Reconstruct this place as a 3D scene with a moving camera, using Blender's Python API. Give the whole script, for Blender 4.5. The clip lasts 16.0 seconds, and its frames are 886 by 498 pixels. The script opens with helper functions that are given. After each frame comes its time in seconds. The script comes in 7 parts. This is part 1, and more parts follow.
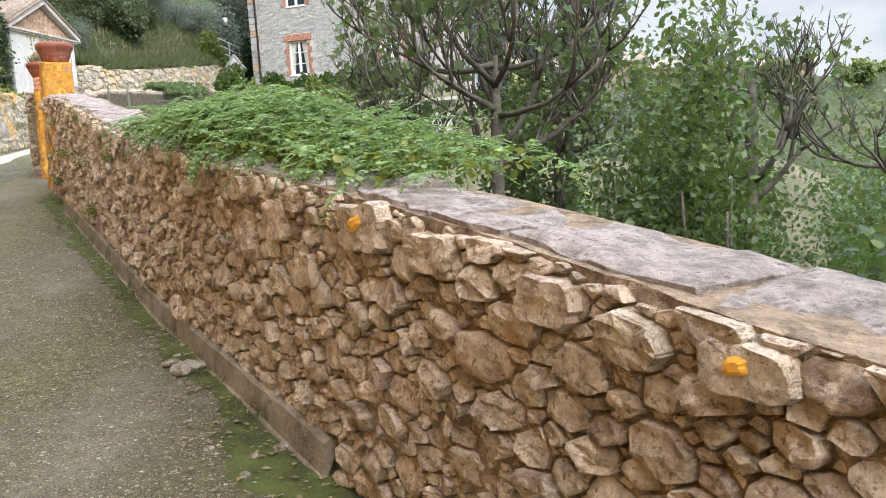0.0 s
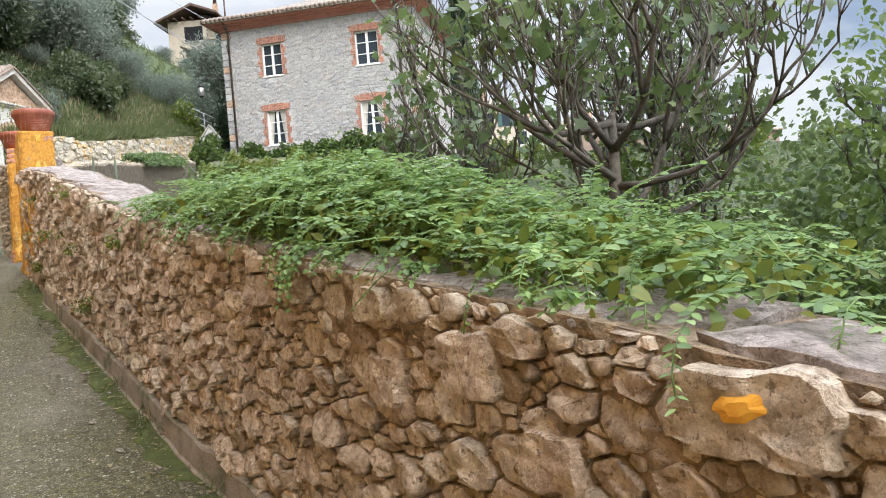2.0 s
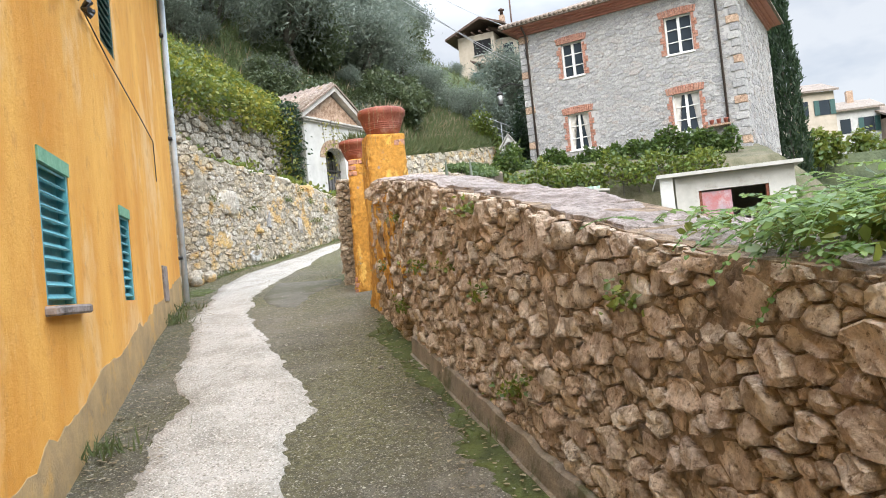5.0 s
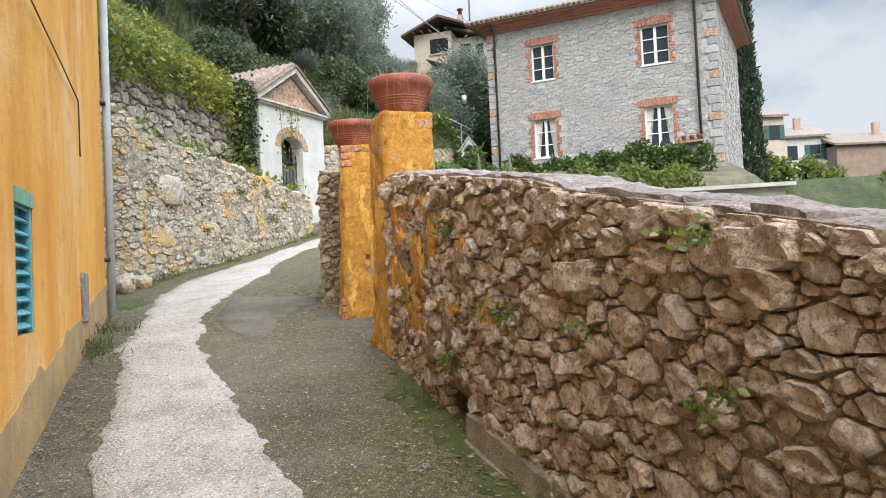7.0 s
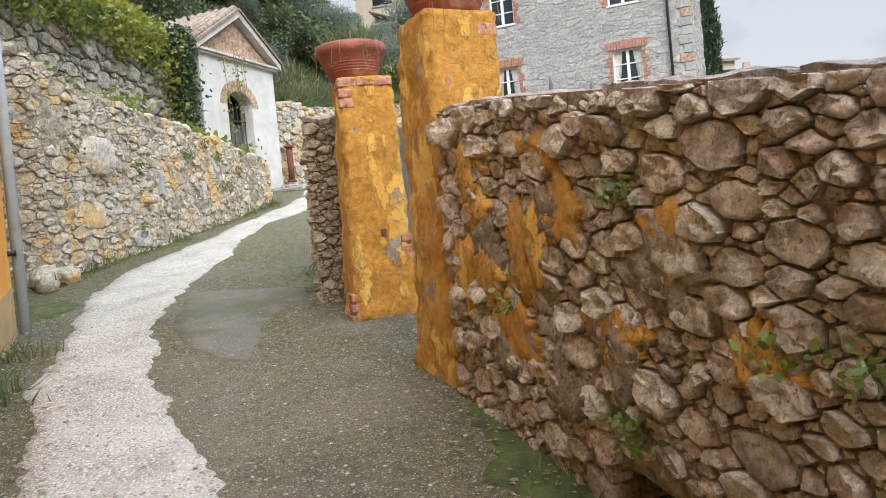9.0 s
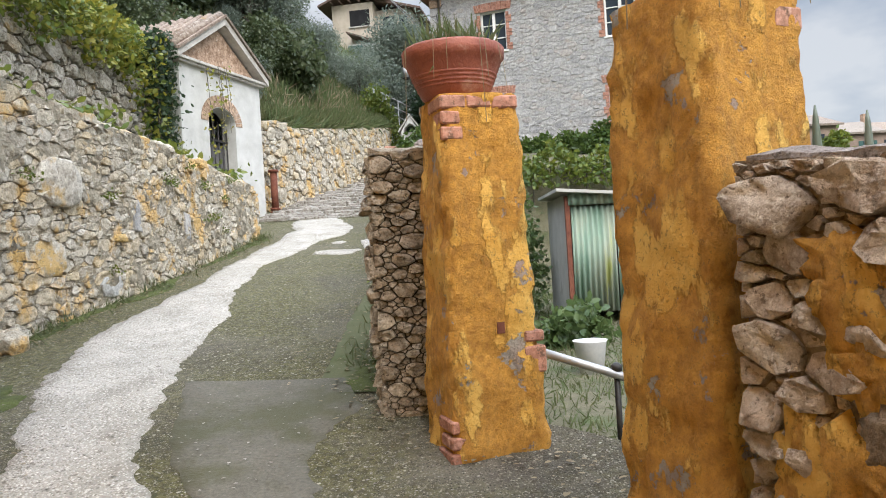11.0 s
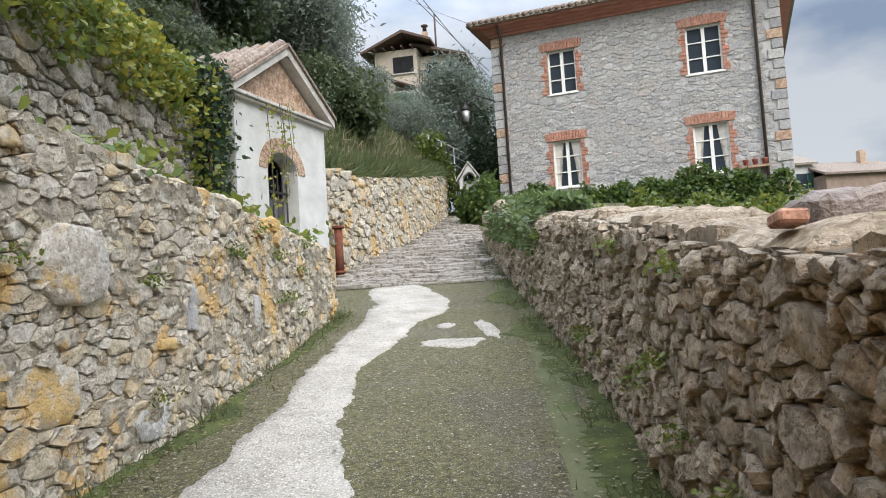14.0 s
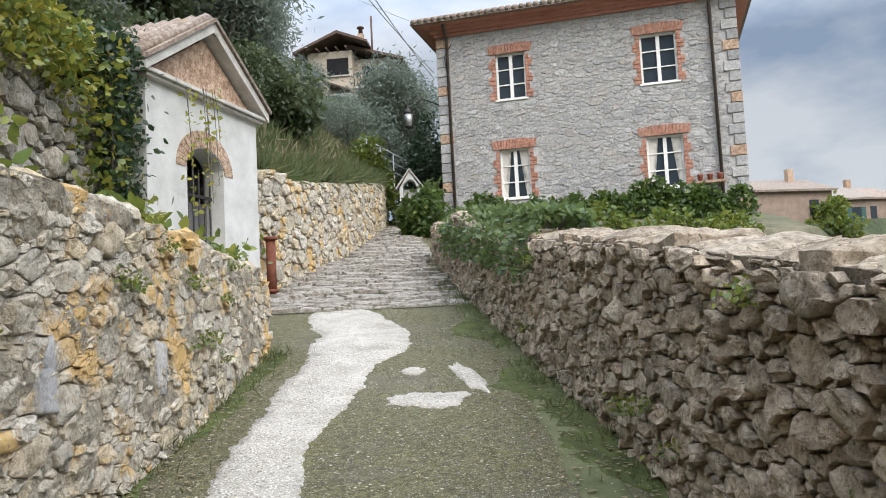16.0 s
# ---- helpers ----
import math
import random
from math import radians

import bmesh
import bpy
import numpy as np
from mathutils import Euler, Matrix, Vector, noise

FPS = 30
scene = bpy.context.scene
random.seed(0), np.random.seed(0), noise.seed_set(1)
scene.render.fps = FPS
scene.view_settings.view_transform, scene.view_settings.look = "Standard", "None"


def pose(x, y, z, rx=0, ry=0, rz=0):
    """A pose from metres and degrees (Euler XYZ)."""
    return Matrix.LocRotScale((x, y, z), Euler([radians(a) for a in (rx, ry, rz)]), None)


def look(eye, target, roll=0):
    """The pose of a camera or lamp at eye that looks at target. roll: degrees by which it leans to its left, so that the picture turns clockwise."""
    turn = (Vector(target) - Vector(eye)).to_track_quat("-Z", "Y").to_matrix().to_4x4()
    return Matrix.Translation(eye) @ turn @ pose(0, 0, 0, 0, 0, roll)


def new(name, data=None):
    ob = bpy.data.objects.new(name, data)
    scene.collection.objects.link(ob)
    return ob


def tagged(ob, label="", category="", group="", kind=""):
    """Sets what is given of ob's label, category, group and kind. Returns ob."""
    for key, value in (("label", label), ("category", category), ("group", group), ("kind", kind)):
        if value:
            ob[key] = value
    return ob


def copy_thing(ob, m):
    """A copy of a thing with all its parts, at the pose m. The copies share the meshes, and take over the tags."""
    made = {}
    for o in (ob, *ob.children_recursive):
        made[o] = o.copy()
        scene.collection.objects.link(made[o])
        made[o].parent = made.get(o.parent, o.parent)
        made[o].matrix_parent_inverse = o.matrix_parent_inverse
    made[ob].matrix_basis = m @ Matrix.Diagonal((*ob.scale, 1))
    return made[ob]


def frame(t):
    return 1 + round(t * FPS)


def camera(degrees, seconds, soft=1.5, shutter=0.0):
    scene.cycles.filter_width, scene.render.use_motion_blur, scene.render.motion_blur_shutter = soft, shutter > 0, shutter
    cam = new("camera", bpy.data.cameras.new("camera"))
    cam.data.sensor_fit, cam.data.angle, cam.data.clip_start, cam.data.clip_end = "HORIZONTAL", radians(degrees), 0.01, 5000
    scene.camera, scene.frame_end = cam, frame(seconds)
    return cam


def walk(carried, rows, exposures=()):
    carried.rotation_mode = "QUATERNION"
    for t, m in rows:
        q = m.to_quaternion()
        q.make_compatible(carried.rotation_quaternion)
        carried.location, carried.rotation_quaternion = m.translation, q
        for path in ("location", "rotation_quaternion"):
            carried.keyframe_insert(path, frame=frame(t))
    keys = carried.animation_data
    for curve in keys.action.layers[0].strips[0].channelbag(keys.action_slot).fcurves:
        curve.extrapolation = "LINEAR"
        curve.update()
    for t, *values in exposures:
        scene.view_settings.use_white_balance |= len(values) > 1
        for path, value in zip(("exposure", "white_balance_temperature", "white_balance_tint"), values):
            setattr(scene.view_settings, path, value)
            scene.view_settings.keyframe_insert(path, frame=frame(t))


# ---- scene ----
cam = camera(59.4, 16.0, soft=1.0)
METRES, EYE, TILT, LEAN, TURN = 16.0, 1.5, 0.0, 0.0, -9.5
ROWS = [
    (0.0, 0.0, 0.0, 0.0, -0.36, -5.13, 3.99),
    (0.5, -0.0148, 0.0151, 0.0036, -4.11, -3.96, 2.93),
    (1.0, -0.0239, 0.0344, 0.0058, -6.04, -2.01, 3.53),
    (1.5, -0.0349, 0.0571, 0.0082, -4.92, -0.86, 5.3),
    (2.0, -0.052, 0.0816, 0.0122, -2.86, -0.39, 4.9),
    (2.5, -0.0685, 0.1077, 0.0151, 4.52, -1.22, 5.41),
    (3.0, -0.0878, 0.1323, 0.0175, 9.35, -0.82, 6.36),
    (3.5, -0.1077, 0.1581, 0.0215, 12.89, 1.6, 6.27),
    (4.0, -0.1243, 0.1867, 0.0259, 17.41, 2.52, 6.17),
    (6.5, -0.2229, 0.3287, 0.0446, 14.58, 1.15, 3.04),
    (7.0, -0.2445, 0.3584, 0.0506, 12.24, 1.92, 2.62),
    (7.5, -0.2614, 0.3881, 0.0538, 11.11, 0.99, 3.17),
    (8.0, -0.2789, 0.4178, 0.0543, 10.89, -1.23, 4.68),
    (10.5, -0.3607, 0.55, 0.0801, 4.56, -0.78, 4.45),
    (11.0, -0.3779, 0.5755, 0.0851, 5.24, 0.31, 3.48),
    (11.5, -0.3945, 0.6055, 0.0909, 6.29, 0.22, 3.28),
    (12.0, -0.4141, 0.6321, 0.0959, 7.13, 1.11, 1.95),
    (12.5, -0.4313, 0.6569, 0.1016, 10.13, 4.08, 0.84),
    (13.0, -0.4449, 0.6819, 0.1051, 11.71, 5.54, 1.48),
    (13.5, -0.4573, 0.7092, 0.1094, 9.01, 4.96, 3.14),
    (14.0, -0.4666, 0.7362, 0.1153, 7.42, 4.02, 3.53),
    (14.5, -0.4771, 0.7607, 0.1195, 5.29, 3.84, 3.27),
    (15.0, -0.4868, 0.7862, 0.122, 2.85, 3.91, 3.63),
    (15.5, -0.4937, 0.8154, 0.1274, 2.56, 3.89, 3.38),
    (16.0, -0.5019, 0.8456, 0.1326, 2.02, 4.38, 2.88),
]
walk(cam, [(t, pose(0, 0, EYE, TILT, LEAN, TURN) @ pose(METRES * x, METRES * y, METRES * z, 90 + pitch, roll, yaw)) for t, x, y, z, yaw, pitch, roll in ROWS],
     exposures=[(0.0, 1.06), (4.0, 1.1), (7.0, 0.88), (10.5, 0.82), (13.0, 0.65), (16.0, 0.64)])

# ---- world and sun: bright overcast sky with broken cloud ----
world = bpy.data.worlds.new("overcast_sky")
scene.world = world
world.use_nodes = True
wn, wl = world.node_tree.nodes, world.node_tree.links
bg = wn["Background"]
sky = wn.new("ShaderNodeTexSky")
sky.sky_type, sky.sun_disc = "NISHITA", False
sky.sun_elevation, sky.sun_rotation = radians(42), radians(159)
tc = wn.new("ShaderNodeTexCoord")
mp = wn.new("ShaderNodeMapping")
mp.inputs["Scale"].default_value = (1, 1, 2.2)
cl = wn.new("ShaderNodeTexNoise")
cl.inputs["Scale"].default_value, cl.inputs["Detail"].default_value, cl.inputs["Roughness"].default_value = 2.0, 6, 0.55
cr = wn.new("ShaderNodeValToRGB")
cr.color_ramp.elements[0].position, cr.color_ramp.elements[0].color = 0.4, (1.6, 2.05, 2.8, 1)
cr.color_ramp.elements[1].position, cr.color_ramp.elements[1].color = 0.56, (3.9, 4.05, 4.3, 1)
mx = wn.new("ShaderNodeMix")
mx.data_type = "RGBA"
mx.inputs["Factor"].default_value = 0.9
wl.new(tc.outputs["Generated"], mp.inputs["Vector"])
wl.new(mp.outputs["Vector"], cl.inputs["Vector"])
wl.new(cl.outputs["Fac"], cr.inputs["Fac"])
wl.new(sky.outputs["Color"], mx.inputs["A"])
wl.new(cr.outputs["Color"], mx.inputs["B"])
sp = wn.new("ShaderNodeSeparateXYZ")
zr = wn.new("ShaderNodeMapRange")
zr.inputs["From Min"].default_value, zr.inputs["From Max"].default_value = 0.3, 0.75
zr.inputs["To Min"].default_value, zr.inputs["To Max"].default_value = 1.0, 6.0
zm = wn.new("ShaderNodeVectorMath")
zm.operation = "SCALE"
wl.new(tc.outputs["Generated"], sp.inputs["Vector"])
wl.new(sp.outputs["Z"], zr.inputs["Value"])
wl.new(mx.outputs["Result"], zm.inputs[0])
wl.new(zr.outputs["Result"], zm.inputs["Scale"])
wl.new(zm.outputs["Vector"], bg.inputs["Color"])
bg.inputs["Strength"].default_value = 0.105
sun = new("sun", bpy.data.lights.new("sun", "SUN"))
sun.data.energy, sun.data.angle, sun.data.color = 2.0, radians(50), (1.0, 0.93, 0.83)
sun.matrix_world = look((0, 0, 50), (-20, 52, 0))


# ---- node helpers and materials ----
class Nodes:
    """A material with a principled shader and short calls for its nodes."""

    def __init__(self, name, rough=0.85, metal=0.0):
        self.m = bpy.data.materials.new(name)
        self.m.use_nodes = True
        self.t = self.m.node_tree
        self.b = self.t.nodes["Principled BSDF"]
        self.b.inputs["Roughness"].default_value = rough
        self.b.inputs["Metallic"].default_value = metal
        self.co = self.t.nodes.new("ShaderNodeTexCoord").outputs["Object"]

    def put(self, socket, value):
        if isinstance(value, bpy.types.NodeSocket):
            self.t.links.new(value, socket)
        else:
            socket.default_value = value

    def noise(self, scale, detail=4, rough=0.55, stretch=None):
        n = self.t.nodes.new("ShaderNodeTexNoise")
        n.inputs["Scale"].default_value, n.inputs["Detail"].default_value, n.inputs["Roughness"].default_value = scale, detail, rough
        src = self.co
        if stretch:
            q = self.t.nodes.new("ShaderNodeMapping")
            q.inputs["Scale"].default_value = stretch
            self.t.links.new(src, q.inputs["Vector"])
            src = q.outputs["Vector"]
        self.t.links.new(src, n.inputs["Vector"])
        return n.outputs["Fac"]

    def cells(self, scale, out="Distance", feature="F1"):
        n = self.t.nodes.new("ShaderNodeTexVoronoi")
        n.feature = feature
        n.inputs["Scale"].default_value = scale
        self.t.links.new(self.co, n.inputs["Vector"])
        return n.outputs[out]

    def ramp(self, fac, *stops):
        n = self.t.nodes.new("ShaderNodeValToRGB")
        e = n.color_ramp.elements
        while len(e) < len(stops):
            e.new(0.5)
        for k, (p, c) in enumerate(stops):
            e[k].position = p
            e[k].color = (*c, 1) if isinstance(c, tuple) else (c, c, c, 1)
        self.put(n.inputs["Fac"], fac)
        return n.outputs["Color"]

    def mix(self, fac, a, b, mode="MIX"):
        n = self.t.nodes.new("ShaderNodeMix")
        n.data_type, n.blend_type = "RGBA", mode
        self.put(n.inputs["Factor"], fac)
        for k, v in (("A", a), ("B", b)):
            self.put(n.inputs[k], (*v, 1) if isinstance(v, tuple) else v)
        return n.outputs["Result"]

    def math(self, op, a, b=0.0):
        n = self.t.nodes.new("ShaderNodeMath")
        n.operation = op
        self.put(n.inputs[0], a)
        self.put(n.inputs[1], b)
        return n.outputs["Value"]

    def any(self):
        """One random number a piece, be it an object or an island of a mesh."""
        a = self.t.nodes.new("ShaderNodeObjectInfo").outputs["Random"]
        b = self.t.nodes.new("ShaderNodeNewGeometry").outputs["Random Per Island"]
        return self.math("FRACT", self.math("ADD", self.math("MULTIPLY", a, 7.3), self.math("MULTIPLY", b, 3.7)))

    def height(self, fac, strength=0.5, distance=0.01):
        n = self.t.nodes.new("ShaderNodeBump")
        n.inputs["Strength"].default_value, n.inputs["Distance"].default_value = strength, distance
        self.put(n.inputs["Height"], fac)
        self.t.links.new(n.outputs["Normal"], self.b.inputs["Normal"])
        return self

    def colour(self, c):
        self.put(self.b.inputs["Base Color"], (*c, 1) if isinstance(c, tuple) else c)
        return self


def stone_material(name, palette, lichen=(0.62, 0.56, 0.5), ochre=(0.5, 0.27, 0.07), ochre_from=0.66, moss=0.62, bump=0.9, dark=(0.09, 0.06, 0.04)):
    """Rough rubble stone: one tone a stone, mottled, with pale lichen, ochre stain and dark moss."""
    n = Nodes(name, 0.9)
    k = len(palette)
    base = n.ramp(n.any(), *[(i / (k - 1), c) for i, c in enumerate(palette)])
    mott = n.noise(13, 8, 0.72)
    c = n.mix(n.ramp(mott, (0.4, 0.0), (0.6, 1.0)), n.mix(0.6, base, dark), n.mix(0.42, base, lichen))
    c = n.mix(n.ramp(n.noise(55, 6, 0.78), (0.38, 0.7), (0.48, 0.0)), c, n.mix(0.5, c, dark))
    c = n.mix(n.ramp(n.noise(34, 7, 0.78), (0.53, 0.0), (0.64, 0.55)), c, n.mix(0.6, c, lichen))
    c = n.mix(n.ramp(n.noise(2.3, 5, 0.6), (ochre_from, 0.0), (ochre_from + 0.08, 0.75)), c, ochre)
    c = n.mix(n.ramp(n.noise(14, 4, 0.7), (0.6, 0.0), (0.68, 0.85)), c, lichen)
    c = n.mix(n.ramp(n.noise(42, 4, 0.7), (0.36, 0.75), (0.43, 0.0)), c, dark)
    c = n.mix(n.ramp(n.noise(3.1, 6, 0.7), (moss, 0.0), (moss + 0.1, 0.7)), c, (0.055, 0.06, 0.025))
    n.colour(c)
    n.height(n.math("ADD", n.noise(21, 9, 0.72), n.math("MULTIPLY", n.noise(90, 4, 0.7), 0.35)), bump, 0.045)
    return n.m


M_STONE_A = stone_material("brown_rubble", [(0.56, 0.42, 0.29), (0.8, 0.66, 0.5), (0.4, 0.28, 0.19), (0.86, 0.75, 0.6), (0.64, 0.45, 0.3), (0.8, 0.62, 0.46), (0.5, 0.36, 0.26)],
                           lichen=(0.8, 0.7, 0.58), ochre=(0.55, 0.31, 0.12), moss=0.65, dark=(0.15, 0.1, 0.065))
M_STONE_R = stone_material("grey_brown_rubble", [(0.4, 0.31, 0.21), (0.6, 0.48, 0.34), (0.26, 0.205, 0.145), (0.7, 0.59, 0.44), (0.45, 0.345, 0.235), (0.6, 0.46, 0.3)],
                           lichen=(0.6, 0.53, 0.44), ochre=(0.42, 0.27, 0.13), ochre_from=0.68, moss=0.61, dark=(0.085, 0.066, 0.046))
M_STONE_L = stone_material("grey_ochre_rubble", [(0.56, 0.5, 0.39), (0.78, 0.71, 0.56), (0.42, 0.39, 0.33), (0.8, 0.64, 0.37), (0.62, 0.57, 0.48), (0.86, 0.81, 0.7), (0.72, 0.51, 0.22)],
                           lichen=(0.7, 0.66, 0.58), ochre=(0.68, 0.42, 0.12), ochre_from=0.54, moss=0.67, dark=(0.21, 0.175, 0.125))
M_STEP_PALE = stone_material("pale_limestone", [(0.66, 0.66, 0.64), (0.74, 0.74, 0.72)], lichen=(0.8, 0.8, 0.78), ochre=(0.5, 0.45, 0.38), ochre_from=0.7, moss=0.75, dark=(0.3, 0.29, 0.27))
M_BOULDER = stone_material("lichened_boulder", [(0.6, 0.56, 0.47), (0.7, 0.65, 0.55)], lichen=(0.86, 0.83, 0.76), ochre=(0.7, 0.44, 0.1), ochre_from=0.47, moss=0.7, dark=(0.24, 0.2, 0.15))
M_STONE_H = stone_material("pale_house_stone", [(0.36, 0.352, 0.345), (0.54, 0.525, 0.5), (0.26, 0.256, 0.256), (0.6, 0.58, 0.55), (0.42, 0.395, 0.37), (0.48, 0.4, 0.33)],
                           lichen=(0.52, 0.515, 0.5), ochre=(0.4, 0.3, 0.22), ochre_from=0.72, moss=0.8, bump=0.5, dark=(0.17, 0.17, 0.175))
M_STONE_U = stone_material("mossy_upper_rubble", [(0.44, 0.41, 0.33), (0.66, 0.61, 0.5), (0.3, 0.28, 0.22), (0.76, 0.72, 0.62), (0.58, 0.47, 0.31)],
                           lichen=(0.62, 0.6, 0.55), ochre=(0.5, 0.33, 0.12), ochre_from=0.64, moss=0.58)


def plain(name, c1, c2, scale=6, rough=0.85, bump=0.4, dist=0.008, fine=60, metal=0.0, stain=None, stain_from=0.6, fine_mix=0.5):
    """A surface of two tones at a broad and a fine scale, with an optional stain."""
    n = Nodes(name, rough, metal)
    f = n.math("ADD", n.math("MULTIPLY", n.noise(scale, 6, 0.6), 1 - fine_mix * 0.6), n.math("MULTIPLY", n.noise(fine, 4, 0.7), fine_mix * 0.6))
    c = n.mix(n.ramp(f, (0.36, 0.0), (0.64, 1.0)), c1, c2)
    if stain:
        c = n.mix(n.ramp(n.noise(scale * 0.6, 6, 0.65), (stain_from, 0.0), (stain_from + 0.1, 0.85)), c, stain)
    n.colour(c)
    n.height(n.math("ADD", n.noise(fine, 5, 0.65), n.math("MULTIPLY", n.noise(scale * 2, 4), 0.8)), bump, dist)
    return n.m


M_MORTAR_A = plain("earth_mortar", (0.11, 0.076, 0.05), (0.46, 0.34, 0.23), 14, 0.95, 1.0, 0.05, 34, stain=(0.06, 0.06, 0.03))
M_MORTAR_R = plain("dark_earth_mortar", (0.075, 0.06, 0.042), (0.2, 0.16, 0.11), 10, 0.95, 1.0, 0.05, 34, stain=(0.045, 0.05, 0.02))
M_MORTAR_L = plain("grey_lime_mortar", (0.19, 0.165, 0.125), (0.52, 0.465, 0.36), 11, 0.95, 1.0, 0.05, 34, stain=(0.4, 0.26, 0.1))
M_MORTAR_H = plain("pale_lime_mortar", (0.36, 0.35, 0.34), (0.52, 0.505, 0.485), 5, 0.95, 0.6, 0.02, 30)
M_COPING = plain("worn_cement_coping", (0.17, 0.14, 0.125), (0.36, 0.305, 0.275), 7, 0.9, 1.0, 0.03, 30, stain=(0.1, 0.085, 0.07), stain_from=0.56)
M_COPING_A = stone_material("weathered_wall_top", [(0.36, 0.3, 0.27), (0.48, 0.41, 0.375), (0.42, 0.34, 0.31)], lichen=(0.6, 0.53, 0.5), ochre=(0.3, 0.22, 0.16), moss=0.6, bump=1.0, dark=(0.11, 0.09, 0.07))
M_PLINTH = plain("damp_cement_footing", (0.14, 0.115, 0.085), (0.3, 0.255, 0.195), 6, 0.9, 0.8, 0.02, 45, stain=(0.07, 0.075, 0.03), stain_from=0.52)
M_ORANGE = plain("orange_paint_mark", (0.62, 0.3, 0.03), (0.75, 0.42, 0.06), 20, 0.8, 0.3)
M_WHITE = plain("old_white_plaster", (0.46, 0.46, 0.44), (0.62, 0.62, 0.6), 3, 0.85, 0.25, 0.006, 40, stain=(0.42, 0.42, 0.38), stain_from=0.6)
M_EDGE = plain("grey_moulding_plaster", (0.36, 0.34, 0.31), (0.55, 0.53, 0.49), 6, 0.9, 0.4, 0.008, 50, stain=(0.2, 0.18, 0.15))
M_BRICK = stone_material("red_brick", [(0.46, 0.15, 0.085), (0.55, 0.2, 0.11), (0.4, 0.13, 0.08), (0.52, 0.23, 0.14)], lichen=(0.6, 0.4, 0.32), ochre=(0.5, 0.24, 0.12), ochre_from=0.75, moss=0.8, bump=0.3)
M_BRICK_ARCH = stone_material("pale_arch_brick", [(0.5, 0.3, 0.17), (0.58, 0.38, 0.24), (0.46, 0.26, 0.15)], lichen=(0.66, 0.55, 0.45), ochre=(0.55, 0.35, 0.16), moss=0.8, bump=0.3)
M_ROSE = plain("rose_painted_cornice", (0.40, 0.17, 0.13), (0.5, 0.24, 0.18), 3, 0.8, 0.2)
M_TILE = stone_material("clay_roof_tile", [(0.24, 0.16, 0.12), (0.31, 0.22, 0.16), (0.19, 0.14, 0.11), (0.27, 0.23, 0.19)], lichen=(0.42, 0.38, 0.33), ochre=(0.3, 0.2, 0.1), moss=0.6, bump=0.3)
M_EAVE = plain("dark_brown_eaves", (0.07, 0.045, 0.035), (0.14, 0.09, 0.07), 5, 0.85, 0.3)
M_IRON = plain("dark_iron", (0.025, 0.025, 0.027), (0.06, 0.055, 0.05), 10, 0.55, 0.2, metal=0.6)
M_RUST = plain("rusty_iron", (0.12, 0.035, 0.022), (0.22, 0.08, 0.045), 12, 0.8, 0.5, metal=0.2)
M_PIPE = plain("aged_zinc", (0.36, 0.37, 0.38), (0.5, 0.5, 0.5), 6, 0.5, 0.15, metal=0.7)
M_PIPE_BLUE = plain("pale_blue_pipe_paint", (0.36, 0.42, 0.46), (0.5, 0.55, 0.58), 5, 0.6, 0.15, stain=(0.3, 0.3, 0.28))
M_PIPE_DARK = plain("dark_copper_pipe", (0.07, 0.055, 0.05), (0.14, 0.11, 0.095), 6, 0.5, 0.15, metal=0.5)
M_WOOD_WHITE = plain("white_window_paint", (0.72, 0.71, 0.68), (0.82, 0.81, 0.78), 10, 0.5, 0.1)
M_SHUTTER = plain("turquoise_shutter_paint", (0.06, 0.27, 0.31), (0.12, 0.38, 0.42), 12, 0.55, 0.15, stain=(0.2, 0.42, 0.44))
M_SHUTTER_DARK = plain("dark_green_shutter_paint", (0.015, 0.06, 0.055), (0.03, 0.1, 0.09), 12, 0.5, 0.1)
M_GREEN_LINTEL = plain("faded_green_paint", (0.10, 0.28, 0.17), (0.2, 0.4, 0.26), 14, 0.7, 0.3)
M_TERRA = plain("painted_terracotta", (0.19, 0.05, 0.033), (0.32, 0.1, 0.062), 7, 0.6, 0.6, 0.01, 50, stain=(0.44, 0.26, 0.2), stain_from=0.58)
M_SOIL = plain("potting_soil", (0.03, 0.025, 0.018), (0.07, 0.05, 0.035), 20, 1.0, 0.8)
M_BARK = plain("grey_brown_bark", (0.05, 0.045, 0.038), (0.15, 0.135, 0.115), 12, 0.95, 0.7, 0.01, 70)
# near-black paint that stands in for the shade of interiors and openings
M_DARK = plain("painted_interior_shade", (0.01, 0.01, 0.012), (0.02, 0.02, 0.022), 2, 1.0, 0.0)
M_CREAM = plain("cream_render", (0.4, 0.345, 0.275), (0.52, 0.455, 0.37), 2, 0.9, 0.2, stain=(0.42, 0.36, 0.28))
M_GREY_RENDER = plain("grey_garage_render", (0.36, 0.35, 0.32), (0.5, 0.49, 0.46), 2, 0.9, 0.2, stain=(0.28, 0.26, 0.22))
M_CURTAIN = plain("pale_curtain", (0.5, 0.47, 0.42), (0.66, 0.63, 0.58), 9, 0.9, 0.1)
M_PAPER = plain("white_paper", (0.68, 0.69, 0.72), (0.8, 0.8, 0.82), 20, 0.7, 0.1)
M_BLACK = plain("black_plastic", (0.02, 0.02, 0.023), (0.04, 0.04, 0.043), 10, 0.35, 0.05)
M_BLUE = plain("blue_print", (0.06, 0.15, 0.4), (0.08, 0.2, 0.45), 10, 0.6, 0.0)
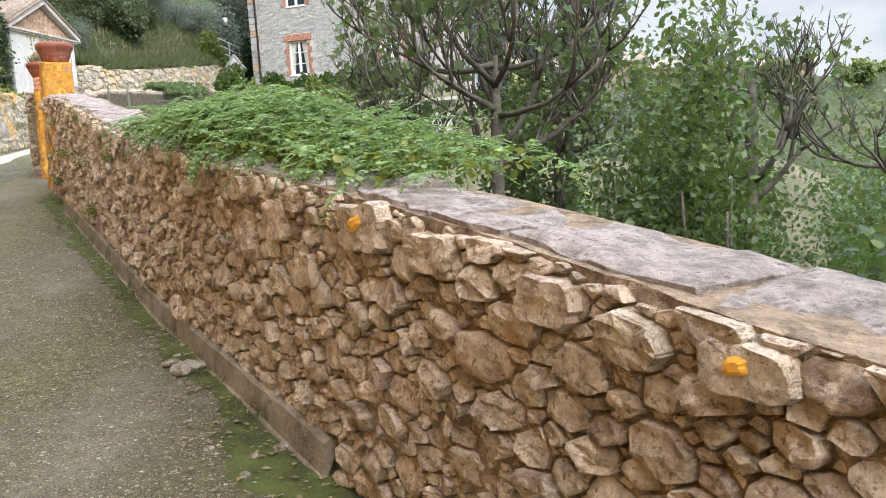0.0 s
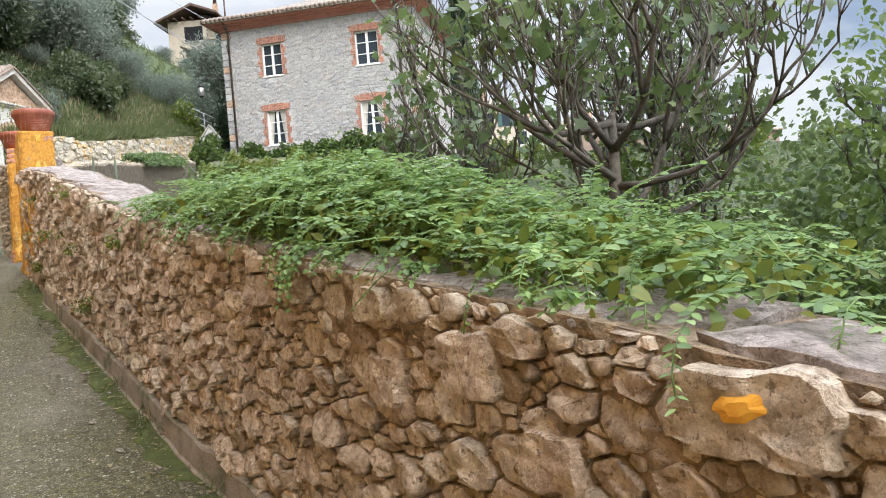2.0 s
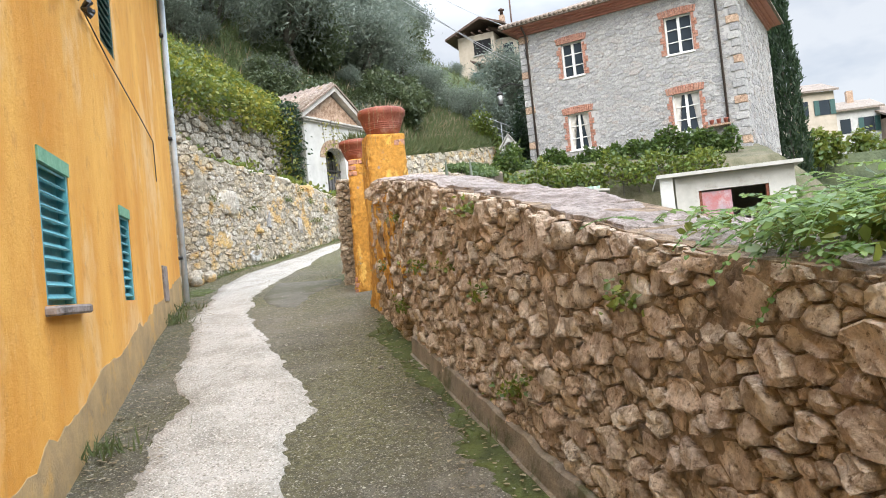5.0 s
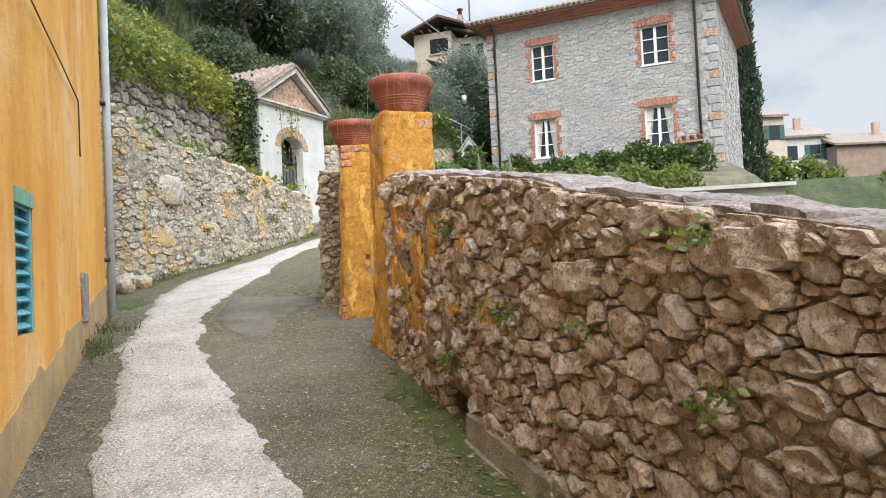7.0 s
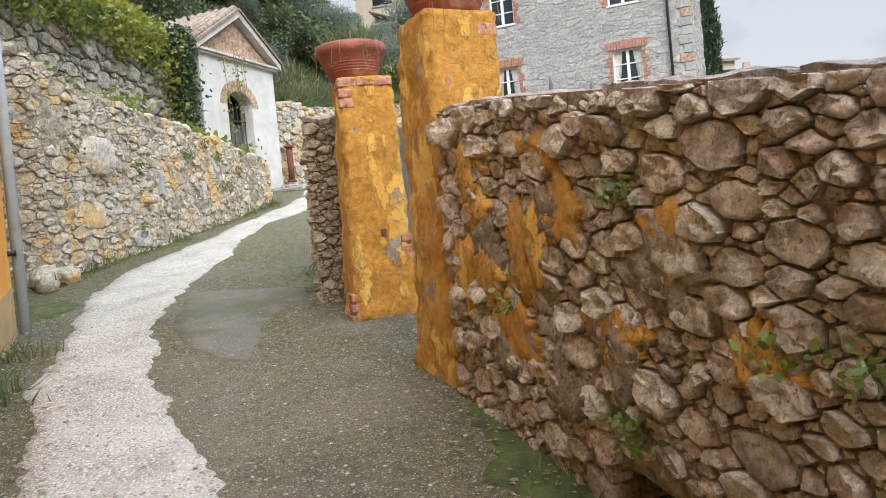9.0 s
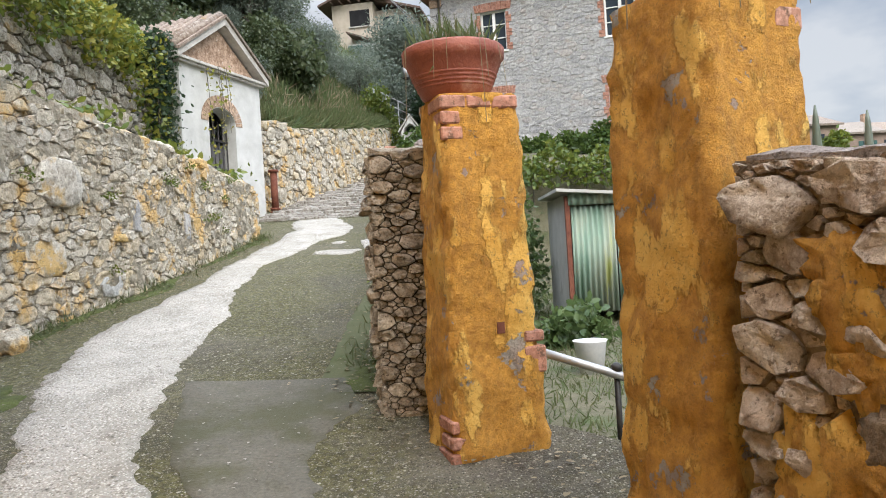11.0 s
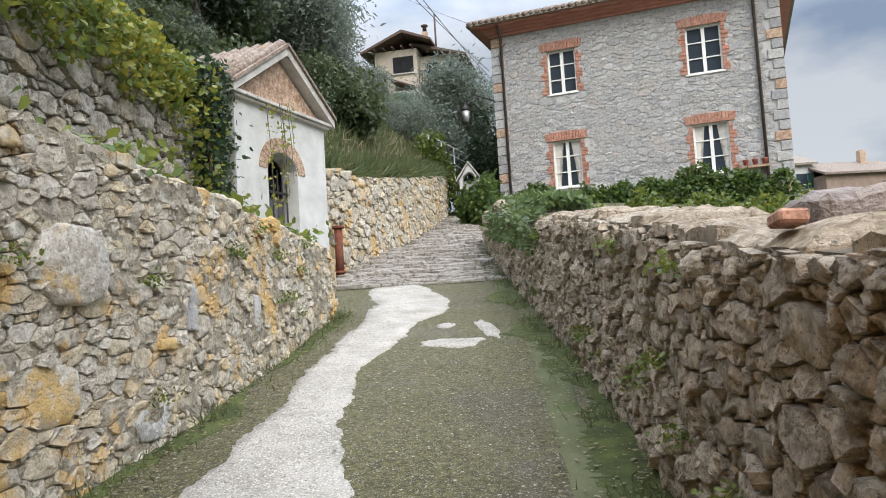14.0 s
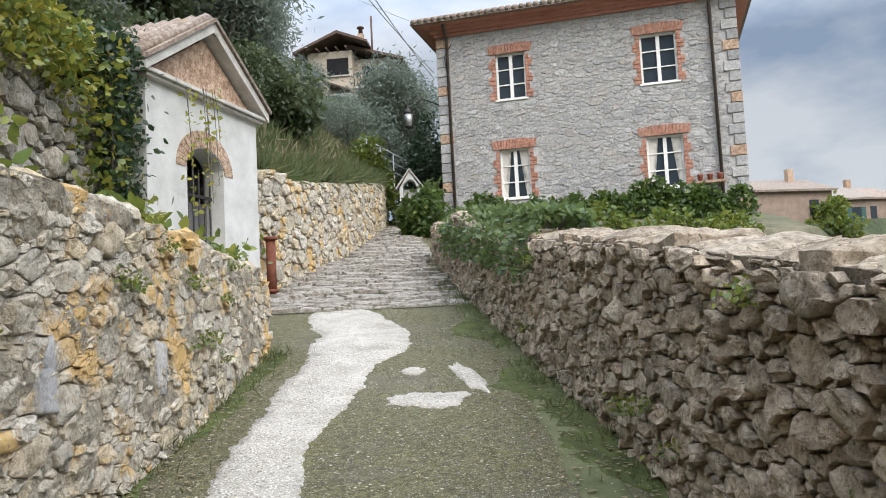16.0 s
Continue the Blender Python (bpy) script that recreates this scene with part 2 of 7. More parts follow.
M_STEP = stone_material("path_stones", [(0.25, 0.24, 0.21), (0.36, 0.345, 0.31), (0.19, 0.18, 0.15), (0.3, 0.28, 0.24)], lichen=(0.46, 0.44, 0.4), ochre=(0.4, 0.33, 0.22), ochre_from=0.75, moss=0.6, bump=0.5)


def glass_material():
    n = Nodes("window_glass", 0.03)
    n.colour((0.03, 0.04, 0.05))
    n.b.inputs["Specular IOR Level"].default_value = 0.25
    return n.m


M_GLASS = glass_material()


def lane_material():
    """Weathered exposed-aggregate concrete: dark matrix, pale and dark pebbles, moss in broad drifts."""
    n = Nodes("old_lane_concrete", 0.92)
    broad = n.math("ADD", n.math("MULTIPLY", n.noise(0.8, 8, 0.68), 0.7), n.math("MULTIPLY", n.noise(9, 6, 0.7), 0.3))
    c = n.mix(n.ramp(broad, (0.4, 0.0), (0.6, 1.0)), (0.062, 0.056, 0.04), (0.175, 0.155, 0.12))
    moss = n.math("ADD", n.noise(0.55, 7, 0.68), n.math("MULTIPLY", n.noise(14, 6, 0.75), 0.3))
    axes = n.t.nodes.new("ShaderNodeSeparateXYZ")
    n.t.links.new(n.co, axes.inputs["Vector"])
    uphill = n.math("MULTIPLY", n.math("MINIMUM", n.math("MAXIMUM", n.math("SUBTRACT", axes.outputs["Y"], 10.0), 0.0), 8.0), 0.012)
    c = n.mix(n.ramp(n.math("ADD", moss, uphill), (0.52, 0.0), (0.76, 0.85)), c, n.mix(n.ramp(n.noise(25, 4), (0.4, 0.0), (0.6, 1.0)), (0.05, 0.05, 0.014), (0.135, 0.125, 0.042)))
    for scale, edge, share, tone in ((130, 0.5, 0.62, (0.27, 0.25, 0.19)), (70, 0.44, 0.7, (0.36, 0.335, 0.265)), (34, 0.36, 0.8, (0.5, 0.47, 0.38)), (95, 0.5, 0.7, (0.035, 0.033, 0.02))):
        grain = n.math("MULTIPLY", n.ramp(n.cells(scale), (edge * 0.75, 1.0), (edge, 0.0)), n.ramp(n.cells(scale, "Color"), (share, 0.0), (share + 0.06, 0.85)))
        c = n.mix(grain, c, tone)
    n.colour(c)
    n.height(n.math("ADD", n.math("MULTIPLY", n.ramp(n.cells(70), (0.0, 1.0), (0.5, 0.0)), 0.5), n.noise(45, 7, 0.75)), 1.0, 0.018)
    return n.m


def strip_material():
    """Pale newer concrete, roughly floated: pitted, sandy, with grey damp stains."""
    n = Nodes("white_concrete", 0.9)
    c = n.mix(n.ramp(n.noise(2.6, 7, 0.65), (0.36, 0.0), (0.62, 1.0)), (0.29, 0.268, 0.225), (0.46, 0.432, 0.385))
    c = n.mix(n.ramp(n.noise(1.3, 8, 0.7), (0.56, 0.0), (0.66, 0.6)), c, (0.24, 0.225, 0.18))
    for scale, edge, share, tone in ((85, 0.5, 0.5, (0.66, 0.63, 0.57)), (60, 0.46, 0.55, (0.17, 0.155, 0.12)), (26, 0.34, 0.68, (0.15, 0.135, 0.105)), (40, 0.4, 0.6, (0.62, 0.59, 0.53))):
        grain = n.math("MULTIPLY", n.ramp(n.cells(scale), (edge * 0.6, 1.0), (edge, 0.0)), n.ramp(n.cells(scale, "Color"), (share, 0.0), (share + 0.06, 0.75)))
        c = n.mix(grain, c, tone)
    n.colour(c)
    n.height(n.math("ADD", n.math("MULTIPLY", n.cells(60), 0.7), n.noise(38, 7, 0.75)), 0.9, 0.016)
    return n.m


M_CONCRETE = strip_material()


M_LANE = lane_material()
M_APRON = plain("smooth_grey_cement", (0.075, 0.07, 0.052), (0.155, 0.143, 0.114), 2.2, 0.9, 0.6, 0.012, 55, stain=(0.07, 0.072, 0.035), stain_from=0.5, fine_mix=1.1)
M_GUTTER = plain("mossy_cement", (0.06, 0.072, 0.026), (0.135, 0.14, 0.07), 2.5, 0.95, 0.3, 0.01, 60, stain=(0.06, 0.085, 0.02), stain_from=0.55)


def yellow_material(name, worn):
    """Ochre-yellow lime wash, streaked and peeled to paler and greyer render. worn: how much of it is gone."""
    n = Nodes(name, 0.9)
    streak = n.noise(1.4, 7, 0.65, (1, 1, 0.35))
    c = n.mix(n.ramp(streak, (0.36, 0.0), (0.66, 1.0)), (0.62, 0.27, 0.03) if worn > 0.6 else (0.66, 0.33, 0.06), (0.78, 0.42, 0.085) if worn > 0.6 else (0.8, 0.48, 0.13))
    c = n.mix(n.ramp(n.noise(0.9, 7, 0.62, (1, 1, 0.5)), (0.53, 0.0), (0.63, 0.7)), c, (0.76, 0.52, 0.25))
    c = n.mix(n.ramp(n.noise(3.1, 7, 0.72), (worn, 0.0), (worn + 0.05, 0.9)), c, n.mix(n.noise(30, 4), (0.36, 0.27, 0.17), (0.56, 0.47, 0.34)))
    c = n.mix(n.ramp(n.noise(5, 8, 0.75), (0.54, 0.0), (0.66, 0.65)), c, (0.26, 0.13, 0.035) if worn < 0.6 else (0.5, 0.24, 0.05))
    if worn < 0.6:
        c = n.mix(n.ramp(n.noise(26, 6, 0.75), (0.5, 0.0), (0.6, 0.5)), c, (0.3, 0.16, 0.05))
        c = n.mix(n.ramp(n.noise(9, 8, 0.75), (0.62, 0.0), (0.66, 0.8)), c, (0.5, 0.46, 0.38))
    n.colour(c)
    n.height(n.math("ADD", n.noise(55, 5, 0.7), n.math("MULTIPLY", n.noise(3.1, 7, 0.72), 3.0)), 0.55 if worn > 0.6 else 1.0, 0.012 if worn > 0.6 else 0.03)
    return n.m


M_YELLOW = yellow_material("yellow_lime_wash", 0.66)


def flaking_material():
    """Ochre roughcast with a smooth bright coat left in torn sheets, bared grey and brown beneath, dark lichen streaks."""
    n = Nodes("flaking_yellow_render", 0.92)
    rough = n.mix(n.ramp(n.noise(30, 6, 0.75), (0.38, 0.0), (0.62, 1.0)), (0.4, 0.185, 0.03), (0.7, 0.36, 0.062))
    coat = n.mix(n.ramp(n.noise(4, 6, 0.65), (0.35, 0.0), (0.65, 1.0)), (0.74, 0.38, 0.06), (0.82, 0.52, 0.13))
    sheet = n.ramp(n.noise(3.4, 9, 0.66, (1.2, 1.2, 0.6)), (0.52, 0.0), (0.545, 1.0))
    c = n.mix(sheet, rough, coat)
    bared = n.ramp(n.noise(5.2, 9, 0.68), (0.6, 0.0), (0.615, 1.0))
    c = n.mix(bared, c, n.mix(n.ramp(n.noise(3, 3), (0.4, 0.0), (0.6, 1.0)), (0.42, 0.385, 0.33), (0.36, 0.24, 0.19)))
    c = n.mix(n.ramp(n.noise(7, 9, 0.78, (1, 1, 0.4)), (0.58, 0.0), (0.72, 0.6)), c, (0.2, 0.12, 0.04))
    c = n.mix(n.ramp(n.noise(60, 5, 0.75), (0.56, 0.0), (0.64, 0.6)), c, (0.16, 0.09, 0.03))
    n.colour(c)
    lift = n.math("SUBTRACT", n.math("MULTIPLY", sheet, 0.5), n.math("MULTIPLY", bared, 0.6))
    n.height(n.math("ADD", lift, n.math("MULTIPLY", n.noise(48, 6, 0.75), 0.9)), 1.0, 0.022)
    return n.m


M_YELLOW_OLD = flaking_material()


def leaf_material(name, tones, gloss=0.5):
    n = Nodes(name, gloss)
    k = len(tones)
    n.colour(n.mix(n.ramp(n.noise(1.1, 3), (0.35, 0.0), (0.65, 0.6)), n.ramp(n.any(), *[(i / (k - 1), c) for i, c in enumerate(tones)]), tones[0]))
    tr = n.t.nodes.new("ShaderNodeBsdfTranslucent")
    tr.inputs["Color"].default_value = (*[min(1, 1.6 * v) for v in tones[-1]], 1)
    ms = n.t.nodes.new("ShaderNodeMixShader")
    ms.inputs["Fac"].default_value = 0.28
    n.t.links.new(n.b.outputs["BSDF"], ms.inputs[1])
    n.t.links.new(tr.outputs["BSDF"], ms.inputs[2])
    n.t.links.new(ms.outputs["Shader"], n.t.nodes["Material Output"].inputs["Surface"])
    return n.m


M_LEAF = leaf_material("fresh_green_leaves", [(0.015, 0.036, 0.007), (0.032, 0.066, 0.013), (0.065, 0.115, 0.022), (0.15, 0.21, 0.05)])
M_LEAF_BRAMBLE = leaf_material("bramble_leaves", [(0.035, 0.08, 0.016), (0.075, 0.145, 0.03), (0.13, 0.22, 0.05), (0.24, 0.34, 0.11)])
M_LEAF_FIG = leaf_material("fig_leaves", [(0.03, 0.06, 0.018), (0.052, 0.094, 0.026), (0.09, 0.14, 0.04), (0.15, 0.2, 0.07)])
M_LEAF_IVY = leaf_material("ivy_leaves", [(0.035, 0.075, 0.015), (0.07, 0.12, 0.02), (0.12, 0.17, 0.03), (0.2, 0.21, 0.035)])
M_LEAF_YELLOW = leaf_material("autumn_yellow_leaves", [(0.12, 0.17, 0.03), (0.22, 0.23, 0.04), (0.32, 0.27, 0.04)])
M_LEAF_OLIVE = leaf_material("olive_leaves", [(0.06, 0.085, 0.055), (0.10, 0.13, 0.09), (0.16, 0.19, 0.145), (0.2, 0.23, 0.19)])
M_LEAF_SCRUB = leaf_material("scrub_leaves", [(0.022, 0.042, 0.014), (0.042, 0.066, 0.024), (0.072, 0.098, 0.038), (0.11, 0.13, 0.06)])
M_LEAF_DARK = leaf_material("dark_evergreen_leaves", [(0.012, 0.03, 0.012), (0.025, 0.05, 0.02), (0.04, 0.07, 0.03)])
M_GRASS = leaf_material("hill_grass", [(0.03, 0.062, 0.014), (0.055, 0.098, 0.024), (0.09, 0.12, 0.04), (0.15, 0.14, 0.065)], 0.7)
M_DRY = leaf_material("dry_stalks", [(0.16, 0.12, 0.07), (0.25, 0.2, 0.12), (0.32, 0.27, 0.18)], 0.8)
M_HILL = plain("hill_turf", (0.035, 0.055, 0.018), (0.075, 0.1, 0.035), 1.2, 1.0, 1.0, 0.08, 9, stain=(0.13, 0.10, 0.06), stain_from=0.6)
M_GARDEN = plain("garden_earth", (0.065, 0.068, 0.032), (0.17, 0.15, 0.1), 2.0, 1.0, 0.8, 0.04, 18, stain=(0.07, 0.1, 0.03), stain_from=0.55)
M_VALLEY = plain("valley_land", (0.022, 0.034, 0.014), (0.085, 0.1, 0.045), 0.35, 1.0, 1.0, 0.3, 1.5, stain=(0.1, 0.085, 0.05), stain_from=0.6)
M_MOSS = plain("moss", (0.035, 0.045, 0.012), (0.1, 0.125, 0.03), 6, 1.0, 0.9, 0.02, 60)


# ---- building helpers ----
def link_mesh(name, verts, faces, mat, parent=None, label="", smooth=False, rounded=None):
    me = bpy.data.meshes.new(name)
    me.from_pydata(verts, [], faces)
    me.materials.append(mat)
    if smooth:
        me.polygons.foreach_set("use_smooth", [True] * len(me.polygons))
    elif rounded:
        me.polygons.foreach_set("use_smooth", rounded)
    ob = new(name, me)
    if parent:
        ob.parent = parent
    if label:
        ob["label"] = label
    return ob


def part(name, bm, mat, parent=None, label="", smooth=False):
    me = bpy.data.meshes.new(name)
    bmesh.ops.recalc_face_normals(bm, faces=bm.faces)
    if smooth:
        for f in bm.faces:
            f.smooth = True
    bm.to_mesh(me)
    bm.free()
    me.materials.append(mat)
    ob = new(name, me)
    if parent:
        ob.parent = parent
    if label:
        ob["label"] = label
    return ob


def base(name, m, label, category, group="", kind=""):
    ob = new(name)
    ob.matrix_world = m
    ob.empty_display_size = 0.1
    return tagged(ob, label, category, group, kind)


def add_box(bm, lo, hi, bevel=0.0, m=None):
    v = [bm.verts.new((x, y, z)) for x in (lo[0], hi[0]) for y in (lo[1], hi[1]) for z in (lo[2], hi[2])]
    fs = [bm.faces.new([v[i] for i in q]) for q in ((0, 1, 3, 2), (4, 6, 7, 5), (0, 4, 5, 1), (2, 3, 7, 6), (0, 2, 6, 4), (1, 5, 7, 3))]
    if bevel:
        es = list({e for f in fs for e in f.edges})
        out = bmesh.ops.bevel(bm, geom=es, offset=bevel, segments=1, affect="EDGES")
        v = list({w for f in out["faces"] for w in f.verts} | {w for w in v if w.is_valid})
    if m is not None:
        bmesh.ops.transform(bm, matrix=m, verts=[w for w in v if w.is_valid])
    return bm


def box(name, lo, hi, mat, parent=None, label="", bevel=0.0, m=None):
    return part(name, add_box(bmesh.new(), lo, hi, bevel, m), mat, parent, label)


def tube(name, pts, radii, mat, parent=None, label="", sides=8):
    bm = bmesh.new()
    add_tube(bm, pts, radii, sides)
    return part(name, bm, mat, parent, label, smooth=True)


def add_tube(bm, pts, radii, sides=8):
    pts = [Vector(p) for p in pts]
    rings = []
    for i, p in enumerate(pts):
        d = (pts[min(i + 1, len(pts) - 1)] - pts[max(i - 1, 0)]).normalized()
        a = d.orthogonal().normalized() if i == 0 else (a - d * a.dot(d)).normalized()
        b = d.cross(a)
        r = radii[i] if isinstance(radii, (list, tuple)) else radii
        rings.append([bm.verts.new(p + r * (math.cos(q) * a + math.sin(q) * b)) for q in [2 * math.pi * k / sides for k in range(sides)]])
    for s, t in zip(rings, rings[1:]):
        for k in range(sides):
            bm.faces.new((s[k], s[(k + 1) % sides], t[(k + 1) % sides], t[k]))
    bm.faces.new(rings[0][::-1])
    bm.faces.new(rings[-1])


def lathe(name, profile, mat, parent=None, label="", sides=28):
    """A turned body round z from (radius, height) pairs, outside and inside."""
    bm = bmesh.new()
    rings = [[bm.verts.new((r * math.cos(2 * math.pi * k / sides), r * math.sin(2 * math.pi * k / sides), z)) for k in range(sides)] for r, z in profile]
    for s, t in zip(rings, rings[1:]):
        for k in range(sides):
            bm.faces.new((s[k], s[(k + 1) % sides], t[(k + 1) % sides], t[k]))
    bm.faces.new(rings[0][::-1])
    bm.faces.new(rings[-1])
    return part(name, bm, mat, parent, label, smooth=True)


def slab(name, outline, y0, y1, mat, parent=None, label=""):
    """An outline in x and z, made solid from y0 to y1."""
    bm = bmesh.new()
    a = [bm.verts.new((x, y0, z)) for x, z in outline]
    b = [bm.verts.new((x, y1, z)) for x, z in outline]
    bm.faces.new(a)
    bm.faces.new(b[::-1])
    for i in range(len(a)):
        j = (i + 1) % len(a)
        bm.faces.new((a[i], b[i], b[j], a[j]))
    bmesh.ops.triangulate(bm, faces=[f for f in bm.faces if len(f.verts) > 4])
    return part(name, bm, mat, parent, label)


# ---- the lie of the land ----
GY = [-8, 0, 3.63, 5.85, 8.65, 10.2, 11.5, 14.67, 17.3, 21, 28, 40, 60]
GZ = [-1, -0.02, 0.43, 0.66, 1.14, 1.39, 1.65, 2.12, 2.52, 3.05, 4.1, 6.2, 9.5]


def lane_z(y):
    return float(np.interp(y, GY, GZ))


def along(poly):
    """Length along a plan line, and functions of it for place and outward side (to the left of the walking direction of the line)."""
    p = np.array(poly, float)
    s = np.concatenate([[0], np.cumsum(np.hypot(*np.diff(p, axis=0).T))])

    def at(u):
        return np.array([np.interp(u, s, p[:, 0]), np.interp(u, s, p[:, 1])])

    def side(u):
        d = at(min(u + 0.25, s[-1])) - at(max(u - 0.25, 0))
        d /= np.hypot(*d)
        return np.array([-d[1], d[0]])

    return float(s[-1]), at, side


def clip(poly, p, n):
    out = []
    k = len(poly)
    for i in range(k):
        a, b = poly[i], poly[(i + 1) % k]
        da, db = (a[0] - p[0]) * n[0] + (a[1] - p[1]) * n[1], (b[0] - p[0]) * n[0] + (b[1] - p[1]) * n[1]
        if da <= 0:
            out.append(a)
        if (da < 0 < db) or (db < 0 < da):
            f = da / (da - db)
            out.append((a[0] + f * (b[0] - a[0]), a[1] + f * (b[1] - a[1])))
    return out


def rubble_cells(length, height, w, h, rng, drop=0.2, gap=0.012, skip=None, small=0.24):
    """Irregular close-set stones of many sizes on a face: outlines in (u, v). w, h: the size of a large stone."""
    ratio = w / h
    top = max(height(u) for u in np.linspace(0, length, 40)) * ratio
    seeds, bins, step = [], {}, w
    for size, tries in ((1.35, 0.12), (1.1, 0.6), (0.8, 4), (0.58, 12), (0.42, 26), (0.31, 40), (small, 60)):
        r0 = size * w / 2
        for _ in range(int(tries * length * top / (w * w))):
            u, v, r = rng.uniform(0, length), rng.uniform(-0.02, top), r0 * rng.uniform(0.88, 1.15)
            i, j = int(u / step), int(v / step)
            if all((u - q[0]) ** 2 + (v - q[1]) ** 2 > (0.86 * (r + q[2])) ** 2 for a in (-1, 0, 1) for b in (-1, 0, 1) for q in bins.get((i + a, j + b), ())):
                q = (u, v, r)
                seeds.append(q)
                bins.setdefault((i, j), []).append(q)
    cells = []
    for q in seeds:
        u, v, r = q
        if v > height(u) * ratio or (skip and skip(u, v / ratio)):
            continue
        i, j = int(u / step), int(v / step)
        turn = rng.uniform(0, 0.7)
        poly = [(u + 1.5 * r * math.cos(turn + k * 0.8976), v + 1.5 * r * math.sin(turn + k * 0.8976)) for k in range(7)]
        for a in (-1, 0, 1):
            for b in (-1, 0, 1):
                for o in bins.get((i + a, j + b), ()):
                    if o is q:
                        continue
                    nu, nv = o[0] - u, o[1] - v
                    d = math.hypot(nu, nv)
                    if d > 1.6 * r + 1.6 * o[2]:
                        continue
                    f = d * r / (r + o[2]) - gap / 2
                    poly = clip(poly, (u + nu / d * f, v + nv / d * f), (nu / d, nv / d))
                    if len(poly) < 3:
                        break
        if len(poly) < 3:
            continue
        poly = [(a, b / ratio) for a, b in poly]
        poly = clip(clip(clip(clip(poly, (0, -0.04), (0, -1)), (0, height(u) - 0.004), (0, 1)), (0, 0), (-1, 0)), (length, 0), (1, 0))
        if len(poly) > 2:
            cells.append(poly)
    return cells


def stone_on(cell, lift, place, rng, fine=True):
    """One rubble stone: a rough block with broken corners, steep flanks and a weathered face. Returns vertices, faces and which are smooth."""
    ring = []
    k = len(cell)
    for i in range(k):
        a, b = cell[i], cell[(i + 1) % k]
        f, g = rng.uniform(0.01, 0.1), rng.uniform(0.86, 0.99)
        ring += [(a[0] + f * (b[0] - a[0]), a[1] + f * (b[1] - a[1])), (a[0] + g * (b[0] - a[0]), a[1] + g * (b[1] - a[1]))]
    n = len(ring)
    cu, cv = sum(p[0] for p in ring) / n, sum(p[1] for p in ring) / n
    size = max(max(abs(p[0] - cu), abs(p[1] - cv)) for p in ring)
    tu, tv, off = rng.uniform(-0.5, 0.5), rng.uniform(-0.7, 0.35), rng.uniform(0, 90)
    top = min(lift * rng.uniform(0.45, 1.3), 0.6 * size)
    levels = ((1.0, -0.04, 0.0), (0.985, 0.78, 0.9), (0.93, 0.98, 1.0), (0.5, 1.0, 1.0)) if fine else ((1.0, -0.02, 0.0), (0.96, 0.9, 0.8), (0.6, 1.0, 1.0))
    freq = 1.6 / max(size, 0.02)
    verts, faces, smooth = [], [], []

    def face(u, v, dep, jit):
        rough = noise.noise((u * freq + off, v * freq, off)) * 0.5 + noise.noise((u * freq * 2.6, v * freq * 2.6 + off, 3)) * 0.35
        return dep * top + jit * top * (rough + (tu * (u - cu) + tv * (v - cv)) / max(size, 0.03))

    for sc, dep, jit in levels:
        for p in ring:
            w = sc * (1 + (rng.uniform(-0.07, 0.03) if jit else 0))
            u, v = cu + (p[0] - cu) * w, cv + (p[1] - cv) * w
            verts.append(place(u, v, face(u, v, dep, jit) if jit else dep))
    flat = rng.random() < 0.8
    for r in range(len(levels) - 1):
        for i in range(n):
            j = (i + 1) % n
            faces.append((r * n + i, r * n + j, (r + 1) * n + j, (r + 1) * n + i))
            smooth.append(not flat)
    last = (len(levels) - 1) * n
    u, v = cu + size * rng.uniform(-0.2, 0.2), cv + size * rng.uniform(-0.15, 0.15)
    verts.append(place(u, v, face(u, v, 1.0, 1.0)))
    faces += [(last + i, last + (i + 1) % n, len(verts) - 1) for i in range(n)]
    smooth += [not flat] * n
    return verts, faces, smooth


def rubble_face(parent, poly, z0, z1, w, h, mat, seed, lift=0.04, near=None, fine=True, drop=0.2, gap=0.014, skip=None, name="stone", limit=290):
    """Stones set on a wall's face. near: a test on the plan place; stones that pass are objects of their own."""
    rng = random.Random(seed)
    length, at, side = along(poly)

    def foot(u):
        return z0(at(u)[1])

    def place(u, v, d):
        u = min(max(u, 0), length)
        p, s = at(u), side(u)
        q = p + s * d
        return (float(q[0]), float(q[1]), foot(u) + v)

    cells = rubble_cells(length, lambda u: z1(at(min(max(u, 0), length))[1]) - foot(min(max(u, 0), length)), w, h, rng, drop, gap, skip)
    rv, rf, rs, made = [], [], [], 0
    for c in cells:
        v, f, sm = stone_on(c, lift, place, rng, fine)
        if near and made < limit and near(v[-1]):
            link_mesh(name, v, f, mat, parent, rounded=sm)
            made += 1
        else:
            o = len(rv)
            rv += v
            rf += [tuple(i + o for i in q) for q in f]
            rs += sm
    if rv:
        ob = link_mesh("rubble", rv, rf, mat, parent, rounded=rs)
        ob["kind"] = "stuff"


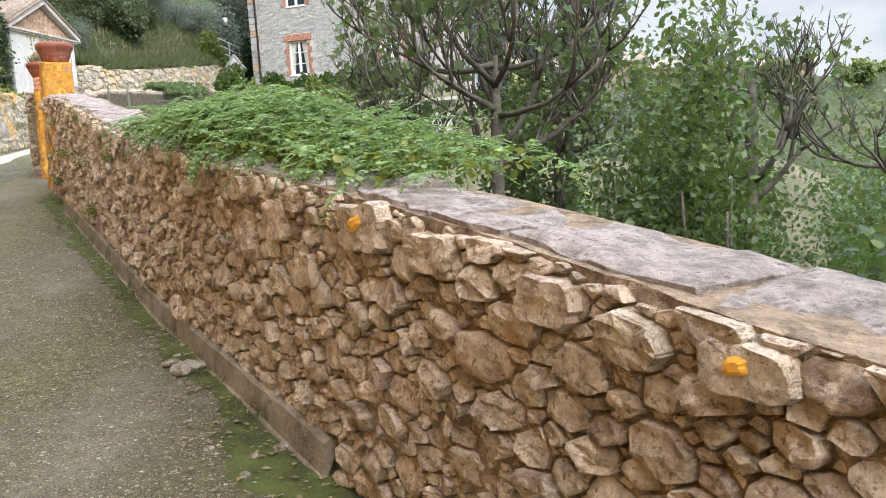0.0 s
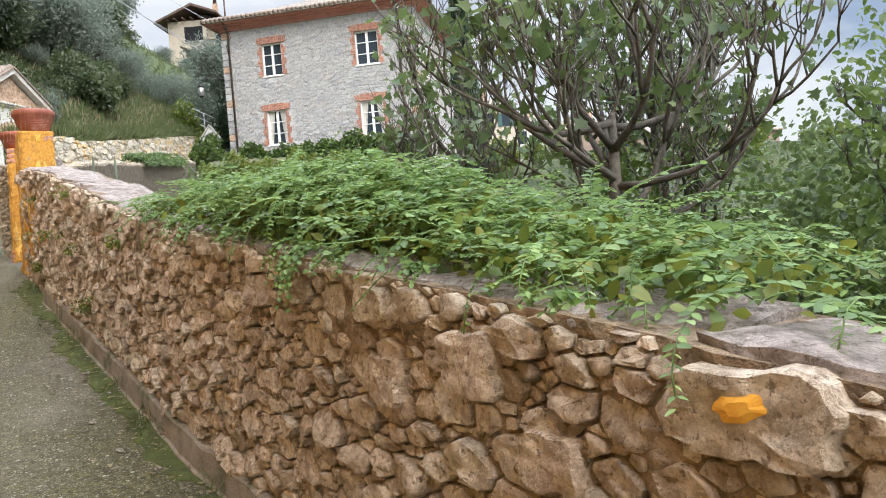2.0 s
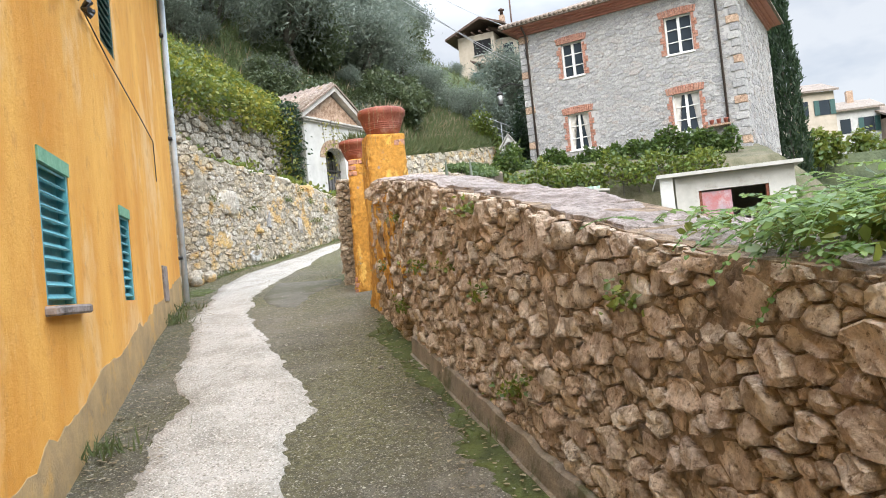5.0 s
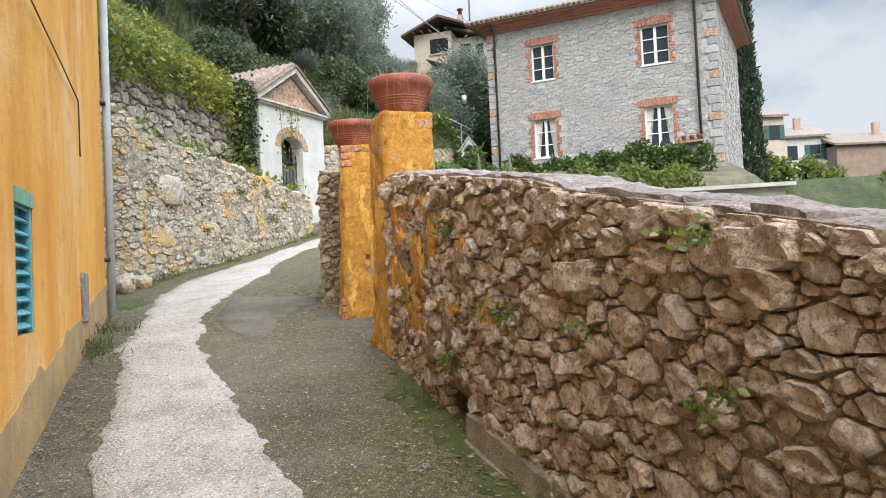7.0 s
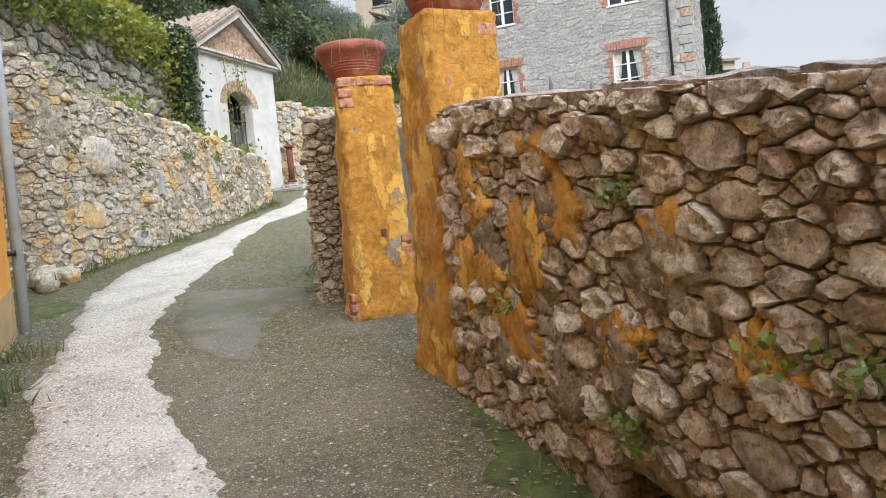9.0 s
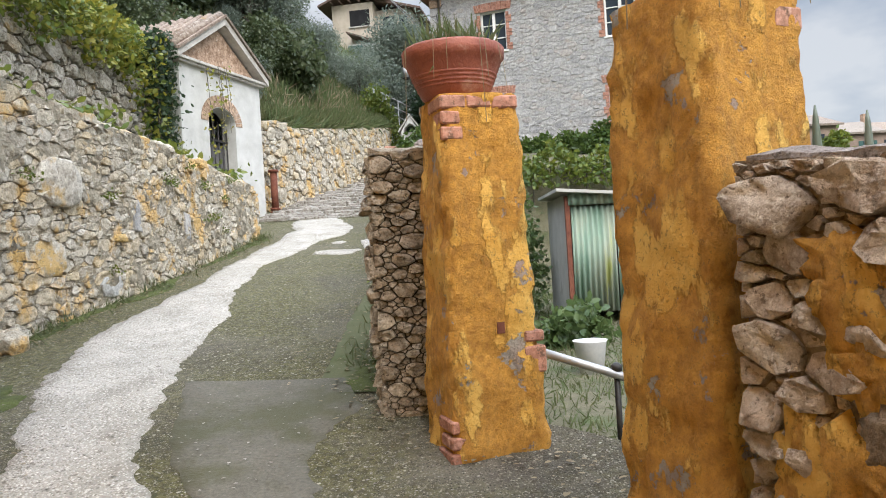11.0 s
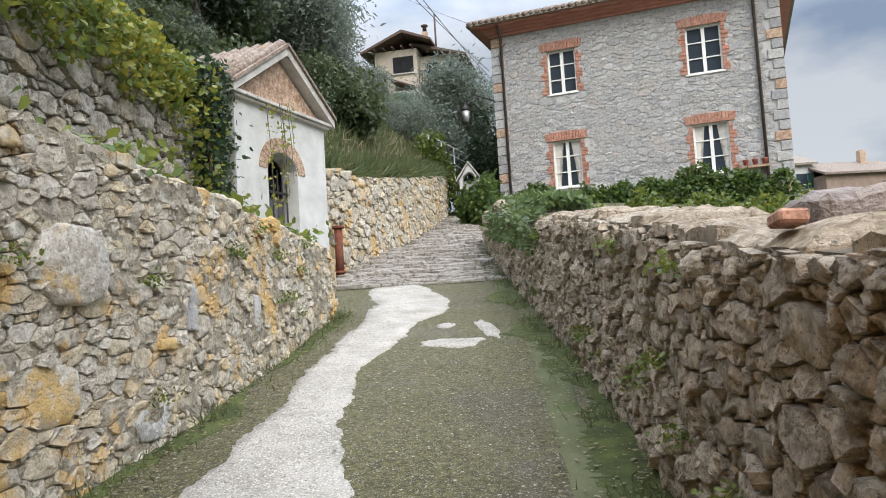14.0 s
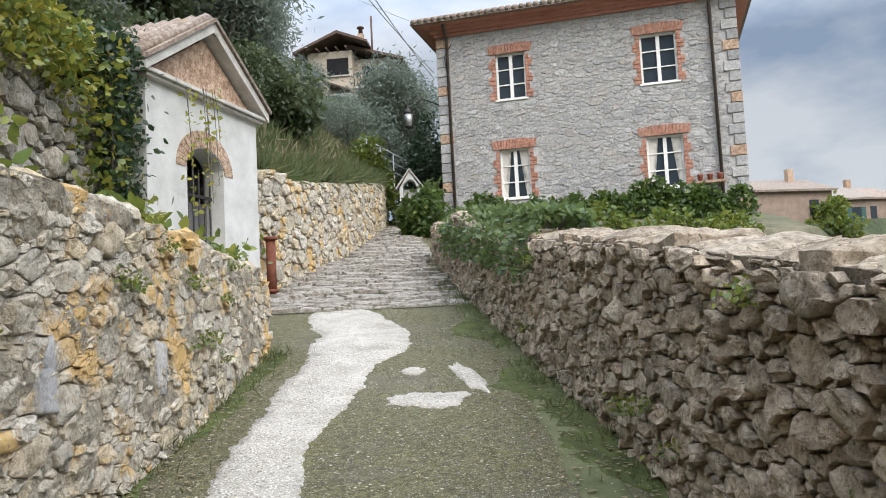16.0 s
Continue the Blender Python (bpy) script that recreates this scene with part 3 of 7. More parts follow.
def wall_body(name, poly, z0, z1, thick, mat, label, sink=0.3, step=0.25, rough=0.012, seed=1, front=0.0, niche=None):
    """The mortared core of a wall along a plan line; its outer face is on the line, its thickness behind."""
    length, at, side = along(poly)
    n = max(2, int(length / step) + 1)
    rows = 26
    verts, faces = [], []
    for i in range(n):
        u = length * i / (n - 1)
        p, s = at(u), side(u)
        b, t = z0(p[1]) - sink, z1(p[1])
        for j in range(rows):
            z = b + (t - b) * j / (rows - 1)
            d = front + rough * noise.noise((p[0] * 3, p[1] * 3, z * 3 + seed)) + 0.7 * rough * noise.noise((p[0] * 10, p[1] * 10, z * 10 + seed))
            if niche and niche[0] < p[1] < niche[1] and z < z0(p[1]) + 0.12:
                d -= 0.36
            verts.append((*(p + s * d), z))
        for j in range(rows):
            z = t + (b - t) * j / (rows - 1)
            verts.append((*(p - s * thick), z))
    m = 2 * rows
    for i in range(n - 1):
        for j in range(m):
            k = (j + 1) % m
            faces.append((i * m + j, i * m + k, (i + 1) * m + k, (i + 1) * m + j))
    faces += [tuple(range(m))[::-1], tuple(range((n - 1) * m, n * m))]
    ob = link_mesh(name, verts, faces, mat)
    return tagged(ob, label, "wall", kind="structure")


def coping(parent, poly, z1, thick, mat, seed, piece=(0.3, 0.6), over=0.03, high=0.06, lump=0.02, name="coping_stone", uneven=1.0, gap=0.006):
    """Uneven cap stones, one object each, along a wall's top: broken front edges and weathered tops."""
    rng = random.Random(seed)
    length, at, side = along(poly)
    u = 0.0
    while u < length - 0.05:
        d = min(rng.uniform(*piece), length - u)
        hh = high * (1 + uneven * rng.uniform(-0.45, 0.5))
        verts, faces = [], []
        cols, rws = max(5, int(d / 0.05)), 9
        o0, o1 = over * (1 + uneven * rng.uniform(-1.2, 0.4)), over * (1 + uneven * rng.uniform(-0.8, 0.3))
        tilt, off = uneven * rng.uniform(-0.008, 0.008), rng.uniform(0, 50)
        for lev in (0, 1):
            for i in range(cols):
                for j in range(rws):
                    uu = u + gap + (d - 2 * gap) * i / (cols - 1)
                    p, s = at(uu), side(uu)
                    rag = 0.05 * noise.noise((uu * 4, seed, 0)) + 0.03 * noise.noise((uu * 17, seed, 4))
                    q = p + s * (o0 + rag * (j < 3) - (thick + o0 + o1) * (j / (rws - 1)) + (0.02 if j == 1 else 0) * (lev == 0))
                    edge = i in (0, cols - 1) or j in (0, rws - 1)
                    q = q + np.array([rng.uniform(-1, 1), rng.uniform(-1, 1)]) * (0.006 if edge else 0.0)
                    rough = lump * (1.3 * noise.noise((q[0] * 4 + off, q[1] * 4, 0)) + 0.7 * noise.noise((q[0] * 13, q[1] * 13, off)) + rng.uniform(-0.25, 0.25))
                    z = z1(p[1]) - 0.01 + (hh * (0.55 if edge else 1.0) + tilt * (j - 4) + rough if lev else -0.012 * (1 + noise.noise((uu * 11, seed, 8))))
                    verts.append((float(q[0]), float(q[1]), z))
        k = cols * rws
        for i in range(cols - 1):
            for j in range(rws - 1):
                a = i * rws + j
                faces.append((k + a, k + a + rws, k + a + rws + 1, k + a + 1))
                faces.append((a, a + 1, a + rws + 1, a + rws))
        rim = [i * rws for i in range(cols)] + [(cols - 1) * rws + j for j in range(1, rws)] + [i * rws + rws - 1 for i in range(cols - 2, -1, -1)] + [j for j in range(rws - 2, 0, -1)]
        for a, b in zip(rim, rim[1:] + rim[:1]):
            faces.append((a, b, k + b, k + a))
        link_mesh(name, verts, faces, mat, parent, smooth=False)
        u += d


OVAL = (((0, 0, 0), (0.32, 0.35, 0.05), (0.22, 0.75, 0.02), (0, 1, -0.08), (-0.22, 0.75, 0.02), (-0.32, 0.35, 0.05), (0, 0.5, -0.04)), ((0, 1, 6), (1, 2, 6), (2, 3, 6), (3, 4, 6), (4, 5, 6), (5, 0, 6)))
FIG = (((0, 0, 0), (0.35, -0.05, 0.04), (0.3, 0.22, 0), (0.62, 0.38, 0.08), (0.28, 0.52, 0), (0, 1.0, -0.1), (-0.28, 0.52, 0), (-0.62, 0.38, 0.08), (-0.3, 0.22, 0), (-0.35, -0.05, 0.04), (0, 0.36, -0.04)),
       ((0, 1, 10), (1, 2, 10), (2, 3, 10), (3, 4, 10), (4, 5, 10), (5, 6, 10), (6, 7, 10), (7, 8, 10), (8, 9, 10), (9, 0, 10)))
BLADE = (((-0.06, 0, 0), (0.06, 0, 0), (0.035, 0.55, 0.05), (0, 1, 0.2), (-0.035, 0.55, 0.05)), ((0, 1, 2, 4), (2, 3, 4)))
SLIM = (((0, 0, 0), (0.13, 0.45, 0.03), (0, 1, -0.03), (-0.13, 0.45, 0.03)), ((0, 1, 2, 3),))


def leaves(name, pts, sizes, shape, mat, parent, seed, up=0.6, rise=None, label="", aims=None):
    """Many leaves in one mesh, turned at random. up: how far their faces look up; rise: if given, they stand like grass."""
    r = np.random.default_rng(seed)
    pts = np.asarray(pts, float)
    n = len(pts)
    tv, tf = np.array(shape[0]), shape[1]
    if aims is not None:
        y, z = np.asarray(aims[0], float), np.asarray(aims[1], float)
        y /= np.linalg.norm(y, axis=1)[:, None]
        z = z - y * (y * z).sum(1)[:, None]
        z /= np.linalg.norm(z, axis=1)[:, None]
    elif rise is None:
        z = r.normal(size=(n, 3)) * (1 - up) + np.array([0, 0, up])
        z /= np.linalg.norm(z, axis=1)[:, None]
        y = r.normal(size=(n, 3)) + np.array([0, 0, -0.3])
        y -= z * (y * z).sum(1)[:, None]
    else:
        y = r.normal(size=(n, 3)) * rise + np.array([0, 0, 1.0])
        z = r.normal(size=(n, 3)) * np.array([1, 1, 0.1])
        y /= np.linalg.norm(y, axis=1)[:, None]
        z -= y * (y * z).sum(1)[:, None]
        z /= np.linalg.norm(z, axis=1)[:, None]
    y /= np.linalg.norm(y, axis=1)[:, None]
    x = np.cross(y, z)
    s = np.broadcast_to(np.asarray(sizes, float), (n,))[:, None, None]
    v = pts[:, None, :] + s * (tv[None, :, 0:1] * x[:, None, :] + tv[None, :, 1:2] * y[:, None, :] + tv[None, :, 2:3] * z[:, None, :])
    k = len(tv)
    loops = np.concatenate([np.array(f) for f in tf])
    counts = np.array([len(f) for f in tf])
    me = bpy.data.meshes.new(name)
    me.vertices.add(n * k)
    me.vertices.foreach_set("co", v.reshape(-1))
    li = (loops[None, :] + (np.arange(n) * k)[:, None]).reshape(-1)
    me.loops.add(len(li))
    me.loops.foreach_set("vertex_index", li.astype(np.int32))
    tot = np.tile(counts, n)
    me.polygons.add(len(tot))
    me.polygons.foreach_set("loop_start", np.concatenate([[0], np.cumsum(tot)[:-1]]).astype(np.int32))
    me.polygons.foreach_set("use_smooth", np.ones(len(tot), bool))
    me.update(calc_edges=True)
    me.materials.append(mat)
    ob = new(name, me)
    if parent:
        ob.parent = parent
    if label:
        ob["label"] = label
    if name in ("tuft", "grass_blade"):
        ob["kind"] = "stuff"
    return ob


def grid_sheet(name, us, vs, fn, mat, label, category="ground"):
    verts = [fn(u, v) for u in us for v in vs]
    m = len(vs)
    faces = [(i * m + j, (i + 1) * m + j, (i + 1) * m + j + 1, i * m + j + 1) for i in range(len(us) - 1) for j in range(m - 1)]
    return tagged(link_mesh(name, verts, faces, mat, smooth=True), label, category, kind="structure")


# ---- lane ----
WALL_A = [(2.9, -4.0), (0.156, 2.73), (-2.97, 10.46), (-3.56, 11.95)]
WALL_R = [(-4.5, 14.12), (-4.2, 17.0), (-4.05, 19.5), (-3.9, 25.0), (-3.62, 31.5)]
WALL_L = [(-6.4, 22.45), (-6.68, 20.0), (-6.97, 18.0), (-7.2, 16.9), (-7.4, 16.0), (-8.3, 15.2)]
WALL_U = [(-8.25, 24.4), (-8.6, 20.0), (-9.0, 16.0), (-9.4, 13.2)]
WALL_F = [(-3.9, 43.0), (-4.6, 38.0), (-5.6, 32.5), (-6.45, 28.9), (-7.1, 26.5)]


def top_a(y):
    return float(np.interp(y, [-4, 1.1, 1.7, 2.44, 3.07, 6.55, 7.2, 8.2, 9.43, 9.76, 11.44, 12], [0.42, 1.18, 1.29, 1.42, 1.51, 2.01, 2.15, 2.39, 2.63, 2.72, 3.0, 3.05]))


def top_r(y):
    return float(np.interp(y, [14, 15.25, 16.4, 18.1, 19.5, 23, 26.5, 29.2, 32], [3.38, 3.45, 3.63, 3.85, 4.0, 4.38, 5.06, 5.2, 5.5])) + 0.02 * noise.noise((y * 2.3, 0, 0))


def top_l(y):
    return float(np.interp(y, [15.0, 15.8, 16.4, 17.3, 18.5, 20.4, 22.1, 22.5], [4.9, 4.75, 4.4, 4.27, 4.25, 4.14, 4.05, 3.9])) + 0.04 * noise.noise((y * 1.7, 3, 0))


def top_f(y):
    return lane_z(y) + float(np.interp(y, [28, 29, 34, 43], [2.0, 1.8, 1.7, 1.6])) + 0.06 * noise.noise((y * 1.1, 7, 0))


def lane_left(y):
    return float(np.interp(y, [-8, -4, 7.65, 14.0, 15.2, 16.0, 18, 22.45, 23.2, 28, 32.5, 43, 60], [1.4, -0.1, -4.37, -6.7, -8.3, -7.4, -6.97, -6.4, -7.4, -7.2, -5.6, -3.9, -1.0]))


def lane_right(y):
    return float(np.interp(y, [-8, -4, 2.73, 10.46, 12.2, 13.0, 14.1, 17, 25, 31.5, 43, 60], [4.5, 2.9, 0.156, -2.97, -3.3, -3.2, -4.3, -4.2, -3.9, -3.62, -2.6, 0.5]))


def lane_at(y, f):
    x = lane_left(y) - 0.25 + (lane_right(y) - lane_left(y) + 0.5) * f
    bump = 0.018 * noise.noise((x * 1.3, y * 1.3, 0)) + 0.03 * max(0, 0.12 - f) / 0.12 + 0.03 * max(0, f - 0.9) / 0.1
    return (x, y, lane_z(y) + bump)


tagged(grid_sheet("road", list(np.arange(-8, 26, 0.16)) + list(np.arange(26, 60, 0.5)), list(np.linspace(0, 1, 34)), lane_at, M_LANE,
                  "steep mossy grey concrete lane with exposed pebbles", "road"))


def strip_edges(y):
    """The pale concrete strip in the lane: its two edges at y."""
    a = float(np.interp(y, [-8, 4, 7.8, 9.0, 9.6, 10.4, 11.4, 12.7, 15.1, 16.1, 17.9, 20.2, 21.6, 23.2, 24.8, 26.3], [1.5, -2.6, -4.05, -4.5, -4.55, -5.05, -5.4, -5.95, -6.68, -6.74, -6.48, -6.28, -6.1, -5.95, -6.1, -5.9]))
    b = float(np.interp(y, [-8, 4, 7.4, 8.7, 9.2, 10.0, 11.3, 12.5, 13.8, 15.1, 16.8, 18.0, 19.4, 20.5, 21.7, 22.5, 23.3, 24.5, 26.3], [2.6, -1.6, -3.06, -3.54, -3.46, -3.85, -4.58, -5.2, -5.65, -5.82, -5.8, -5.93, -5.92, -5.65, -5.38, -4.97, -4.95, -5.2, -5.6]))
    return a, b


def ragged(p, q, size):
    return size * (noise.noise((p * 1.7, q, 1.0)) + 0.6 * noise.noise((p * 5.1, q, 2.0)) + 0.5 * noise.noise((p * 14, q, 3.0)) + 0.3 * noise.noise((p * 37, q, 5.0)))


def pale_strip():
    verts, faces = [], []
    ys = np.arange(-6, 26.3, 0.03)
    for y in ys:
        a, b = strip_edges(y)
        a, b = a + ragged(y, 0.3, 0.075), b + ragged(y, 9.1, 0.075)
        for k, f in enumerate((0, 0.02, 0.2, 0.4, 0.6, 0.8, 0.98, 1)):
            x = a + (b - a) * f
            fr = (x - lane_left(y) + 0.25) / (lane_right(y) - lane_left(y) + 0.5)
            z = lane_at(y, min(max(fr, 0), 1))[2]
            verts.append((x, y, z + (-0.02 if k in (0, 7) else 0.011 + 0.006 * noise.noise((x * 4, y * 4, 5)))))
    for i in range(len(ys) - 1):
        for k in range(7):
            faces.append((i * 8 + k, i * 8 + k + 1, i * 8 + 9 + k, i * 8 + 8 + k))
    tagged(link_mesh("concrete_strip", verts, faces, M_CONCRETE, smooth=True), "ragged strip of pale newer concrete laid in the lane", "paving", kind="structure")


pale_strip()


def foot_band(poly, y0, y1, width, seed, side, label):
    """A ragged band of moss along the foot of a wall."""
    verts, faces = [], []
    ys = np.arange(y0, y1, 0.025)
    pl = np.array(poly if poly[0][1] < poly[-1][1] else poly[::-1])
    for y in ys:
        x = float(np.interp(y, pl[:, 0 + 1], pl[:, 0]))
        w = max(0.03, width * (0.75 + 1.1 * noise.noise((y * 0.8, seed, 0)) + 0.3 * noise.noise((y * 4, seed, 1)) + 0.2 * noise.noise((y * 17, seed, 1))))
        for f in (0, 0.3, 0.6, 0.93, 1):
            xx = x + side * (w * f - 0.02)
            fr = (xx - lane_left(y) + 0.25) / (lane_right(y) - lane_left(y) + 0.5)
            verts.append((xx, y, lane_at(y, min(max(fr, 0), 1))[2] + (-0.01 if f == 1 else 0.007 + 0.004 * noise.noise((xx * 9, y * 9, 0)))))
    for i in range(len(ys) - 1):
        for k in range(4):
            faces.append((i * 5 + k, i * 5 + k + 1, i * 5 + 6 + k, i * 5 + 5 + k))
    tagged(link_mesh("moss_band", verts, faces, M_MOSS, smooth=True), label, "moss", kind="structure")


foot_band(WALL_A, 1.0, 11.8, 0.34, 1.0, -1, "dark green moss along the garden wall foot")
foot_band(WALL_R, 14.5, 30.0, 0.42, 5.0, -1, "green moss along the lane wall foot")
foot_band(WALL_L, 16.0, 22.4, 0.22, 9.0, 1, "moss along the retaining wall foot")


def patch(cx, cy, rx, ry, seed, mat, name, label, lift=0.012, turn=0.0):
    """A ragged low patch on the lane."""
    verts, faces = [], []
    n = 40
    for r in (0.0, 0.5, 0.93, 1.0):
        for k in range(n if r else 1):
            q = 2 * math.pi * k / n
            w = r * (1 + 0.45 * noise.noise((math.cos(q) * 1.6 + seed, math.sin(q) * 1.6, seed)) + 0.3 * noise.noise((math.cos(q) * 5 + seed, math.sin(q) * 5, 2)))
            ex, ey = rx * w * math.cos(q), ry * w * math.sin(q)
            x, y = cx + ex * math.cos(turn) - ey * math.sin(turn), cy + ex * math.sin(turn) + ey * math.cos(turn)
            fr = (x - lane_left(y) + 0.25) / (lane_right(y) - lane_left(y) + 0.5)
            verts.append((x, y, lane_at(y, min(max(fr, 0), 1))[2] + (lift if r < 1 else -0.02)))
    faces += [(0, 1 + k, 1 + (k + 1) % n) for k in range(n)]
    for s in (0, 1):
        o = 1 + s * n
        faces += [(o + k, o + n + k, o + n + (k + 1) % n, o + (k + 1) % n) for k in range(n)]
    return tagged(link_mesh(name, verts, faces, mat, smooth=True), label, "paving", kind="structure")


patch(-5.06, 20.4, 0.33, 0.2, 3.0, M_CONCRETE, "concrete_patch", "small ragged patch of pale concrete in the lane")
patch(-5.1, 21.3, 0.1, 0.12, 5.0, M_CONCRETE, "concrete_patch", "small ragged patch of pale concrete in the lane")
patch(-4.68, 21.0, 0.09, 0.5, 8.0, M_CONCRETE, "concrete_patch", "long ragged patch of pale concrete in the lane", turn=0.12)


def cement_patch():
    """A smooth grey cement apron with a crisp upper edge, thinning out downhill."""
    ys = np.arange(12.9, 15.0, 0.05)
    verts, faces = [], []
    for y in ys:
        a = float(np.interp(y, [12.9, 13.7, 15.0], [-5.0, -5.5, -5.74])) + ragged(y, 3.3, 0.05)
        b = float(np.interp(y, [12.9, 13.9, 14.4, 15.0], [-4.75, -4.82, -4.6, -4.72])) + ragged(y, 6.3, 0.08)
        for k, f in enumerate((0, 0.02, 0.25, 0.5, 0.75, 0.98, 1)):
            x = a + (b - a) * f
            yy = y - 0.12 * f
            fr = (x - lane_left(yy) + 0.25) / (lane_right(yy) - lane_left(yy) + 0.5)
            verts.append((x, yy, lane_at(yy, min(max(fr, 0), 1))[2] + (-0.02 if k in (0, 6) or y < 12.94 else 0.008 * min(1, (y - 12.9) / 0.8))))
    for i in range(len(ys) - 1):
        for k in range(6):
            faces.append((i * 7 + k, i * 7 + k + 1, i * 7 + 8 + k, i * 7 + 7 + k))
    tagged(link_mesh("cement_apron", verts, faces, M_APRON, smooth=True), "smooth grey cement apron in the lane", "paving", kind="structure")


cement_patch()


def gutter():
    """A smooth mossy cement gutter beside the lane wall."""
    ys = np.arange(14.6, 25.0, 0.06)
    verts, faces = [], []
    for y in ys:
        c = float(np.interp(y, [14.6, 17.0, 18.7, 21.0, 25.0], [-4.78, -4.57, -4.42, -4.13, -4.05]))
        w = 0.12 + 0.3 * ragged(y, 2.2, 0.1)
        for k, f in enumerate((-1, -0.94, -0.4, 0.4, 0.94, 1)):
            x = c + w * f + ragged(y, 8.0 + f, 0.015)
            fr = (x - lane_left(y) + 0.25) / (lane_right(y) - lane_left(y) + 0.5)
            verts.append((x, y, lane_at(y, min(max(fr, 0), 1))[2] + (-0.01 if k in (0, 5) else 0.006)))
    for i in range(len(ys) - 1):
        for k in range(5):
            faces.append((i * 6 + k, i * 6 + k + 1, i * 6 + 7 + k, i * 6 + 6 + k))
    tagged(link_mesh("gutter", verts, faces, M_GUTTER, smooth=True), "smooth mossy cement gutter beside the wall", "gutter", kind="structure")


gutter()
patch(-6.95, 14.75, 0.3, 0.4, 2.0, M_MOSS, "moss_patch", "bright green moss on the lane edge")

# ---- ground sheets ----
far = [-900, -300, -120, -60, -30, -14, -6, 0, 6, 14, 30, 60, 120, 300, 900]
tagged(grid_sheet("ground", far, sorted(far + [66, 100, 1500]), lambda x, y: (x, y, float(np.interp(y, [60, 66, 100, 300], [-7.5, -1.0, -0.5, -0.5]))), M_VALLEY, "low valley land under the village"), kind="structure")


def garden_z(x, y):
    slope = float(np.interp(y, [-10, 5, 9.5, 11.5, 24, 31.5, 33, 37, 60], [-3.6, -2.6, -1.0, 1.7, 1.85, 1.7, 5.2, 6.2, 7.5]))
    drop = max(0.0, x - 7) * 0.4 * (y < 30) + max(0.0, x - 7) * 1.3 * (y >= 30)
    return max(-7.4, slope - drop + 0.06 * noise.noise((x * 0.7, y * 0.7, 0)))


def garden_at(y, f):
    x0 = lane_right(y) + (0.25 if not 12.2 < y < 13.6 else 0.02)
    x = x0 + 55 * f ** 1.8
    return (x, y, garden_z(x, y) if f else min(lane_z(y) - 0.02, garden_z(x, y) + 0.3))


grid_sheet("garden", list(np.arange(-10, 60, 0.6)), list(np.linspace(0, 1, 40)), garden_at, M_GARDEN, "rough garden ground behind the lane wall")


def hill_edge(y):
    """Where the hillside begins behind the walls: x and height."""
    x = float(np.interp(y, [5, 13, 16, 24.4, 28, 32.5, 43, 47, 52, 70, 120], [-9.8, -9.5, -9.2, -8.5, -7.2, -5.8, -4.1, -1.5, 1.5, 6, 10]))
    z = float(np.interp(y, [5, 13, 16, 20, 24.4, 28, 32.5, 43, 47, 70, 120], [4.6, 6.1, 6.2, 6.1, 5.9, 5.6, 6.5, 8.3, 7.6, 12.5, 16]))
    return x, z


def hill_at(y, d):
    x, z = hill_edge(y)
    steep = float(np.interp(y, [5, 22, 34, 46, 60, 120], [0.9, 0.95, 1.0, 0.92, 0.55, 0.4]))
    h = steep * d if d < 45 else steep * (45 + 0.25 * (d - 45))
    return (x - d, y + 0.12 * d, z + h + (0.35 * noise.noise((x * 0.3 - d * 0.3, y * 0.3, 0)) + 0.12 * noise.noise((d, y, 4))) * min(1, d / 1.5))


grid_sheet("hillside", list(np.arange(4, 60, 0.8)) + list(np.arange(60, 122, 4)), [0, 0.3, 0.8, 1.5, 2.5, 4, 6, 8, 10, 13, 16, 20, 25, 30, 36, 45, 60, 90], hill_at, M_HILL, "steep grassy hillside above the lane")


def ledge_at(y, f):
    xa = float(np.interp(y, [15, 16, 18, 20, 22.45, 24], [-8.2, -7.5, -7.1, -6.85, -6.6, -6.9]))
    xb = float(np.interp(y, [13, 16, 20, 24.4], [-9.4, -9.0, -8.6, -8.2]))
    za = top_l(y) - 0.03
    return (xa + (xb - xa) * f, y, za + 0.35 * f + 0.05 * noise.noise((y * 3, f * 4, 0)))


grid_sheet("ledge", list(np.arange(14.9, 23.2, 0.2)), list(np.linspace(0, 1, 8)), ledge_at, M_GARDEN, "earth ledge between the lower and upper walls")

# ---- stone walls ----
wall_a = wall_body("wall_garden", WALL_A, lane_z, top_a, 0.46, M_MORTAR_A, "brown rubble garden wall with worn cement top", seed=1, front=0.002, rough=0.035, step=0.07, niche=(10.5, 10.78))
A_AT = along(WALL_A)[1]
rubble_face(wall_a, WALL_A, lane_z, top_a, 0.165, 0.102, M_STONE_A, 11, 0.042, near=lambda p: 1.4 < p[1] < 3.2, gap=0.012,
            skip=lambda u, v: v < (0.24 if 10.46 < A_AT(u)[1] < 10.82 else 0.12 if 3.0 < A_AT(u)[1] < 10.46 else -1))
coping(wall_a, WALL_A, top_a, 0.46, M_COPING_A, 12, piece=(0.2, 0.8), over=-0.03, high=0.026, lump=0.014, uneven=0.6)


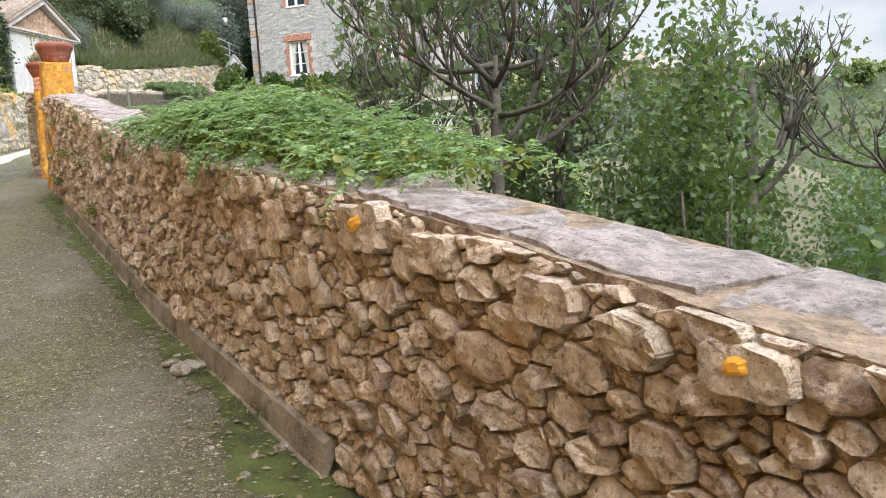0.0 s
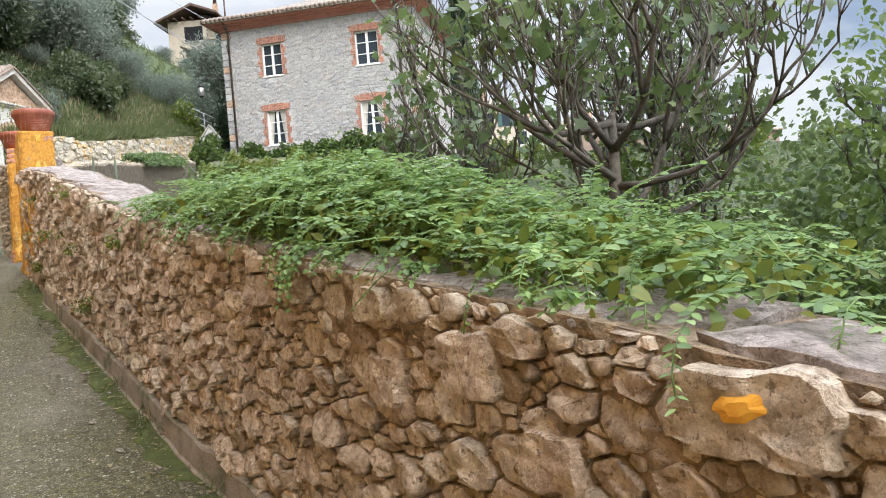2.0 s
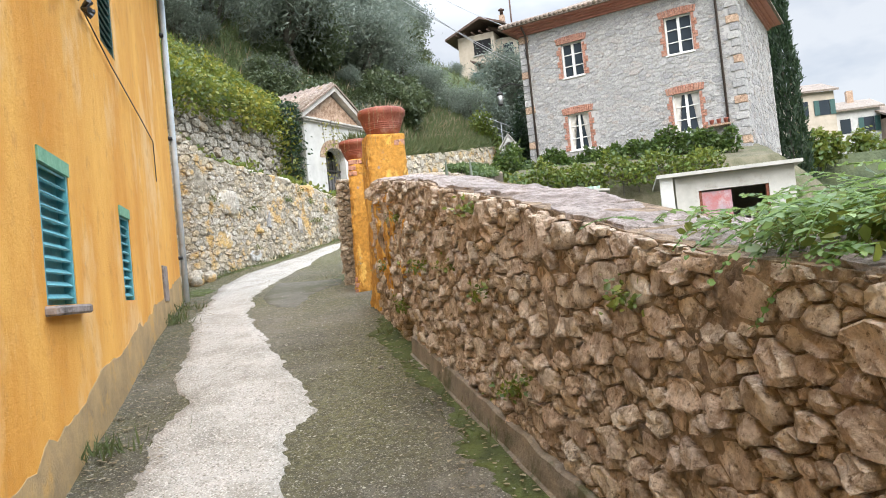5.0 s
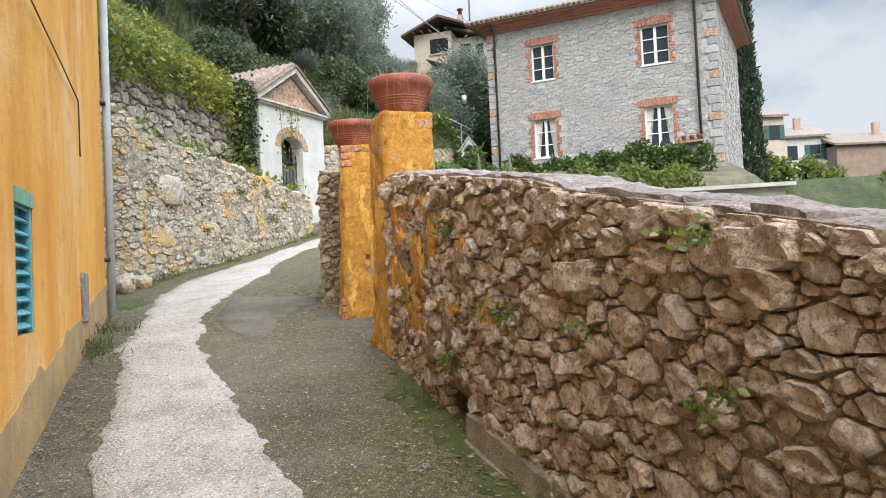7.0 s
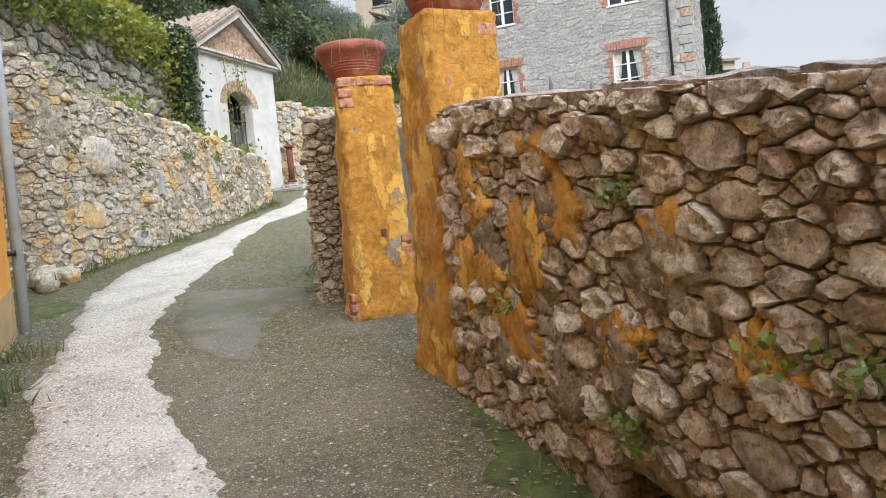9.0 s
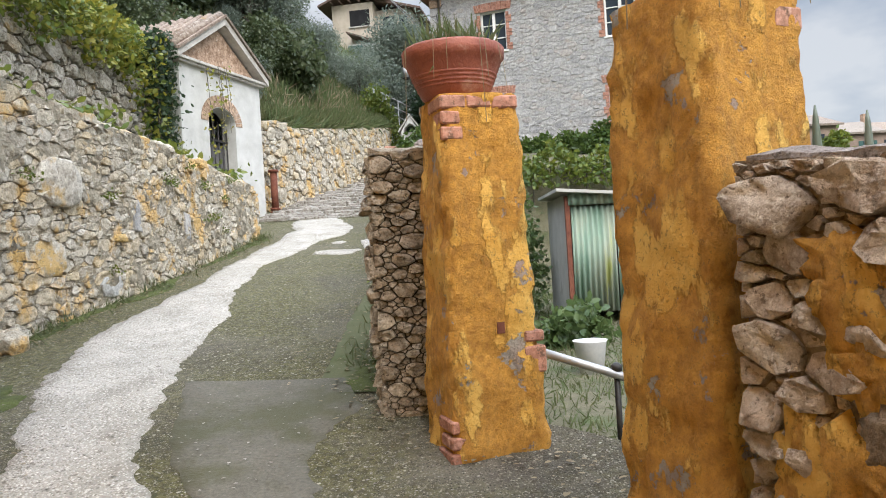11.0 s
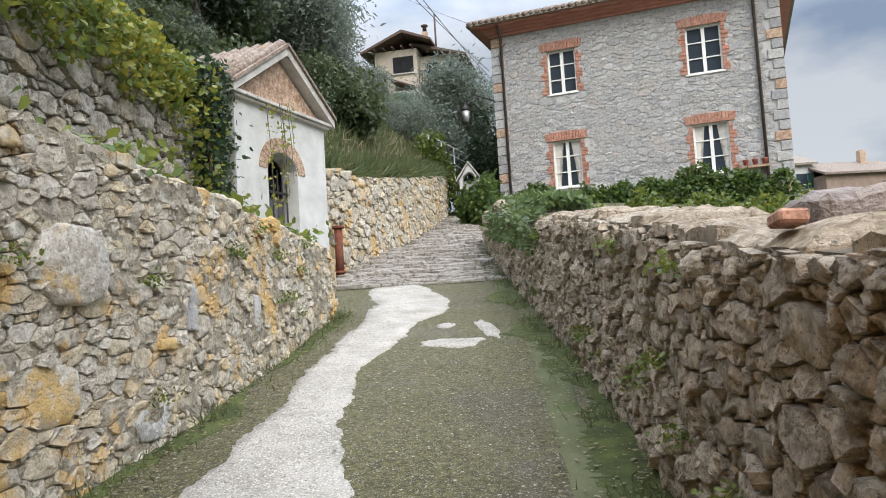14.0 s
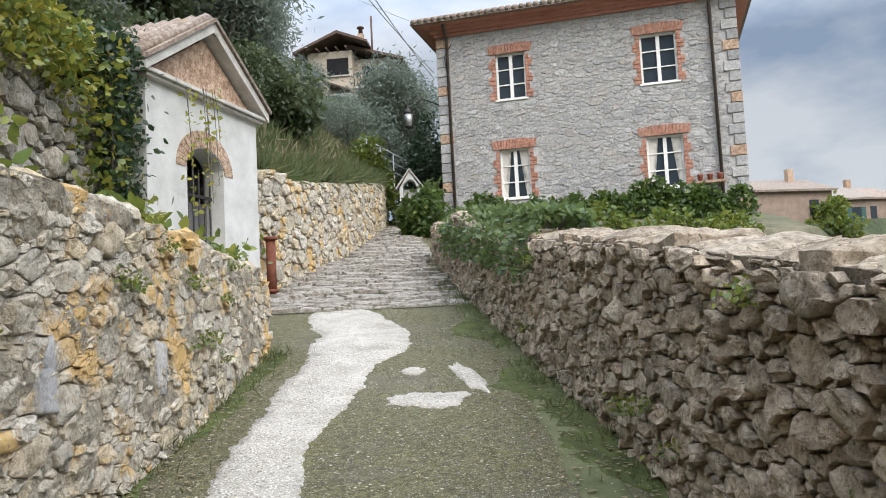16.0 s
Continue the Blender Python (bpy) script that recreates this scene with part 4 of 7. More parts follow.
def plinth():
    """Cement footing along the garden wall, ragged on top, broken off beside the drain hole."""
    length, at, side = along(WALL_A)
    us = np.arange(7.6, length, 0.06)
    us = [u for u in us if at(u)[1] < 10.48]
    verts, faces = [], []
    prof = ((0.11, -0.1), (0.085, 0.02), (0.07, 0.08), (0.058, 0.94), (0.045, 1.0), (-0.02, 1.03))
    for u in us:
        p, s = at(u), side(u)
        high = 0.15 + 0.03 * noise.noise((u * 1.1, 4, 0)) + 0.02 * noise.noise((u * 5, 4, 2))
        for d, f in prof:
            w = d + 0.012 * noise.noise((u * 4, f * 2, 6))
            verts.append((*(p + s * w), lane_z(p[1]) + (f * high if f > 0 else f)))
    k = len(prof)
    for i in range(len(us) - 1):
        for j in range(k - 1):
            faces.append((i * k + j, i * k + j + 1, (i + 1) * k + j + 1, (i + 1) * k + j))
    faces += [tuple(range(k)), tuple(range((len(us) - 1) * k, len(us) * k))[::-1]]
    link_mesh("plinth", verts, faces, M_PLINTH, wall_a, "damp grey-brown cement footing")


plinth()
wall_r = wall_body("wall_lane", WALL_R, lane_z, top_r, 0.5, M_MORTAR_R, "grey-brown dry rubble wall along the lane", seed=2, front=-0.012, rough=0.025, step=0.12)
rubble_face(wall_r, WALL_R, lane_z, top_r, 0.2, 0.115, M_STONE_R, 21, 0.05, near=lambda p: 15.6 < p[1] < 17.4, gap=0.013)
coping(wall_r, WALL_R, top_r, 0.5, M_STONE_R, 22, piece=(0.14, 0.42), over=0.0, high=0.06, lump=0.022)
END_R = [(-3.99, 14.06), (-4.5, 14.116)]
rubble_face(wall_r, END_R, lane_z, lambda y: 3.4, 0.115, 0.07, M_STONE_R, 23, 0.034, gap=0.006)
wall_l = wall_body("wall_retaining", WALL_L, lane_z, top_l, 0.5, M_MORTAR_L, "grey and ochre rubble retaining wall", seed=3, front=0.014, rough=0.045, step=0.12)
rubble_face(wall_l, WALL_L, lane_z, top_l, 0.22, 0.125, M_STONE_L, 31, 0.036, near=lambda p: 16.6 < p[1] < 18.4, gap=0.007)
coping(wall_l, WALL_L[:4], top_l, 0.4, M_STONE_L, 32, piece=(0.2, 0.5), over=0.02, high=0.06, lump=0.025)


def set_stone(y, z, outline, lift, seed, mat, label):
    """One marked stone set in the retaining wall's face, its middle at y, z."""
    length, at, side = along(WALL_L)
    u0 = min(np.linspace(0, length, 400), key=lambda u: abs(at(u)[1] - y))

    def place(u, v, d):
        w = at(u0 + u) + side(u0 + u) * (d + 0.012)
        return (float(w[0]), float(w[1]), z + v)

    v, f, sm = stone_on(outline, lift, place, random.Random(seed))
    link_mesh("stone", v, f, mat, wall_l, label, smooth=True)


set_stone(16.88, 3.66, [(-0.27, -0.06), (-0.22, -0.17), (-0.08, -0.22), (0.12, -0.2), (0.24, -0.1), (0.27, 0.03), (0.2, 0.16), (0.04, 0.22), (-0.14, 0.19), (-0.24, 0.08)], 0.06, 41, M_BOULDER, "large boulder with white and yellow lichen")
set_stone(16.75, 3.02, [(-0.2, -0.08), (-0.1, -0.16), (0.1, -0.17), (0.2, -0.07), (0.19, 0.1), (0.06, 0.18), (-0.1, 0.17), (-0.19, 0.08)], 0.05, 42, M_BOULDER, "large boulder with yellow lichen")
set_stone(17.6, 2.74, [(-0.22, 0.02), (-0.18, -0.08), (-0.02, -0.11), (0.14, -0.09), (0.22, 0.02), (0.12, 0.09), (-0.06, 0.11), (-0.18, 0.09)], 0.05, 43, M_STEP_PALE, "pale white stone at the foot of the wall")
set_stone(18.15, 3.42, [(-0.08, -0.17), (0.08, -0.15), (0.09, 0.16), (-0.07, 0.18)], 0.03, 44, M_STONE_H, "upright grey slab stone")
set_stone(19.4, 3.35, [(-0.07, -0.16), (0.08, -0.14), (0.07, 0.17), (-0.08, 0.15)], 0.03, 45, M_STONE_H, "upright grey slab stone")
set_stone(17.9, 3.2, [(-0.2, -0.03), (0.0, -0.045), (0.2, -0.03), (0.21, 0.03), (0.0, 0.04), (-0.2, 0.035)], 0.04, 46, M_BOULDER, "long flat ochre stone")
RET_L = [(-7.6, 22.6), (-6.4, 22.5)]
wall_e = wall_body("wall_return", RET_L, lane_z, lambda y: 3.95, 0.4, M_MORTAR_L, "rubble return of the retaining wall", seed=4)
wall_u = wall_body("wall_upper", WALL_U, lambda y: 4.2, lambda y: 6.15 + 0.1 * math.sin(y), 0.6, M_MORTAR_R, "mossy upper rubble wall under ivy", seed=5)
rubble_face(wall_u, WALL_U, lambda y: 4.2, lambda y: 6.15 + 0.1 * math.sin(y), 0.42, 0.28, M_STONE_U, 51, 0.07, fine=False, near=lambda p: p[1] > 20.5, drop=0.22, gap=0.03, limit=200)
wall_f = wall_body("wall_far", WALL_F, lane_z, top_f, 0.5, M_MORTAR_L, "rubble wall under the grassy bank", seed=6)
rubble_face(wall_f, WALL_F, lane_z, top_f, 0.4, 0.26, M_STONE_L, 61, 0.06, fine=False, near=lambda p: p[1] < 31.5, drop=0.2, gap=0.03)


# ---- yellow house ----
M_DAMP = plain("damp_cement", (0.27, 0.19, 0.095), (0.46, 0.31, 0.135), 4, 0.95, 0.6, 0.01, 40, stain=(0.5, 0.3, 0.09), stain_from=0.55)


def yellow_house():
    g = math.atan2(14.0 - 7.65, -6.7 + 4.37)
    yaw = math.degrees(g) - 90
    m = pose(-6.7, 14.0, 0, 0, 0, yaw)
    ob = base("yellow_house", m, "yellow lime-washed house with turquoise louvred shutters", "house")
    yellow_world = m
    # local: y forward along the front, x outward to the lane; the corner is at the origin
    holes = [(-6.30, 2.08, 0.66, 0.87), (-4.04, 2.09, 0.46, 0.79), (-6.35, 4.1, 0.9, 1.35), (-4.2, 4.2, 0.6, 1.3), (-9.0, 1.0, 1.1, 2.0)]
    ys = sorted({-18.5, 0.0} | {v for h in holes for v in (h[0], h[0] + h[2])})
    zs = sorted({-2.5, 6.4} | {v for h in holes for v in (h[1], h[1] + h[3])})
    bm = bmesh.new()
    for y0, y1 in zip(ys, ys[1:]):
        for z0, z1 in zip(zs, zs[1:]):
            cy, cz = (y0 + y1) / 2, (z0 + z1) / 2
            if any(h[0] < cy < h[0] + h[2] and h[1] < cz < h[1] + h[3] for h in holes):
                continue
            add_box(bm, (-0.35, y0, z0), (0, y1, z1))
    bmesh.ops.remove_doubles(bm, verts=bm.verts, dist=0.001)
    part("front_wall", bm, M_YELLOW, ob)
    box("side_wall", (-7.0, -0.35, 0.5), (-0.352, 0, 6.4), M_YELLOW, ob)
    box("back_wall", (-7.3, -18.5, -2.5), (-7.0, 0, 6.4), M_YELLOW, ob)
    box("roof", (-7.7, -18.9, 6.4), (0.35, 0.3, 6.55), M_TILE, ob)
    # added sheet, coloured near-black as the shade of the rooms
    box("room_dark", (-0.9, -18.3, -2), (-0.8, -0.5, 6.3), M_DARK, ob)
    for k, (y, z, w, h) in enumerate(holes[:4]):
        sh = M_SHUTTER if k < 2 else M_SHUTTER_DARK
        win = box("shutter", (-0.09, y + 0.003, z + 0.003), (-0.06, y + w - 0.003, z + h - 0.003), sh, ob, "faded turquoise louvred shutter" if k < 2 else "dark green shutter")
        for e in (y + 0.003, y + w - 0.045):
            box("stile", (-0.06, e, z + 0.003), (-0.005, e + 0.04, z + h - 0.003), sh, win)
        n = int(h / 0.075)
        for i in range(n):
            zz = z + 0.02 + i * (h - 0.06) / n
            box("louvre", (-0.012, y + 0.045, -0.004), (0.03, y + w - 0.05, 0.008), sh, win, m=Matrix.Translation((-0.035, 0, zz + 0.03)) @ Matrix.Rotation(radians(38), 4, "Y"))
        box("lintel", (-0.09, y + 0.002, z + h - 0.085), (0.012, y + w - 0.002, z + h - 0.003), M_GREEN_LINTEL if k < 2 else M_SHUTTER_DARK, ob, "faded green timber lintel")
    box("sill", (-0.12, -6.36, 2.02), (0.07, -5.56, 2.075), M_COPING, ob, "worn stone window sill", bevel=0.012)
    # open leaf of the upper window
    leafm = Matrix.Translation((0.02, -5.4, 4.12)) @ Matrix.Rotation(radians(-62), 4, "Z")
    box("shutter", (0, -0.02, 0), (0.42, 0.02, 1.3), M_SHUTTER_DARK, ob, "open dark green shutter leaf", bevel=0.006, m=leafm)
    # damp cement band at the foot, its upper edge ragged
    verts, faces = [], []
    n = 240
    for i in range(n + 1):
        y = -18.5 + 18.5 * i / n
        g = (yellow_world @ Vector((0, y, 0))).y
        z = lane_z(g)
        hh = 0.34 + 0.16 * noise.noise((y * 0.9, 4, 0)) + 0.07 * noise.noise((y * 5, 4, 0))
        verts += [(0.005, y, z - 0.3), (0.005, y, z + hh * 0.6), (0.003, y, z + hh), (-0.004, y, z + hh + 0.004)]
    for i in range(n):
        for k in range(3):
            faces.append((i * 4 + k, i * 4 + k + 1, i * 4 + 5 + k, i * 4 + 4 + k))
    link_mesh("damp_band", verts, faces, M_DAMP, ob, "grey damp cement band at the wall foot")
    # doorway
    box("door_frame", (-0.3, -9.14, 0.98), (0.03, -7.86, 3.05), M_WHITE, ob, "white door surround", bevel=0.01)
    # drain pipe at the corner
    tube("drain_pipe", [(0.05, 0.06, 1.9), (0.05, 0.06, 6.38)], 0.04, M_PIPE_BLUE, ob, "pale blue-grey painted drain pipe", 10)
    for z in (2.6, 4.2, 5.6):
        lathe("pipe_clip", [(0.052, z), (0.052, z + 0.04)], M_IRON, ob, sides=12)
    box("meter_box", (-0.01, -1.75, 2.06), (0.02, -1.42, 2.46), M_COPING, ob, "grey meter hatch", bevel=0.005)
    # cable along the front
    tube("cable", [(0.02, -4.9, 4.2), (0.025, -4.0, 4.06), (0.03, -2.6, 3.92), (0.02, -1.72, 3.85), (0.02, -1.7, 3.4)], 0.006, M_BLACK, ob, "sagging black cable", 6)
    tube("cable", [(0.02, -8.0, 4.7), (0.02, -5.0, 4.22)], 0.005, M_BLACK, ob, "black cable", 6)
    bm = bmesh.new()
    for q in range(5):
        a = q * 1.26
        add_tube(bm, [(0.02, -4.9, 4.2), (0.08, -4.9 + 0.08 * math.cos(a), 4.2 + 0.06 * math.sin(a))], [0.014, 0.022], 6)
    part("insulator_bracket", bm, M_BLACK, ob, "old black cable bracket")
    return ob, m


yellow, yellow_m = yellow_house()


def letter_box():
    ob = base("letter_box", yellow_m @ pose(0.001, -7.76, 1.93), "black letter box stuffed with white papers on the yellow wall", "letter box")
    box("body", (0, 0, 0), (0.1, 0.27, 0.27), M_BLACK, ob, bevel=0.008)
    slab("lid", [(0.0, 0.43), (0.12, 0.38), (0.13, 0.36), (0.0, 0.40)], 0.0, 0.28, M_BLACK, ob, "raised black lid")
    rng = random.Random(5)
    for k in range(4):
        mm = Matrix.Translation((0.06 + 0.01 * k, 0.03 + 0.03 * k, 0.2)) @ Matrix.Rotation(rng.uniform(-0.2, 0.25), 4, "X") @ Matrix.Rotation(rng.uniform(0.0, 0.3), 4, "Y")
        box("folded_paper", (0, 0, 0), (0.012, 0.14, 0.17), M_PAPER, ob, m=mm)
    box("leaflet", (0.101, 0.15, -0.02), (0.106, 0.23, 0.26), M_PAPER, ob, "white leaflet hanging out")


letter_box()
bell = base("door_bell", yellow_m @ pose(0.001, -7.72, 2.4), "small grey door bell on the yellow wall", "door bell")
box("plate", (0, 0, 0), (0.025, 0.08, 0.13), M_PIPE, bell, bevel=0.006)
box("button", (0.025, 0.025, 0.05), (0.032, 0.055, 0.09), M_WOOD_WHITE, bell)
plate = base("number_plate", yellow_m @ pose(0.001, -7.75, 2.78), "white enamel house number plate with blue print", "number plate")
box("enamel", (0, 0, 0), (0.008, 0.17, 0.17), M_WOOD_WHITE, plate, bevel=0.003)
box("print", (0.0085, 0.04, 0.05), (0.011, 0.06, 0.13), M_BLUE, plate)
box("print", (0.0085, 0.085, 0.05), (0.011, 0.13, 0.065), M_BLUE, plate)
box("print", (0.0085, 0.085, 0.09), (0.011, 0.13, 0.13), M_BLUE, plate)


# ---- gate pillars and pots ----
def pillar(x, y, yaw, z0, z1, w0, w1, label, seed):
    """A square rendered pillar, its front left corner at x, y; plaster worn in lumps, brick corners bared."""
    m = pose(x, y, 0, 0, 0, yaw)
    ob = base("gate_pillar", m, label, "gate pillar", "gate pillars")
    bm = bmesh.new()
    n, k = 64, 14
    rings = []
    for i in range(n + 1):
        z = z0 - 0.25 + (z1 - z0 + 0.25) * i / n
        f = (z - z0) / (z1 - z0)
        w = w0 + (w1 - w0) * f
        ring = []
        for sx, sy, dx, dy in ((0, 0, 1, 0), (1, 0, 0, 1), (1, 1, -1, 0), (0, 1, 0, -1)):
            for j in range(k):
                px, py = (sx + dx * j / k - 0.5) * w + w1 / 2, (sy + dy * j / k - 0.5) * w + w1 / 2
                nn = Vector((px * 6 + seed, py * 6, z * 5))
                a = 0.014 * noise.noise(nn) + 0.01 * noise.noise(nn * 3) + 0.006 * noise.noise(nn * 7) - (0.008 if noise.noise(nn * 0.9) > 0.18 else 0) + (0.03 * max(0, 0.25 - f) / 0.25 * (noise.noise(nn * 2) + 0.3))
                if j == 0:
                    a -= 0.015 + 0.012 * noise.noise((seed, z * 6, sx + 2 * sy))
                ring.append(bm.verts.new((px + a * (px - w1 / 2) / w * 2, py + a * (py - w1 / 2) / w * 2, z)))
        rings.append(ring)
    for r, s in zip(rings, rings[1:]):
        for j in range(4 * k):
            q = (j + 1) % (4 * k)
            bm.faces.new((r[j], r[q], s[q], s[j]))
    bm.faces.new(rings[-1])
    part("shaft", bm, M_YELLOW_OLD, ob, smooth=True)
    return ob, m


PA, PA_M = pillar(-3.58, 12.05, 23.5, 1.72, 3.56, 0.46, 0.39, "tall ochre-yellow rendered gate pillar, worn and stained", 1.0)
PB, PB_M = pillar(-4.16, 13.49, 13.0, 1.88, 3.57, 0.46, 0.37, "flaking ochre-yellow gate pillar with bared bricks on top", 5.0)


def bared(ob, rows):
    """Bricks showing where render has gone: x, y, z of the low corner, then size."""
    for x, y, z, a, b, c in rows:
        box("brick", (x, y, z), (x + a, y + b, z + c), M_BRICK, ob, "bare red brick", bevel=0.008)


bared(PB, [(-0.004, -0.005, 3.5, 0.12, 0.2, 0.06), (-0.005, -0.006, 3.43, 0.09, 0.12, 0.06), (0.118, -0.004, 3.505, 0.12, 0.1, 0.055), (0.24, -0.006, 3.5, 0.125, 0.22, 0.06), (-0.006, -0.008, 3.36, 0.1, 0.11, 0.06)])
# the hole is not cut: a slightly proud dark block imitates its shade
box("hinge_hole", (0.19, -0.034, 2.49), (0.225, 0.05, 2.54), M_RUST, PB, "dark rust-brown block painted as a hole's shade")
bared(PA, [(0.27, -0.006, 3.43, 0.12, 0.2, 0.07)])


bared(PB, [(0.31, -0.036, 2.3, 0.11, 0.1, 0.12), (0.32, -0.034, 2.44, 0.095, 0.1, 0.05), (-0.06, -0.046, 1.93, 0.1, 0.2, 0.055), (-0.055, -0.046, 2.0, 0.08, 0.16, 0.055), (-0.05, -0.042, 2.07, 0.07, 0.2, 0.055)])


def render_flake(u0, v0, ru, rv, seed, mat=None, proud=0.0, label="flake of old yellow render"):
    """A ragged scab of old yellow render left on the garden wall's face."""
    length, at, side = along(WALL_A)
    n = 64
    verts, faces = [], []
    for r, d in ((0, 0.03), (0.55, 0.031), (0.92, 0.027), (1.0, 0.0)):
        for k in range(n if r else 1):
            q = 2 * math.pi * k / n
            w = r * (1 + 0.55 * noise.noise((math.cos(q) * 1.5 + seed, math.sin(q) * 1.5, seed)) + 0.35 * noise.noise((math.cos(q) * 4 + seed, math.sin(q) * 4, 2)) + 0.12 * noise.noise((math.cos(q) * 11 + seed, math.sin(q) * 11, 7)))
            u, v = u0 + ru * w * math.cos(q), v0 + rv * w * math.sin(q)
            u = min(max(u, 0), length)
            p = at(u) + side(u) * (d + proud + 0.012 * noise.noise((u * 9, v * 9, seed)) + 0.006 * noise.noise((u * 31, v * 31, seed)))
            verts.append((float(p[0]), float(p[1]), lane_z(at(u)[1]) + v))
    faces += [(0, 1 + k, 1 + (k + 1) % n) for k in range(n)]
    for s in (0, 1):
        o = 1 + s * n
        faces += [(o + k, o + n + k, o + n + (k + 1) % n, o + (k + 1) % n) for k in range(n)]
    link_mesh("render_flake", verts, faces, mat or M_YELLOW_OLD, wall_a, label, smooth=True)


A_LEN = along(WALL_A)[0]
for k, (b, v, ru, rv) in enumerate(((0.35, 0.95, 0.12, 0.18), (0.75, 0.78, 0.18, 0.16), (0.62, 0.45, 0.22, 0.13), (1.05, 0.95, 0.13, 0.14), (1.3, 0.6, 0.16, 0.1), (0.36, 1.12, 0.16, 0.07), (0.95, 1.18, 0.2, 0.08), (1.6, 0.95, 0.12, 0.12), (0.2, 0.6, 0.12, 0.2), (1.9, 0.7, 0.1, 0.1))):
    render_flake(A_LEN - b, v, ru, rv, 3.1 * k + 1, None, 0.008)
rng = random.Random(77)
for k in range(11):
    render_flake(A_LEN - rng.uniform(0.28, 1.6), rng.uniform(0.25, 1.08), rng.uniform(0.07, 0.18), rng.uniform(0.06, 0.14), 50 + 2.3 * k, M_MORTAR_A if k % 2 == 0 else None, 0.014)




def set_block(y, z, wide, high, lift, seed, label, mark=None):
    """One large dressed block set in the garden wall's face, its middle at y, z; mark: an orange smear on it."""
    length, at, side = along(WALL_A)
    u0 = min(np.linspace(0, length, 900), key=lambda u: abs(at(u)[1] - y))

    def place(u, v, d):
        w = at(u0 + u) + side(u0 + u) * (d + 0.006)
        return (float(w[0]), float(w[1]), z + v)

    n = 26
    verts, faces = [], []
    levels = ((1.0, -0.05), (0.99, lift * 0.7), (0.93, lift), (0.6, lift), (0.3, lift))
    for sc, dep in levels:
        for k in range(n):
            q = 2 * math.pi * k / n
            e = (abs(math.cos(q)) ** 5 + abs(math.sin(q)) ** 5) ** -0.2 * (1 + 0.22 * noise.noise((math.cos(q) * 1.6 + seed, math.sin(q) * 1.6, seed)) + 0.1 * noise.noise((math.cos(q) * 5 + seed, math.sin(q) * 5, 1)))
            u, v = wide / 2 * e * math.cos(q) * sc, high / 2 * e * math.sin(q) * sc
            verts.append(place(u, v, dep + (0.016 * noise.noise((u * 9 + seed, v * 9, 0)) + 0.007 * noise.noise((u * 30, v * 30, seed)) if dep > 0 else 0)))
    for r in range(len(levels) - 1):
        for k in range(n):
            faces.append((r * n + k, r * n + (k + 1) % n, (r + 1) * n + (k + 1) % n, (r + 1) * n + k))
    faces.append(tuple((len(levels) - 1) * n + k for k in range(n)))
    link_mesh("stone", verts, faces, M_STONE_A, wall_a, label)
    if mark:
        verts, faces = [place(mark[0], mark[1], lift + 0.012)], []
        for r in (0.5, 1.0):
            for k in range(n):
                q = 2 * math.pi * k / n
                w = r * (1 + 0.4 * noise.noise((math.cos(q) * 1.3 + seed, math.sin(q) * 1.3, 3)) + 0.14 * noise.noise((math.cos(q) * 6, math.sin(q) * 6 + seed, 3)))
                verts.append(place(mark[0] + mark[2] * w * math.cos(q), mark[1] + mark[3] * w * math.sin(q) - 0.4 * mark[2] * w * math.cos(q) * 0.5, lift + (0.012 if r < 1 else 0.004)))
        faces += [(0, 1 + k, 1 + (k + 1) % n) for k in range(n)] + [(1 + k, 1 + n + k, 1 + n + (k + 1) % n, 1 + (k + 1) % n) for k in range(n)]
        link_mesh("paint_mark", verts, faces, M_ORANGE, wall_a, "orange smear on a stone")


for k, (y, z, wide, high, mark) in enumerate((
        (2.63, 1.36, 0.34, 0.165, (0.0, 0.015, 0.05, 0.026)), (1.25, 1.13, 0.19, 0.1, (0.0, 0.01, 0.028, 0.018)), (2.24, 1.29, 0.26, 0.11, None), (3.38, 1.38, 0.25, 0.17, None), (3.84, 1.53, 0.18, 0.11, None), (3.78, 1.3, 0.2, 0.15, None),
        (3.1, 1.18, 0.2, 0.14, None), (1.75, 1.2, 0.22, 0.11, None), (7.8, 2.16, 0.2, 0.19, None), (8.45, 2.34, 0.34, 0.13, None), (9.34, 2.28, 0.3, 0.12, None), (9.5, 2.56, 0.24, 0.12, None), (8.9, 2.45, 0.22, 0.12, None))):
    set_block(y, z, wide, high, 0.05, 60.0 + 3.7 * k, "large squared block in the garden wall", mark)


def pot(x, y, z, r, h, label):
    ob = base("flower_pot", pose(x, y, z), label, "flower pot", "pots on the gate pillars")
    lathe("bowl", [(0.6 * r, 0), (0.68 * r, 0.08 * h), (0.84 * r, 0.42 * h), (0.97 * r, 0.72 * h), (1.02 * r, 0.76 * h), (1.03 * r, 0.95 * h), (0.98 * r, h), (0.9 * r, h), (0.86 * r, 0.85 * h)], M_TERRA, ob)
    for k in range(4):
        zz = (0.2 + 0.07 * k) * h
        rr = r * (0.68 + (zz / h - 0.08) * 0.47)
        lathe("ridge", [(rr, zz), (rr + 0.006, zz + 0.006), (rr + 0.004, zz + 0.016)], M_TERRA, ob)
    lathe("soil", [(0.87 * r, 0.8 * h), (0.86 * r, 0.86 * h), (0.3 * r, 0.92 * h), (0.02, 0.93 * h)], M_SOIL, ob)
    return ob


pot_a = pot(-3.46, 12.3, 3.56, 0.245, 0.28, "red terracotta bowl with trailing dry grass on the pillar")
pot_b = pot(-4.07, 13.72, 3.57, 0.235, 0.245, "red terracotta bowl with green grass on the pillar")


